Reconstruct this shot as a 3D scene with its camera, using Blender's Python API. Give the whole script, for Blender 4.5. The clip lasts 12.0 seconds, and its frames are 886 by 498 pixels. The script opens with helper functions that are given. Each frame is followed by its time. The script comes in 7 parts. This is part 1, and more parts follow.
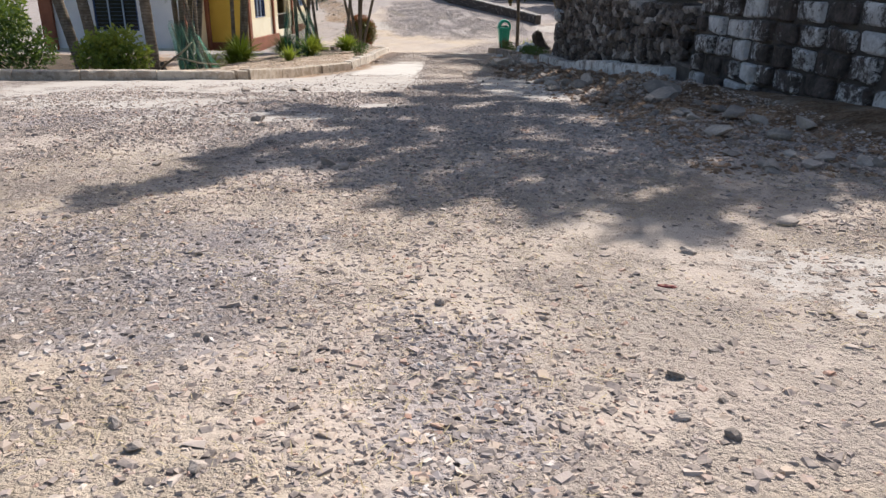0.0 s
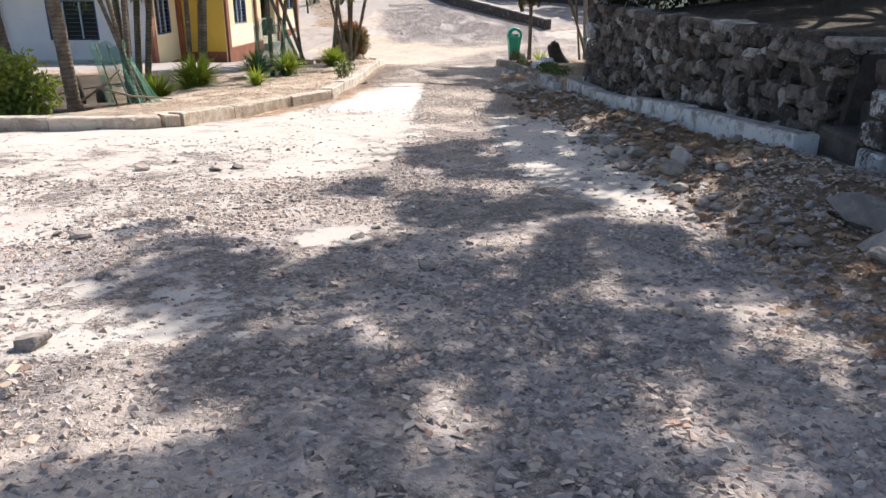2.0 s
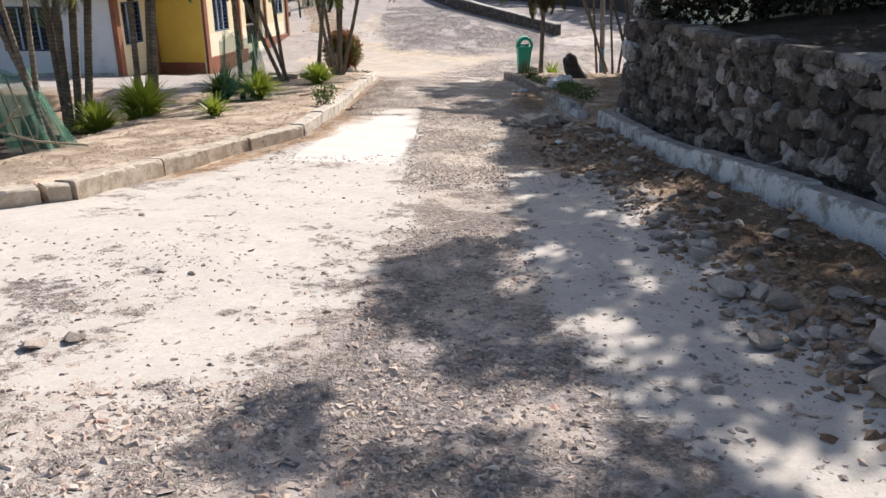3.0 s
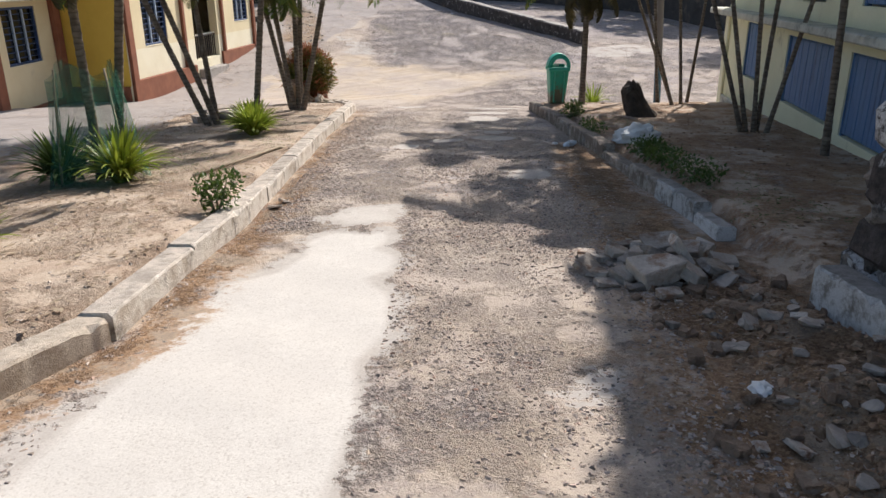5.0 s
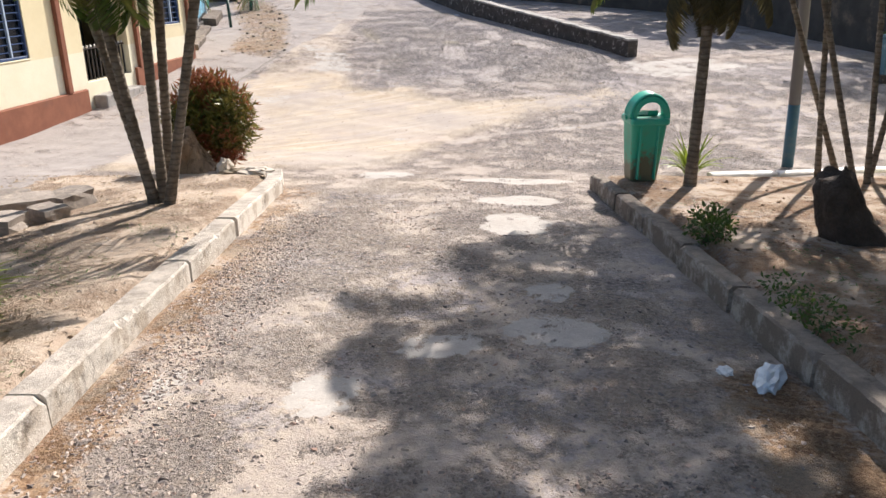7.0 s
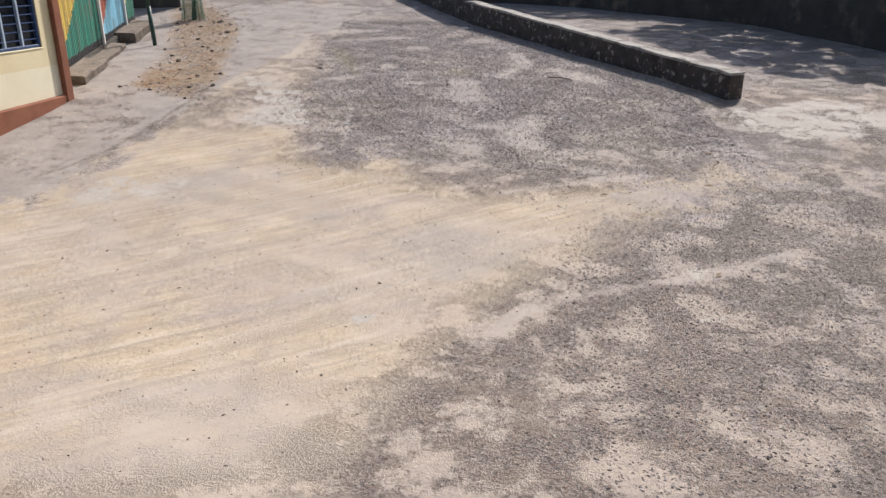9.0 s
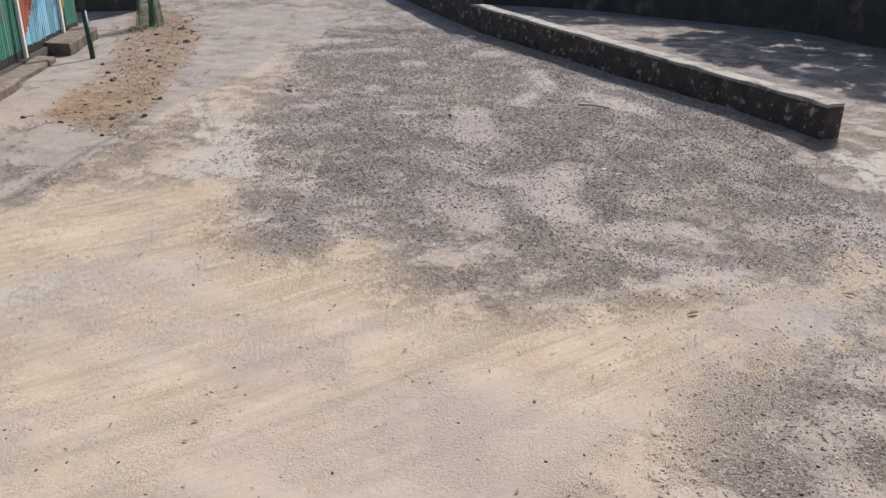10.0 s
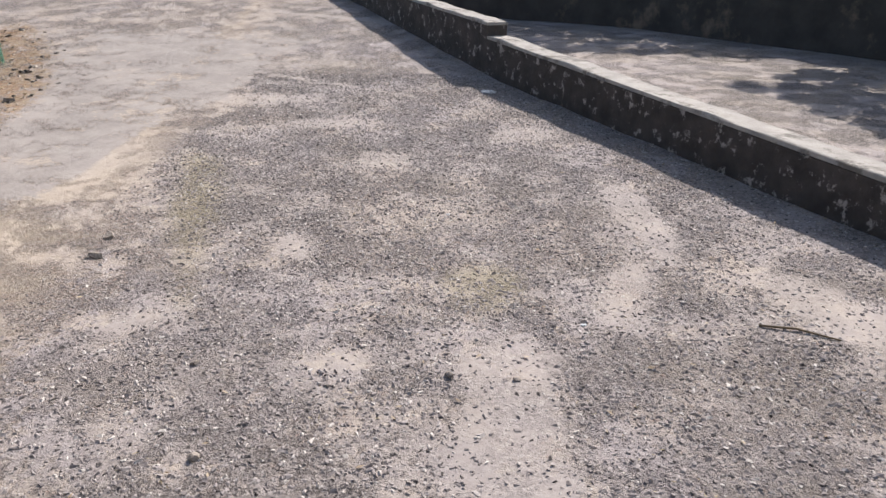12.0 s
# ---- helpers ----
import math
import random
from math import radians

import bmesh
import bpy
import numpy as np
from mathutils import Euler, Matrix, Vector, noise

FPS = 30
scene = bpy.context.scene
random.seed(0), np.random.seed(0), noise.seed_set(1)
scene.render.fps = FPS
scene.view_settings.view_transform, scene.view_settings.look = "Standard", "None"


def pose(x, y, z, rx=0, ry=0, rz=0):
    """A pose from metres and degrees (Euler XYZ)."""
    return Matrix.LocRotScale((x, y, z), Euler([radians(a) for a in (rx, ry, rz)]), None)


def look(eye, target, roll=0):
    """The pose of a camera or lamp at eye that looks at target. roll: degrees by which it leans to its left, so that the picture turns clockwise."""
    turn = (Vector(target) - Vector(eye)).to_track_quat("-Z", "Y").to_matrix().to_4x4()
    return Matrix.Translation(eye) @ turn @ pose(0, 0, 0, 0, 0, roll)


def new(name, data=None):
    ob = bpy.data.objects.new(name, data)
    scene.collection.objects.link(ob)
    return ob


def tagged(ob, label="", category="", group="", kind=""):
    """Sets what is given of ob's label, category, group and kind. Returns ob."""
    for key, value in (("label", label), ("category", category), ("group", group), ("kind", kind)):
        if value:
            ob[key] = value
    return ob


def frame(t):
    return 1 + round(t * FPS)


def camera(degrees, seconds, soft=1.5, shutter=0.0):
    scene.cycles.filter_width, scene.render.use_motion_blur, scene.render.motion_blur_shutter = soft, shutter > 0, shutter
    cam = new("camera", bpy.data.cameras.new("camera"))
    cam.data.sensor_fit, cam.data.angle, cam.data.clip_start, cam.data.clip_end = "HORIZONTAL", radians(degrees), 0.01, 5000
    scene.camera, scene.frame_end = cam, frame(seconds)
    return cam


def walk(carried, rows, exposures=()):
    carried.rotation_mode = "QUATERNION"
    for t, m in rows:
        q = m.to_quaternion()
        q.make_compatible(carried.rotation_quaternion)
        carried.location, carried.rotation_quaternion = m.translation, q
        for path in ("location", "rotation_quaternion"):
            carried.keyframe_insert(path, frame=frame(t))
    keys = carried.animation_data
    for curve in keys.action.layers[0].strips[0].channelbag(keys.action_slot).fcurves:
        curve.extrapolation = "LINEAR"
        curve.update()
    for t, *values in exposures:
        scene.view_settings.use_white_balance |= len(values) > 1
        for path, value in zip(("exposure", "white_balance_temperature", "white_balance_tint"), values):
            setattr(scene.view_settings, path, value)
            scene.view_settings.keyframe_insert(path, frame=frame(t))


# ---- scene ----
cam = camera(62, 12.0)
EXPOSURE = [(0, 0.42), (1, 0.5), (2, 0.83), (3, 0.6), (5, 0.34), (6, 0.40), (6.5, 0.53), (7.5, 0.72), (9.5, 0.05), (10.5, 0.19), (12, 0.45)]
PATH = [
    (0, (0.001, 0.000, 1.599), (-0.010, 3.759, 0.232), 0.17),
    (0.5, (-0.024, 0.580, 1.623), (-0.035, 4.338, 0.252), 0.17),
    (1, (-0.045, 1.297, 1.650), (-0.054, 5.055, 0.278), 0.17),
    (1.5, (-0.064, 2.313, 1.704), (-0.072, 6.069, 0.330), 0.23),
    (2, (-0.072, 3.444, 1.732), (-0.083, 7.200, 0.356), 0.17),
    (2.5, (-0.076, 4.731, 1.782), (-0.090, 8.486, 0.404), 0.16),
    (3, (-0.064, 6.152, 1.829), (-0.085, 9.908, 0.451), 0.12),
    (3.2, (-0.056, 6.753, 1.819), (-0.084, 10.509, 0.446), 0.05),
    (4.8, (-0.120, 11.689, 1.729), (-0.152, 15.445, 0.354), -0.18),
    (5, (-0.136, 12.336, 1.711), (-0.164, 16.093, 0.337), -0.18),
    (5.5, (-0.152, 14.041, 1.626), (-0.181, 17.799, 0.257), -0.14),
    (6, (-0.145, 15.821, 1.555), (-0.173, 19.580, 0.188), -0.11),
    (6.5, (-0.106, 17.638, 1.476), (-0.143, 21.399, 0.115), 0.15),
    (7, (-0.082, 19.365, 1.482), (-0.129, 23.121, 0.107), -0.00),
    (7.5, (-0.081, 21.178, 1.503), (-0.132, 24.933, 0.124), 0.01),
    (7.7, (-0.090, 21.894, 1.515), (-0.140, 25.647, 0.133), -0.04),
    (9.3, (-0.270, 27.667, 1.528), (-0.323, 31.421, 0.147), 0.28),
    (9.5, (-0.274, 28.376, 1.524), (-0.329, 32.130, 0.145), 0.33),
    (10, (-0.283, 30.027, 1.513), (-0.344, 33.780, 0.131), 0.32),
    (10.5, (-0.296, 31.785, 1.517), (-0.366, 35.539, 0.138), 0.42),
    (11, (-0.298, 33.533, 1.546), (-0.375, 37.285, 0.161), 0.46),
    (11.5, (-0.315, 35.392, 1.618), (-0.390, 39.145, 0.236), 0.60),
    (12, (-0.333, 37.159, 1.748), (-0.411, 40.909, 0.360), 0.73),
]
walk(cam, [(t, look(eye, target, roll)) for t, eye, target, roll in PATH], EXPOSURE)

# ---- world, sun ----
SUN = Vector((0.46, 0.89, 0.93)).normalized()
world = bpy.data.worlds.new("sky")
scene.world = world
world.use_nodes = True
wn = world.node_tree
sky = wn.nodes.new("ShaderNodeTexSky")
sky.sky_type, sky.sun_disc = "NISHITA", False
sky.dust_density, sky.ozone_density = 2.0, 0.9
sky.sun_elevation, sky.sun_rotation = math.asin(SUN.z), math.atan2(SUN.x, SUN.y)
wn.links.new(sky.outputs[0], wn.nodes["Background"].inputs[0])
wn.nodes["Background"].inputs[1].default_value = 0.11
sun = bpy.data.lights.new("sun", "SUN")
sun.energy, sun.angle, sun.color = 5.0, radians(0.53), (1.0, 0.933, 0.872)
new("sun", sun).matrix_world = look(SUN * 60, (0, 0, 0))

rng = np.random.default_rng(7)


# ---- materials ----
class Nodes:
    """A short way to write node materials."""

    def __init__(self, name):
        self.mat = bpy.data.materials.new(name)
        self.mat.use_nodes = True
        self.tree = self.mat.node_tree
        self.bsdf = self.tree.nodes["Principled BSDF"]
        self.where = self.node("ShaderNodeNewGeometry").outputs["Position"]

    def node(self, kind, **props):
        n = self.tree.nodes.new(kind)
        for key, value in props.items():
            if key == "operation":
                n.operation = value
            elif key == "data_type":
                n.data_type = value
            elif key == "blend_type":
                n.blend_type = value
            elif key == "feature":
                n.feature = value
        return n

    def put(self, socket, value):
        if hasattr(value, "is_output"):
            self.tree.links.new(value, socket)
        elif isinstance(value, (tuple, list)) and len(value) == 3 and socket.type == "RGBA":
            socket.default_value = (*value, 1)
        else:
            socket.default_value = value

    def noise(self, scale, detail=5.0, rough=0.6, where=None, stretch=None, turn=0.0):
        n = self.node("ShaderNodeTexNoise")
        w = where or self.where
        if turn:
            mp = self.node("ShaderNodeMapping")
            mp.inputs["Rotation"].default_value = (0, 0, turn)
            self.put(mp.inputs["Vector"], w)
            w = mp.outputs[0]
        if stretch:
            mp = self.node("ShaderNodeMapping")
            mp.inputs["Scale"].default_value = stretch
            self.put(mp.inputs["Vector"], w)
            w = mp.outputs[0]
        self.put(n.inputs["Vector"], w)
        n.inputs["Scale"].default_value, n.inputs["Detail"].default_value, n.inputs["Roughness"].default_value = scale, detail, rough
        return n.outputs["Fac"]

    def cells(self, scale, out="Distance", feature="F1"):
        n = self.node("ShaderNodeTexVoronoi", feature=feature)
        self.put(n.inputs["Vector"], self.where)
        n.inputs["Scale"].default_value = scale
        return n.outputs[out]

    def ramp(self, value, lo, hi, a=0.0, b=1.0):
        n = self.node("ShaderNodeMapRange")
        self.put(n.inputs["Value"], value)
        for key, v in (("From Min", lo), ("From Max", hi), ("To Min", a), ("To Max", b)):
            n.inputs[key].default_value = v
        return n.outputs[0]

    def math(self, op, a, b=0.0):
        n = self.node("ShaderNodeMath", operation=op)
        self.put(n.inputs[0], a)
        self.put(n.inputs[1], b)
        return n.outputs[0]

    def mix(self, fac, a, b, blend="MIX"):
        n = self.node("ShaderNodeMix", data_type="RGBA", blend_type=blend)
        self.put(n.inputs["Factor"], fac)
        self.put(n.inputs["A"], a)
        self.put(n.inputs["B"], b)
        return n.outputs["Result"]

    def attr(self, name):
        n = self.node("ShaderNodeAttribute")
        n.attribute_name = name
        sep = self.node("ShaderNodeSeparateColor")
        self.put(sep.inputs[0], n.outputs["Color"])
        return sep.outputs

    def bump(self, height, strength, distance=0.02):
        n = self.node("ShaderNodeBump")
        self.put(n.inputs["Height"], height)
        n.inputs["Strength"].default_value, n.inputs["Distance"].default_value = strength, distance
        self.put(self.bsdf.inputs["Normal"], n.outputs[0])

    def done(self, color, rough=0.9, spec=0.3, metal=0.0):
        self.put(self.bsdf.inputs["Base Color"], color)
        self.put(self.bsdf.inputs["Roughness"], rough)
        self.bsdf.inputs["Specular IOR Level"].default_value = spec
        self.bsdf.inputs["Metallic"].default_value = metal
        return self.mat


def surface(name, a, b, scale=3.0, stain=None, stain_scale=1.2, stain_lo=0.55, stain_hi=0.7, rough=0.88, fine=60.0, relief=0.35, depth=0.01, spec=0.3, vary=0.0, island=False, stretch=None):
    """Two tones at two scales, stains with a shape of their own, fine relief; vary: brightness from piece to piece."""
    n = Nodes(name)
    col = n.mix(n.ramp(n.noise(scale, stretch=stretch), 0.35, 0.65), a, b)
    grain = n.noise(fine, 3)
    col = n.mix(n.ramp(grain, 0.3, 0.7, 0.0, 0.35), col, tuple(c * 0.6 for c in a))
    if stain:
        col = n.mix(n.ramp(n.noise(stain_scale, 8, 0.7, stretch=stretch), stain_lo, stain_hi), col, stain)
    if vary:
        r = n.node("ShaderNodeNewGeometry").outputs["Random Per Island"] if island else n.node("ShaderNodeObjectInfo").outputs["Random"]
        v = n.ramp(r, 0, 1, 1 - vary, 1 + vary)
        rgb = n.node("ShaderNodeCombineColor")
        for k in range(3):
            n.put(rgb.inputs[k], v)
        col = n.mix(1.0, col, rgb.outputs[0], "MULTIPLY")
    n.bump(n.math("ADD", grain, n.math("MULTIPLY", n.noise(scale * 3), 1.5)), relief, depth)
    return n.done(col, rough, spec)


def ground_material():
    n = Nodes("ground")
    a, b, c = n.attr("zone_a"), n.attr("zone_b"), n.attr("zone_c")
    big, mid, small, fine = n.noise(0.55, 6, 0.65), n.noise(2.6, 7, 0.7), n.noise(14, 5, 0.7), n.noise(110, 3, 0.7)

    def cell_value(scale, channel):
        sep = n.node("ShaderNodeSeparateColor")
        n.put(sep.inputs[0], n.cells(scale, "Color"))
        return sep.outputs[channel]

    chip, grit, tint = cell_value(48, 0), cell_value(105, 1), cell_value(48, 2)
    mixed = n.math("ADD", n.math("MULTIPLY", chip, 0.5), n.math("ADD", n.math("MULTIPLY", grit, 0.3), n.math("MULTIPLY", fine, 0.3)))
    blur = n.math("ADD", n.math("MULTIPLY", n.math("SUBTRACT", mid, 0.5), 3.4), n.math("ADD", n.math("MULTIPLY", n.math("SUBTRACT", small, 0.5), 2.4), n.math("MULTIPLY", n.math("SUBTRACT", big, 0.5), 1.8)))
    dusty = n.ramp(n.math("ADD", n.noise(1.7, 9, 0.72), n.math("MULTIPLY", small, 0.25)), 0.60, 0.68)
    clear = n.math("SUBTRACT", 1.0, n.math("MULTIPLY", dusty, 0.8))

    def zone(mask, soft=0.22):
        return n.math("MULTIPLY", n.ramp(n.math("ADD", mask, blur), 0.5 - soft, 0.5 + soft), n.ramp(mask, 0.03, 0.3))

    gravel = n.mix(n.ramp(mixed, 0.25, 0.85), (0.15, 0.128, 0.122), (0.52, 0.45, 0.405))
    gravel = n.mix(n.ramp(mid, 0.46, 0.6, 0.0, 0.65), gravel, (0.47, 0.385, 0.315))
    gravel = n.mix(n.ramp(n.noise(5.5, 6, 0.7), 0.52, 0.62, 0.0, 0.55), gravel, (0.27, 0.235, 0.225))
    gravel = n.mix(n.ramp(tint, 0.8, 1.0, 0.0, 0.5), gravel, (0.42, 0.28, 0.22))
    gravel = n.mix(n.math("MULTIPLY", dusty, 0.8), gravel, n.mix(n.ramp(small, 0.4, 0.6), (0.50, 0.425, 0.36), (0.40, 0.34, 0.30)))
    straw = n.noise(2.2, 7, 0.7)
    tan = n.mix(n.ramp(mid, 0.36, 0.64), (0.49, 0.385, 0.275), (0.585, 0.485, 0.37))
    tan = n.mix(n.ramp(mixed, 0.35, 0.9, 0.0, 0.4), tan, (0.34, 0.275, 0.215))
    tan = n.mix(n.ramp(n.noise(1.1, 6, 0.65), 0.53, 0.64, 0, 0.6), tan, (0.55, 0.40, 0.315))
    tan = n.mix(n.ramp(straw, 0.51, 0.6, 0, 0.4), tan, (0.54, 0.455, 0.33))
    sweep = n.noise(1.0, 9, 0.72, stretch=(0.35, 9, 1), turn=-0.58)
    far = n.ramp(b[0], 1.0, 1.3)
    tan = n.mix(n.math("MULTIPLY", n.ramp(sweep, 0.47, 0.60, 0, 0.75), far), tan, (0.37, 0.31, 0.25))
    tan = n.mix(n.math("MULTIPLY", n.ramp(n.noise(1.0, 9, 0.72, stretch=(0.3, 5, 1), turn=-0.62), 0.52, 0.64, 0, 0.6), far), tan, (0.62, 0.535, 0.45))
    tan = n.mix(n.ramp(big, 0.42, 0.62, 0, 0.7), tan, (0.44, 0.385, 0.345))
    tan = n.mix(n.math("MULTIPLY", n.ramp(n.noise(0.8, 7, 0.7), 0.5, 0.62, 0, 0.5), far), tan, (0.37, 0.325, 0.30))
    drift = n.math("ADD", n.math("MULTIPLY", n.math("SUBTRACT", big, 0.5), 2.2), n.math("MULTIPLY", n.math("SUBTRACT", mid, 0.5), 1.3))

    def soft_zone(mask, width=0.4):
        return n.math("MULTIPLY", n.ramp(n.math("ADD", mask, drift), 0.5 - width, 0.5 + width), n.ramp(mask, 0.02, 0.35))

    col = n.mix(soft_zone(b[0]), gravel, tan)
    dark = n.mix(n.ramp(mixed, 0.3, 0.8), (0.145, 0.125, 0.12), (0.47, 0.415, 0.385))
    lump = cell_value(31, 1)
    dark = n.mix(n.ramp(lump, 0.72, 0.9, 0, 0.5), dark, (0.10, 0.085, 0.082))
    dark = n.mix(n.ramp(lump, 0.12, 0.0, 0, 0.6), dark, (0.56, 0.50, 0.47))
    dark = n.mix(n.math("MULTIPLY", dusty, 0.5), dark, n.mix(n.ramp(small, 0.4, 0.6), (0.48, 0.42, 0.39), (0.37, 0.325, 0.30)))
    dark = n.mix(n.ramp(n.noise(0.8, 8, 0.7), 0.46, 0.64, 0, 0.5), dark, (0.42, 0.355, 0.285))
    dark = n.mix(n.ramp(n.noise(2.9, 9, 0.75), 0.46, 0.64, 0, 0.25), dark, (0.18, 0.155, 0.148))
    dark = n.mix(n.ramp(n.noise(0.45, 6, 0.7), 0.44, 0.62, 0, 0.4), dark, (0.40, 0.36, 0.38))
    col = n.mix(zone(a[2]), col, dark)
    powder = n.mix(n.ramp(mid, 0.4, 0.6), (0.47, 0.415, 0.375), (0.39, 0.345, 0.32))
    powder = n.mix(n.ramp(grit, 0.8, 1.0, 0, 0.5), powder, (0.28, 0.245, 0.23))
    col = n.mix(n.math("MULTIPLY", soft_zone(c[0], 0.45), 0.45), col, powder)
    col = n.mix(n.math("MULTIPLY", soft_zone(c[1]), 0.6), col, n.mix(n.ramp(fine, 0.4, 0.6), (0.46, 0.39, 0.245), (0.34, 0.29, 0.19)))
    pale = n.mix(n.ramp(small, 0.35, 0.65), (0.52, 0.48, 0.44), (0.42, 0.385, 0.35))
    pale = n.mix(n.ramp(a[1], 1.0, 1.35), pale, (0.57, 0.54, 0.50))
    pale = n.mix(n.ramp(n.noise(3.0, 9, 0.75), 0.49, 0.57, 0, 0.5), pale, n.mix(n.ramp(a[1], 1.0, 1.3), (0.44, 0.395, 0.355), (0.63, 0.60, 0.555)))
    pale = n.mix(n.ramp(grit, 0.75, 1.0, 0, 0.5), pale, (0.38, 0.345, 0.31))
    col = n.mix(zone(a[1], 0.14), col, pale)
    soil = n.mix(n.ramp(mid, 0.4, 0.6), (0.32, 0.17, 0.095), (0.47, 0.32, 0.21))
    soil = n.mix(n.ramp(chip, 0.75, 0.95, 0, 0.5), soil, (0.46, 0.38, 0.30))
    soil = n.mix(n.ramp(small, 0.48, 0.62, 0, 0.65), soil, (0.18, 0.10, 0.06))
    soil = n.mix(n.ramp(fine, 0.45, 0.75, 0, 0.5), soil, (0.52, 0.41, 0.30))
    soil = n.mix(n.math("MULTIPLY", dusty, 0.75), soil, (0.52, 0.43, 0.345))
    worn = n.mix(n.ramp(mid, 0.4, 0.6), (0.45, 0.345, 0.26), (0.55, 0.455, 0.365))
    worn = n.mix(n.ramp(small, 0.52, 0.66, 0, 0.5), worn, (0.33, 0.245, 0.17))
    soil = n.mix(n.ramp(a[0], 1.15, 1.4, 0, 0.7), soil, worn)
    col = n.mix(zone(a[0]), col, soil)
    conc = n.mix(n.ramp(mid, 0.36, 0.64), (0.315, 0.28, 0.262), (0.395, 0.355, 0.33))
    conc = n.mix(n.ramp(n.noise(0.9, 8, 0.7), 0.44, 0.64, 0, 0.4), conc, (0.245, 0.218, 0.205))
    conc = n.mix(n.ramp(fine, 0.55, 0.75, 0, 0.4), conc, (0.24, 0.21, 0.19))
    conc = n.mix(n.ramp(small, 0.58, 0.7, 0, 0.4), conc, (0.33, 0.295, 0.26))
    col = n.mix(zone(b[1], 0.12), col, conc)
    col = n.mix(n.math("MULTIPLY", n.ramp(n.math("ADD", c[2], n.math("MULTIPLY", n.math("SUBTRACT", small, 0.5), 2.0)), 0.6, 1.0), 0.55), col, (0.14, 0.115, 0.09))
    litter_shade = n.mix(n.ramp(mixed, 0.25, 0.85), (0.17, 0.095, 0.052), (0.38, 0.25, 0.15))
    litter_shade = n.mix(n.ramp(mid, 0.5, 0.58, 0, 0.6), litter_shade, (0.36, 0.31, 0.25))
    # weight above 1: near-black, the shade of terrace and hollow put into colour
    litter_shade = n.mix(n.ramp(b[2], 1.0, 1.3), litter_shade, n.mix(n.ramp(mixed, 0.3, 0.8), (0.035, 0.026, 0.019), (0.12, 0.088, 0.06)))
    col = n.mix(zone(b[2]), col, litter_shade)
    col = n.mix(n.ramp(fine, 0.35, 0.75, 0.0, 0.25), col, (0.15, 0.13, 0.115))
    smooth = n.math("SUBTRACT", 1.0, n.math("MAXIMUM", n.math("MAXIMUM", n.ramp(zone(a[1]), 0, 1, 0, 0.97), n.math("MULTIPLY", soft_zone(c[0], 0.45), 0.85)), n.ramp(n.math("MAXIMUM", zone(b[1]), n.math("MULTIPLY", soft_zone(b[0]), n.ramp(far, 0, 1, 0.55, 1.0))), 0, 1, 0, 0.8)))
    h = n.math("ADD", n.math("MULTIPLY", n.noise(42, 4, 0.75), 2.2), n.math("ADD", n.math("MULTIPLY", small, 1.2), n.math("ADD", n.math("MULTIPLY", n.cells(75), -0.35), n.math("MULTIPLY", fine, 0.7))))
    n.bump(n.math("MULTIPLY", n.math("SUBTRACT", h, 1.87), n.math("MULTIPLY", smooth, clear)), 1.0, 0.024)
    return n.done(col, 0.95, 0.2)


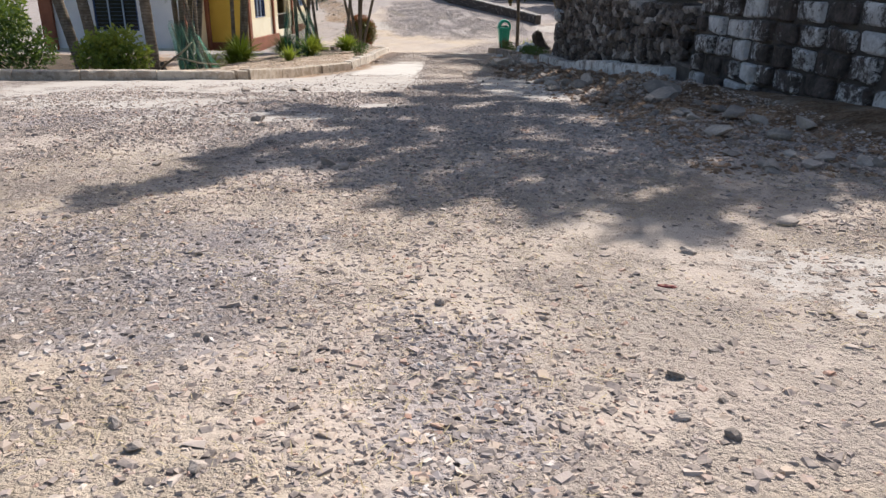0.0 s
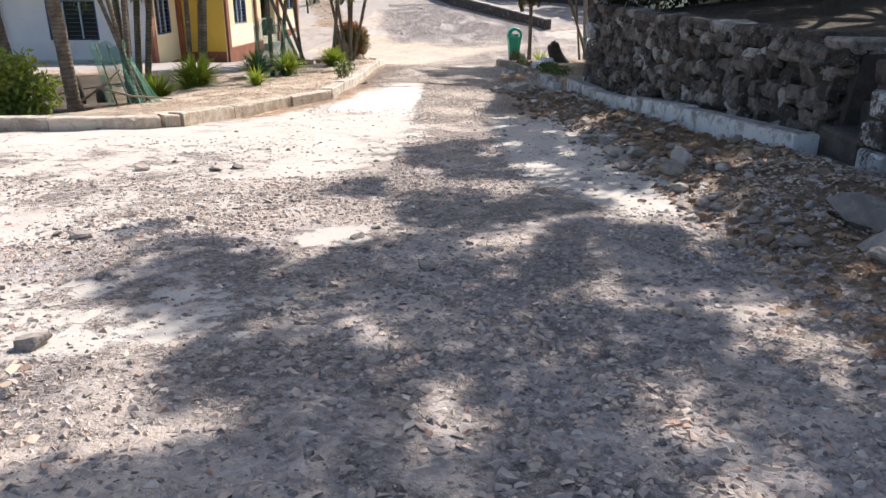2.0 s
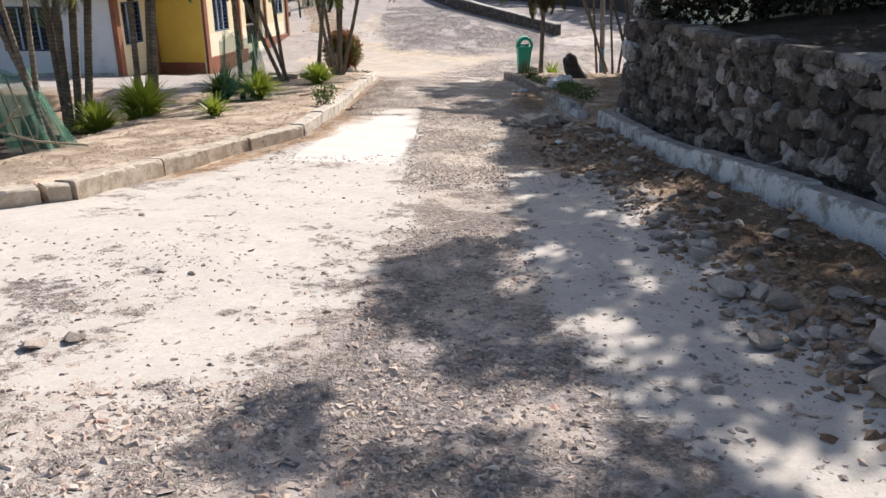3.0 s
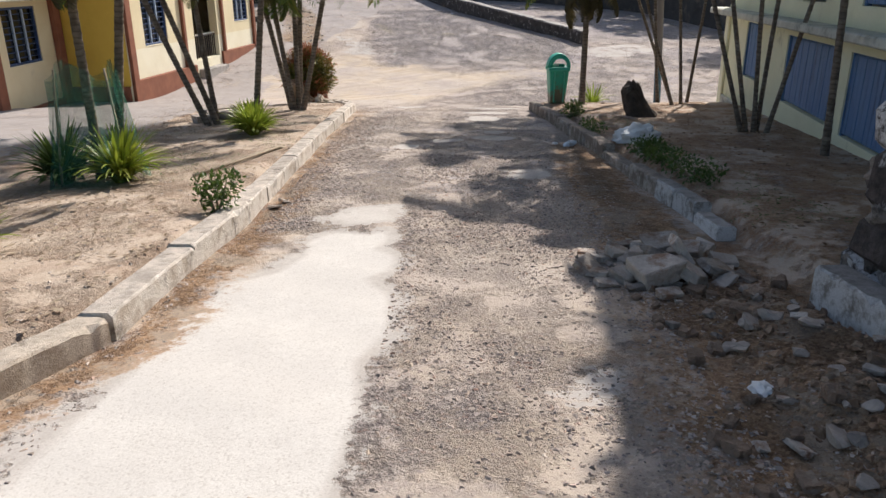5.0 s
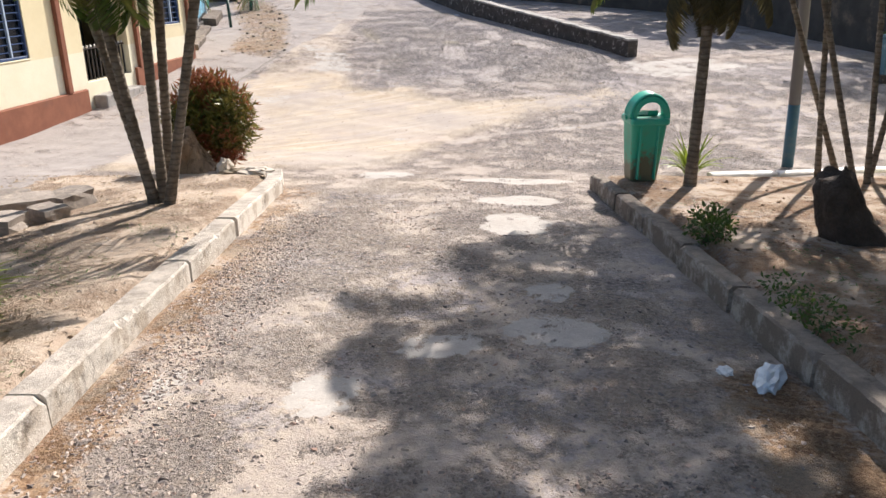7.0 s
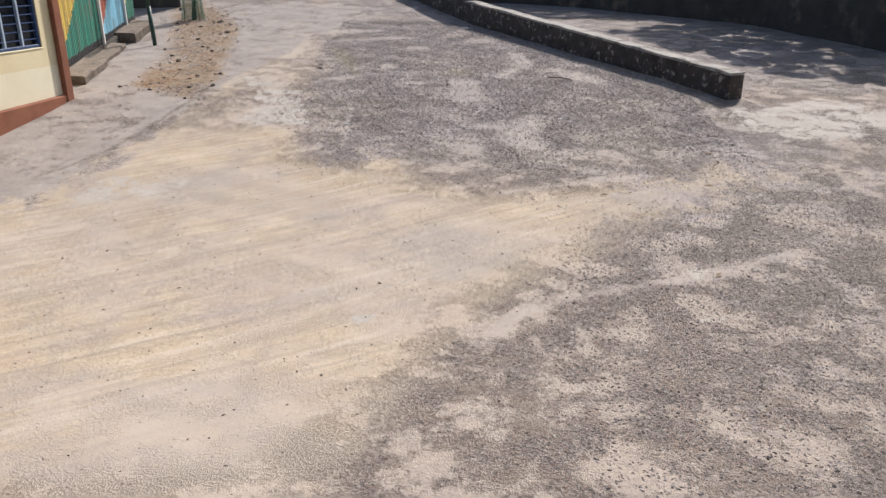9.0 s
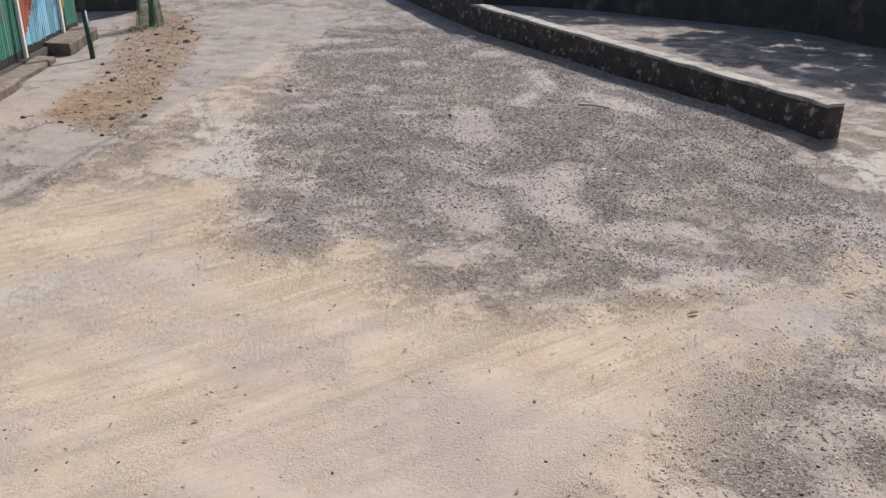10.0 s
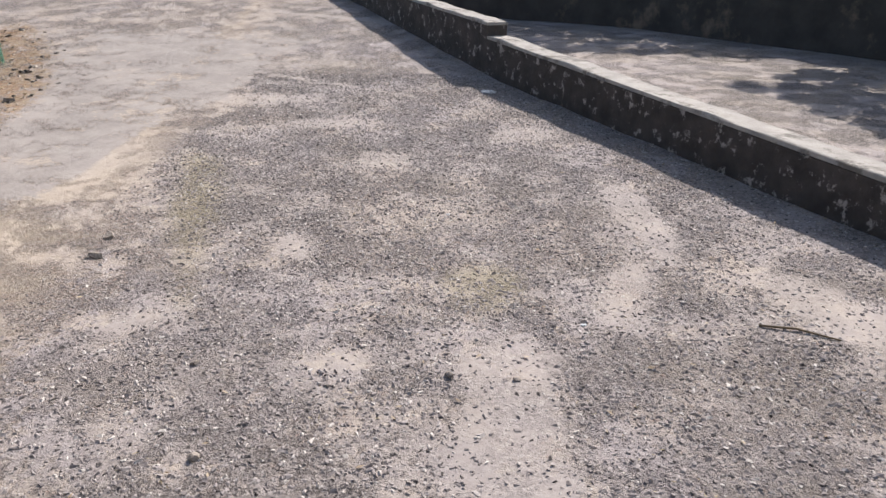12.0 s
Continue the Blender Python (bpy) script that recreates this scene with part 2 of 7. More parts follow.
M = {
    "ground": ground_material(),
    "mortar": surface("old_mortar", (0.075, 0.065, 0.06), (0.13, 0.115, 0.10), 6, (0.03, 0.03, 0.03), 2, relief=0.9, depth=0.03),
    "rubble": surface("rubble_stone", (0.105, 0.088, 0.079), (0.04, 0.035, 0.032), 6, (0.50, 0.46, 0.43), 7, 0.565, 0.6, vary=0.55, relief=0.9, depth=0.02),
    "stone": surface("field_stone", (0.40, 0.34, 0.29), (0.26, 0.225, 0.20), 12, (0.50, 0.42, 0.345), 9, 0.55, 0.7, vary=0.35, relief=0.7, depth=0.01),
    "chunk": surface("broken_concrete", (0.50, 0.45, 0.40), (0.33, 0.275, 0.23), 8, (0.24, 0.15, 0.10), 5, 0.50, 0.62, vary=0.4, relief=0.8, depth=0.015),
    "cream": surface("cream_wall", (0.80, 0.70, 0.47), (0.74, 0.63, 0.40), 1.5, (0.60, 0.52, 0.36), 1.1, 0.6, 0.75, relief=0.12, depth=0.005),
    "pale_cream": surface("pale_cream_wall", (0.86, 0.80, 0.62), (0.80, 0.73, 0.54), 1.5, (0.66, 0.58, 0.43), 1.1, 0.62, 0.78, relief=0.12, depth=0.005),
    "yellow": surface("yellow_wall", (0.78, 0.54, 0.10), (0.70, 0.46, 0.08), 1.4, (0.55, 0.37, 0.09), 1.3, 0.6, 0.75, relief=0.12, depth=0.005),
    "white": surface("white_wall", (0.78, 0.79, 0.80), (0.68, 0.70, 0.73), 1.2, (0.52, 0.53, 0.55), 1.0, 0.58, 0.75, relief=0.12, depth=0.005),
    "brown": surface("brown_paint", (0.29, 0.118, 0.07), (0.22, 0.085, 0.052), 3, (0.20, 0.09, 0.06), 2.5, 0.55, 0.7, relief=0.2, depth=0.006),
    "green_wall": surface("pale_green_wall", (0.86, 0.84, 0.61), (0.79, 0.78, 0.55), 1.4, (0.52, 0.51, 0.35), 1.2, 0.57, 0.68, relief=0.15, depth=0.006),
    "ledge": surface("weathered_ledge", (0.66, 0.66, 0.58), (0.48, 0.48, 0.41), 2.5, (0.16, 0.15, 0.12), 2, 0.52, 0.7, relief=0.3),
    "blue": surface("blue_paint", (0.11, 0.20, 0.40), (0.16, 0.28, 0.48), 6, (0.06, 0.09, 0.16), 3, 0.52, 0.68, rough=0.6, relief=0.2, stretch=(4, 4, 0.4)),
    "dark_blue": surface("dark_blue_paint", (0.03, 0.06, 0.15), (0.05, 0.09, 0.20), 6, rough=0.5, relief=0.1),
    "bar": surface("pale_blue_bars", (0.45, 0.55, 0.66), (0.36, 0.45, 0.58), 8, rough=0.5, relief=0.1),
    "iron": surface("dark_iron", (0.035, 0.032, 0.03), (0.06, 0.045, 0.035), 10, rough=0.55, relief=0.2),
    "low_wall": surface("blackened_wall", (0.09, 0.075, 0.068), (0.045, 0.038, 0.035), 4, (0.32, 0.29, 0.27), 7, 0.565, 0.63, relief=0.7, depth=0.015),
    "coping": surface("dusty_coping", (0.42, 0.39, 0.36), (0.29, 0.27, 0.25), 5, (0.16, 0.145, 0.13), 3, 0.52, 0.6, relief=0.5),
    "back_wall": surface("dark_masonry", (0.07, 0.064, 0.06), (0.04, 0.038, 0.036), 1.6, (0.16, 0.13, 0.10), 1.1, 0.55, 0.7, relief=0.5),
    "bark": surface("tree_bark", (0.14, 0.11, 0.085), (0.08, 0.065, 0.05), 8, relief=0.8, depth=0.02),
    "stump": surface("burnt_stump", (0.075, 0.055, 0.045), (0.13, 0.10, 0.08), 9, relief=0.9, depth=0.03),
    "rock": surface("brown_rock", (0.30, 0.21, 0.15), (0.20, 0.14, 0.10), 6, (0.40, 0.32, 0.25), 5, relief=0.8, depth=0.02),
    "wood": surface("grey_bamboo", (0.42, 0.35, 0.25), (0.30, 0.24, 0.17), 10, relief=0.3),
}


def kerb_material(name, face, worn, top, stain, peel=0.5):
    """Concrete or flaking limewash on the upright faces, trodden grey dust on the upper ones."""
    n = Nodes(name)
    sep = n.node("ShaderNodeSeparateXYZ")
    n.put(sep.inputs[0], n.node("ShaderNodeNewGeometry").outputs["Normal"])
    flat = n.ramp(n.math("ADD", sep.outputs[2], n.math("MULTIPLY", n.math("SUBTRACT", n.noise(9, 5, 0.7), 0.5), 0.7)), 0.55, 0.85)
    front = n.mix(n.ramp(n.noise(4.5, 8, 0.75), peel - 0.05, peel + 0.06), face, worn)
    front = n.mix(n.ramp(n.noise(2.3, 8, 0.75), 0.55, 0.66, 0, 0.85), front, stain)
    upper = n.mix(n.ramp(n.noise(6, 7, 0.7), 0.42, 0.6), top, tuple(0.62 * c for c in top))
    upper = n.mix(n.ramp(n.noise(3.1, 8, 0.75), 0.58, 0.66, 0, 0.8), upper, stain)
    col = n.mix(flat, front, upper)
    grain = n.noise(120, 3, 0.7)
    col = n.mix(n.ramp(grain, 0.42, 0.7, 0, 0.3), col, tuple(0.5 * c for c in worn))
    v = n.ramp(n.node("ShaderNodeObjectInfo").outputs["Random"], 0, 1, 0.86, 1.1)
    rgb = n.node("ShaderNodeCombineColor")
    for k in range(3):
        n.put(rgb.inputs[k], v)
    col = n.mix(1.0, col, rgb.outputs[0], "MULTIPLY")
    n.bump(n.math("ADD", grain, n.math("MULTIPLY", n.noise(22, 5, 0.7), 1.6)), 0.7, 0.012)
    return n.done(col, 0.93, 0.2)


def block_material():
    """Dark stone blocks with old white paint left in broad uneven areas."""
    n = Nodes("painted_block")
    stone = n.mix(n.ramp(n.noise(8, 7, 0.75), 0.4, 0.62), (0.12, 0.10, 0.092), (0.045, 0.039, 0.036))
    paint = n.mix(n.ramp(n.noise(6, 6, 0.7), 0.4, 0.6), (0.72, 0.72, 0.72), (0.46, 0.45, 0.45))
    r = n.ramp(n.node("ShaderNodeObjectInfo").outputs["Random"], 0, 1, -0.16, 0.16)
    left = n.math("ADD", n.math("ADD", n.noise(1.3, 4, 0.6), r), n.math("ADD", n.math("MULTIPLY", n.math("SUBTRACT", n.noise(11, 8, 0.8), 0.5), 0.9), n.math("MULTIPLY", n.math("SUBTRACT", n.noise(34, 5, 0.8), 0.5), 0.5)))
    col = n.mix(n.ramp(left, 0.46, 0.58), stone, paint)
    n.bump(n.math("ADD", n.noise(70, 4, 0.7), n.math("MULTIPLY", n.noise(16, 5, 0.7), 1.7)), 0.9, 0.02)
    return n.done(col, 0.93, 0.2)


def rubble_material():
    """Sooty field stones: each its own tone, a few pale ones, lichen and old lime in blotches."""
    n = Nodes("rubble_stone")
    r = n.node("ShaderNodeObjectInfo").outputs["Random"]
    pick = n.node("ShaderNodeValToRGB")
    n.put(pick.inputs[0], r)
    stops = [(0.0, (0.06, 0.05, 0.045)), (0.4, (0.14, 0.115, 0.10)), (0.7, (0.23, 0.195, 0.17)), (0.88, (0.36, 0.32, 0.29)), (1.0, (0.52, 0.48, 0.45))]
    ramp = pick.color_ramp
    ramp.elements[0].position, ramp.elements[0].color = stops[0][0], (*stops[0][1], 1)
    ramp.elements[1].position, ramp.elements[1].color = stops[-1][0], (*stops[-1][1], 1)
    for p, c in stops[1:-1]:
        ramp.elements.new(p).color = (*c, 1)
    col = n.mix(n.ramp(n.noise(9, 7, 0.75), 0.45, 0.62, 0, 0.75), pick.outputs[0], (0.028, 0.025, 0.023))
    col = n.mix(n.ramp(n.noise(13, 8, 0.8), 0.55, 0.66, 0, 0.75), col, (0.40, 0.37, 0.345))
    col = n.mix(n.ramp(n.noise(1.6, 5, 0.7), 0.55, 0.68, 0, 0.5), col, (0.13, 0.10, 0.07))
    n.bump(n.math("ADD", n.noise(70, 4, 0.7), n.math("MULTIPLY", n.noise(18, 5, 0.7), 1.7)), 0.9, 0.02)
    return n.done(col, 0.95, 0.2)


def chip_material():
    """Crushed stone of worn asphalt: grey chips from nearly black to dusty white."""
    n = Nodes("asphalt_chip")
    r = n.node("ShaderNodeNewGeometry").outputs["Random Per Island"]
    dark = n.mix(r, (0.13, 0.112, 0.112), (0.42, 0.375, 0.36))
    col = n.mix(n.ramp(r, 0.86, 0.93), dark, (0.60, 0.55, 0.51))
    col = n.mix(n.ramp(r, 0.09, 0.06), col, (0.05, 0.043, 0.042))
    col = n.mix(n.ramp(n.noise(45, 3, 0.7), 0.45, 0.6, 0, 0.45), col, (0.36, 0.315, 0.295))
    return n.done(col, 0.9, 0.25)


def gravel_material():
    n = Nodes("gravel")
    r = n.node("ShaderNodeNewGeometry").outputs["Random Per Island"]
    pick = n.node("ShaderNodeValToRGB")
    n.put(pick.inputs[0], r)
    stops = [(0.0, (0.085, 0.07, 0.068)), (0.2, (0.21, 0.18, 0.17)), (0.42, (0.36, 0.30, 0.27)), (0.62, (0.49, 0.385, 0.295)), (0.74, (0.34, 0.28, 0.265)), (0.86, (0.58, 0.50, 0.43)), (0.95, (0.38, 0.21, 0.15)), (1.0, (0.64, 0.57, 0.50))]
    ramp = pick.color_ramp
    ramp.elements[0].position, ramp.elements[0].color = stops[0][0], (*stops[0][1], 1)
    ramp.elements[1].position, ramp.elements[1].color = stops[-1][0], (*stops[-1][1], 1)
    for p, c in stops[1:-1]:
        ramp.elements.new(p).color = (*c, 1)
    col = n.mix(n.ramp(n.noise(60, 4, 0.7), 0.42, 0.62, 0.08, 0.6), pick.outputs[0], (0.44, 0.37, 0.31))
    n.bump(n.noise(160, 3), 0.35, 0.004)
    return n.done(col, 0.9, 0.25)


def leaf_material(name, a, b, tip=None, shine=0.45, glow=(0.22, 0.30, 0.03)):
    n = Nodes(name)
    r = n.node("ShaderNodeNewGeometry").outputs["Random Per Island"]
    col = n.mix(r, a, b)
    if tip:
        col = n.mix(n.ramp(n.noise(2.2, 3), 0.47, 0.56), col, tip)
    col = n.mix(n.ramp(n.noise(40, 2), 0.35, 0.7, 0, 0.4), col, tuple(c * 0.55 for c in a))
    n.bsdf.inputs["Transmission Weight"].default_value = 0.0
    out = n.done(col, shine, 0.4)
    back = n.node("ShaderNodeBsdfTranslucent")
    n.put(back.inputs[0], n.mix(0.5, col, glow))
    add = n.node("ShaderNodeMixShader")
    add.inputs[0].default_value = 0.3
    n.tree.links.new(n.bsdf.outputs[0], add.inputs[1])
    n.tree.links.new(back.outputs[0], add.inputs[2])
    n.tree.links.new(add.outputs[0], n.tree.nodes["Material Output"].inputs[0])
    return out


def ringed_material():
    """Palm stems: pale bands between dark ring scars, up the height."""
    n = Nodes("palm_stem")
    sep = n.node("ShaderNodeSeparateXYZ")
    n.put(sep.inputs[0], n.where)
    wave = n.math("SINE", n.math("ADD", n.math("MULTIPLY", sep.outputs[2], 105.0), n.math("MULTIPLY", n.noise(5, 3), 9.0)))
    col = n.mix(n.ramp(n.noise(7, 6, 0.7), 0.4, 0.62), (0.225, 0.185, 0.145), (0.12, 0.097, 0.075))
    col = n.mix(n.ramp(n.noise(5, 8, 0.75), 0.56, 0.66, 0, 0.8), col, (0.34, 0.30, 0.25))
    col = n.mix(n.ramp(wave, 0.35, 0.9, 0, 0.45), col, (0.06, 0.047, 0.036))
    n.bump(n.math("ADD", n.math("MULTIPLY", wave, -0.5), n.noise(60, 4)), 0.7, 0.008)
    return n.done(col, 0.9, 0.2)


M["stem"] = ringed_material()
M["brown_rock"] = surface("brown_rock", (0.44, 0.31, 0.20), (0.29, 0.19, 0.12), 5, (0.13, 0.085, 0.055), 7, 0.52, 0.64, relief=0.9, depth=0.03, stretch=(1.6, 1.6, 0.6))
M["gravel"] = gravel_material()
M["rubble_wall"] = rubble_material()
M["block"] = block_material()
M["chip"] = chip_material()
M["worn_limewash"] = kerb_material("worn_limewash_kerb", (0.74, 0.69, 0.62), (0.52, 0.45, 0.37), (0.60, 0.53, 0.46), (0.09, 0.072, 0.058), 0.52)
M["kerb"] = kerb_material("kerb_concrete", (0.66, 0.57, 0.465), (0.46, 0.37, 0.28), (0.59, 0.51, 0.42), (0.13, 0.10, 0.075), 0.5)
M["right_kerb"] = kerb_material("stained_kerb", (0.50, 0.45, 0.40), (0.25, 0.205, 0.17), (0.34, 0.285, 0.24), (0.10, 0.08, 0.06), 0.46)
M["dirty_step"] = kerb_material("dirty_step", (0.19, 0.155, 0.13), (0.11, 0.09, 0.075), (0.29, 0.24, 0.20), (0.07, 0.055, 0.045), 0.5)
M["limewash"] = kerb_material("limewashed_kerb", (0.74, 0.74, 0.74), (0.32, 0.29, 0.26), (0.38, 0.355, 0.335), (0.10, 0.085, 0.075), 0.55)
M["clod"] = surface("earth_clod", (0.30, 0.19, 0.12), (0.20, 0.125, 0.08), 9, (0.38, 0.29, 0.21), 8, 0.5, 0.65, vary=0.4, island=True, relief=0.6)
M["straw"] = leaf_material("dry_straw", (0.42, 0.33, 0.18), (0.62, 0.53, 0.34), None, 0.7, (0.5, 0.4, 0.22))
M["leaf"] = leaf_material("tree_leaf", (0.035, 0.07, 0.02), (0.07, 0.12, 0.03))
# near-black leaves: the terrace's shade put into their colour
M["shade_leaf"] = leaf_material("shade_leaf", (0.018, 0.018, 0.012), (0.04, 0.036, 0.022), None, 0.6, (0.03, 0.03, 0.01))
M["shrub"] = leaf_material("shrub_leaf", (0.07, 0.13, 0.025), (0.24, 0.29, 0.04), (0.32, 0.36, 0.06))
M["croton"] = leaf_material("croton_leaf", (0.07, 0.12, 0.03), (0.28, 0.27, 0.06), (0.42, 0.13, 0.075), 0.45, (0.30, 0.15, 0.06))
M["frond"] = leaf_material("palm_frond", (0.06, 0.11, 0.03), (0.14, 0.19, 0.045), (0.26, 0.24, 0.07))
M["dry_frond"] = leaf_material("dry_frond", (0.06, 0.055, 0.03), (0.17, 0.13, 0.06), None, 0.6, (0.2, 0.17, 0.06))
M["lily"] = leaf_material("strap_leaf", (0.20, 0.27, 0.03), (0.48, 0.50, 0.08), (0.30, 0.37, 0.05), 0.4)
M["weed"] = leaf_material("weed_leaf", (0.05, 0.10, 0.03), (0.10, 0.16, 0.05))


def plain(name, color, rough=0.5, spec=0.5, dirt=(0.1, 0.09, 0.08), amount=0.4):
    n = Nodes(name)
    col = n.mix(n.ramp(n.noise(7, 7, 0.7), 0.5, 0.75, 0, amount), color, dirt)
    n.bump(n.noise(90, 2), 0.08, 0.003)
    return n.done(col, rough, spec)


def bin_material():
    n = Nodes("green_plastic")
    sep = n.node("ShaderNodeSeparateXYZ")
    n.put(sep.inputs[0], n.node("ShaderNodeTexCoord").outputs["Generated"])
    splash = n.math("SUBTRACT", n.math("ADD", n.noise(4.5, 6, 0.7), n.math("MULTIPLY", n.noise(22, 4), 0.3)), n.math("MULTIPLY", sep.outputs[2], 0.42))
    col = n.mix(n.ramp(n.noise(7, 7, 0.7), 0.5, 0.75, 0, 0.35), (0.025, 0.36, 0.235), (0.10, 0.16, 0.11))
    col = n.mix(n.ramp(splash, 0.42, 0.58, 0, 0.85), col, (0.13, 0.085, 0.05))
    n.bump(n.noise(90, 2), 0.08, 0.003)
    return n.done(col, 0.45, 0.5)


M["bin"] = bin_material()
M["bin_light"] = plain("light_green_plastic", (0.035, 0.40, 0.28), 0.38, 0.5, (0.2, 0.3, 0.22), 0.3)
M["dark"] = plain("inside_shade", (0.012, 0.014, 0.013), 0.7)
M["glass"] = plain("dark_pane", (0.012, 0.016, 0.022), 0.12, 0.5, (0.04, 0.04, 0.04), 0.3)
M["sack"] = plain("white_sack", (0.72, 0.72, 0.72), 0.6, 0.4, (0.35, 0.32, 0.28), 0.4)
M["bluish"] = plain("blue_pole_paint", (0.05, 0.12, 0.17), 0.5, 0.4, (0.2, 0.18, 0.15), 0.5)
M["pole"] = plain("grey_pole", (0.13, 0.125, 0.13), 0.55, 0.4)
M["white_paint"] = plain("white_post_paint", (0.75, 0.73, 0.70), 0.6, 0.4, (0.4, 0.33, 0.28), 0.4)
for key, c in (("yellow_board", (0.66, 0.47, 0.10)), ("orange_board", (0.58, 0.26, 0.07)), ("green_board", (0.035, 0.22, 0.16)), ("red_board", (0.36, 0.10, 0.06)), ("sky_board", (0.22, 0.50, 0.66))):
    M[key] = surface("painted_" + key, c, tuple(0.75 * v for v in c), 7, (0.13, 0.11, 0.09), 3, 0.54, 0.64, rough=0.6, vary=0.3, relief=0.2, stretch=(4, 4, 0.5))
M["black_board"] = plain("black_board_paint", (0.018, 0.018, 0.022), 0.6, 0.4, (0.12, 0.10, 0.09), 0.4)
M["dark_green"] = plain("dark_green_iron", (0.02, 0.06, 0.05), 0.5, 0.4)


def net_material():
    n = Nodes("green_net")
    out = n.done(n.mix(n.ramp(n.noise(9, 5, 0.7), 0.4, 0.65), (0.03, 0.22, 0.15), (0.08, 0.20, 0.13)), 0.7, 0.3)
    mesh = n.node("ShaderNodeMixShader")
    n.put(mesh.inputs[0], n.ramp(n.noise(140, 2), 0.4, 0.6, 0.14, 0.5))
    n.tree.links.new(n.node("ShaderNodeBsdfTransparent").outputs[0], mesh.inputs[1])
    n.tree.links.new(n.bsdf.outputs[0], mesh.inputs[2])
    n.tree.links.new(mesh.outputs[0], n.tree.nodes["Material Output"].inputs[0])
    return out


M["net"] = net_material()
M["litter"] = plain("scrap_plastic", (0.62, 0.68, 0.74), 0.4, 0.5)
M["rag"] = plain("dirty_cloth", (0.60, 0.53, 0.45), 0.9, 0.2, (0.30, 0.22, 0.15), 0.7)
M["red"] = plain("red_scrap", (0.30, 0.06, 0.045), 0.5)
M["twig"] = plain("twig", (0.20, 0.15, 0.10), 0.8, 0.2)


# ---- helpers of this scene ----
def empty(name, m=Matrix(), label="", category="", group="", kind=""):
    ob = new(name)
    ob.matrix_world = m
    return tagged(ob, label, category, group, kind)


def raw(name, verts, faces, material, parent=None, label="", smooth=False):
    me = bpy.data.meshes.new(name)
    me.from_pydata([tuple(v) for v in verts], [], [tuple(f) for f in faces])
    me.materials.append(material)
    if smooth:
        me.polygons.foreach_set("use_smooth", [True] * len(me.polygons))
    ob = new(name, me)
    ob.parent = parent
    return tagged(ob, label)


def fast_mesh(name, verts, loops, sizes, material):
    """A mesh from numpy arrays: vertices, vertex numbers of all corners, corners per face."""
    me = bpy.data.meshes.new(name)
    me.vertices.add(len(verts))
    me.vertices.foreach_set("co", np.asarray(verts, np.float32).ravel())
    me.loops.add(len(loops))
    me.loops.foreach_set("vertex_index", np.asarray(loops, np.int32))
    me.polygons.add(len(sizes))
    me.polygons.foreach_set("loop_start", np.r_[0, np.cumsum(sizes)[:-1]].astype(np.int32))
    me.update(calc_edges=True)
    me.validate()
    me.polygons.foreach_set("use_smooth", np.zeros(len(sizes), bool))
    me.materials.append(material)
    return me


def part(name, bm, material, parent=None, label="", smooth=False):
    me = bpy.data.meshes.new(name)
    bm.normal_update()
    bm.to_mesh(me)
    bm.free()
    me.materials.append(material)
    if smooth:
        me.polygons.foreach_set("use_smooth", [True] * len(me.polygons))
    ob = new(name, me)
    ob.parent = parent
    return tagged(ob, label)


def box(lo, hi, bevel=0.0, jitter=0.0, m=None, seed=0):
    """A bmesh box from corner to corner, bevelled, with uneven corners."""
    bm = bmesh.new()
    size, mid = Vector(hi) - Vector(lo), (Vector(hi) + Vector(lo)) / 2
    bmesh.ops.create_cube(bm, size=1, matrix=Matrix.Translation(mid) @ Matrix.Diagonal((*size, 1)))
    if jitter:
        r = random.Random(seed)
        for v in bm.verts:
            v.co += Vector([r.uniform(-jitter, jitter) for _ in range(3)])
    if bevel:
        bmesh.ops.bevel(bm, geom=bm.edges[:], offset=bevel, segments=1, affect="EDGES")
    if m is not None:
        bm.transform(m)
    return bm


def tube(path, radii, sides=8, cap=True):
    """A bmesh tube along points with a radius at each."""
    bm = bmesh.new()
    rings = []
    path = [Vector(p) for p in path]
    for k, p in enumerate(path):
        d = (path[min(k + 1, len(path) - 1)] - path[max(k - 1, 0)]).normalized()
        u = d.orthogonal() if abs(d.z) < 0.8 else Vector((1, 0, 0)).cross(d)
        u.normalize()
        w = d.cross(u)
        rings.append([bm.verts.new(p + radii[k] * (math.cos(a) * u + math.sin(a) * w)) for a in (2 * math.pi * s / sides for s in range(sides))])
    for a, b in zip(rings, rings[1:]):
        for s in range(sides):
            bm.faces.new((a[s], a[(s + 1) % sides], b[(s + 1) % sides], b[s]))
    if cap:
        bm.faces.new(rings[0][::-1])
        bm.faces.new(rings[-1])
    return bm


def lump(seed, rough=0.22, detail=1, flat=1.0):
    """An irregular stone of about unit radius."""
    bm = bmesh.new()
    bmesh.ops.create_icosphere(bm, subdivisions=detail, radius=1)
    r = random.Random(seed)
    cuts = [(Vector((r.gauss(0, 1), r.gauss(0, 1), r.gauss(0, 1))).normalized(), r.uniform(0.42, 0.8)) for _ in range(10)]
    for v in bm.verts:
        p = v.co.copy()
        for nrm, lim in cuts:
            d = p.dot(nrm)
            if d > lim:
                p -= nrm * (d - lim)
        v.co = p * (1 + r.uniform(-rough, rough) * 0.5)
        v.co.z *= flat
    return bm


def lump_mesh(name, seed, material, rough=0.22, detail=1, flat=1.0):
    me = bpy.data.meshes.new(name)
    bm = lump(seed, rough, detail, flat)
    bm.to_mesh(me)
    bm.free()
    me.materials.append(material)
    return me


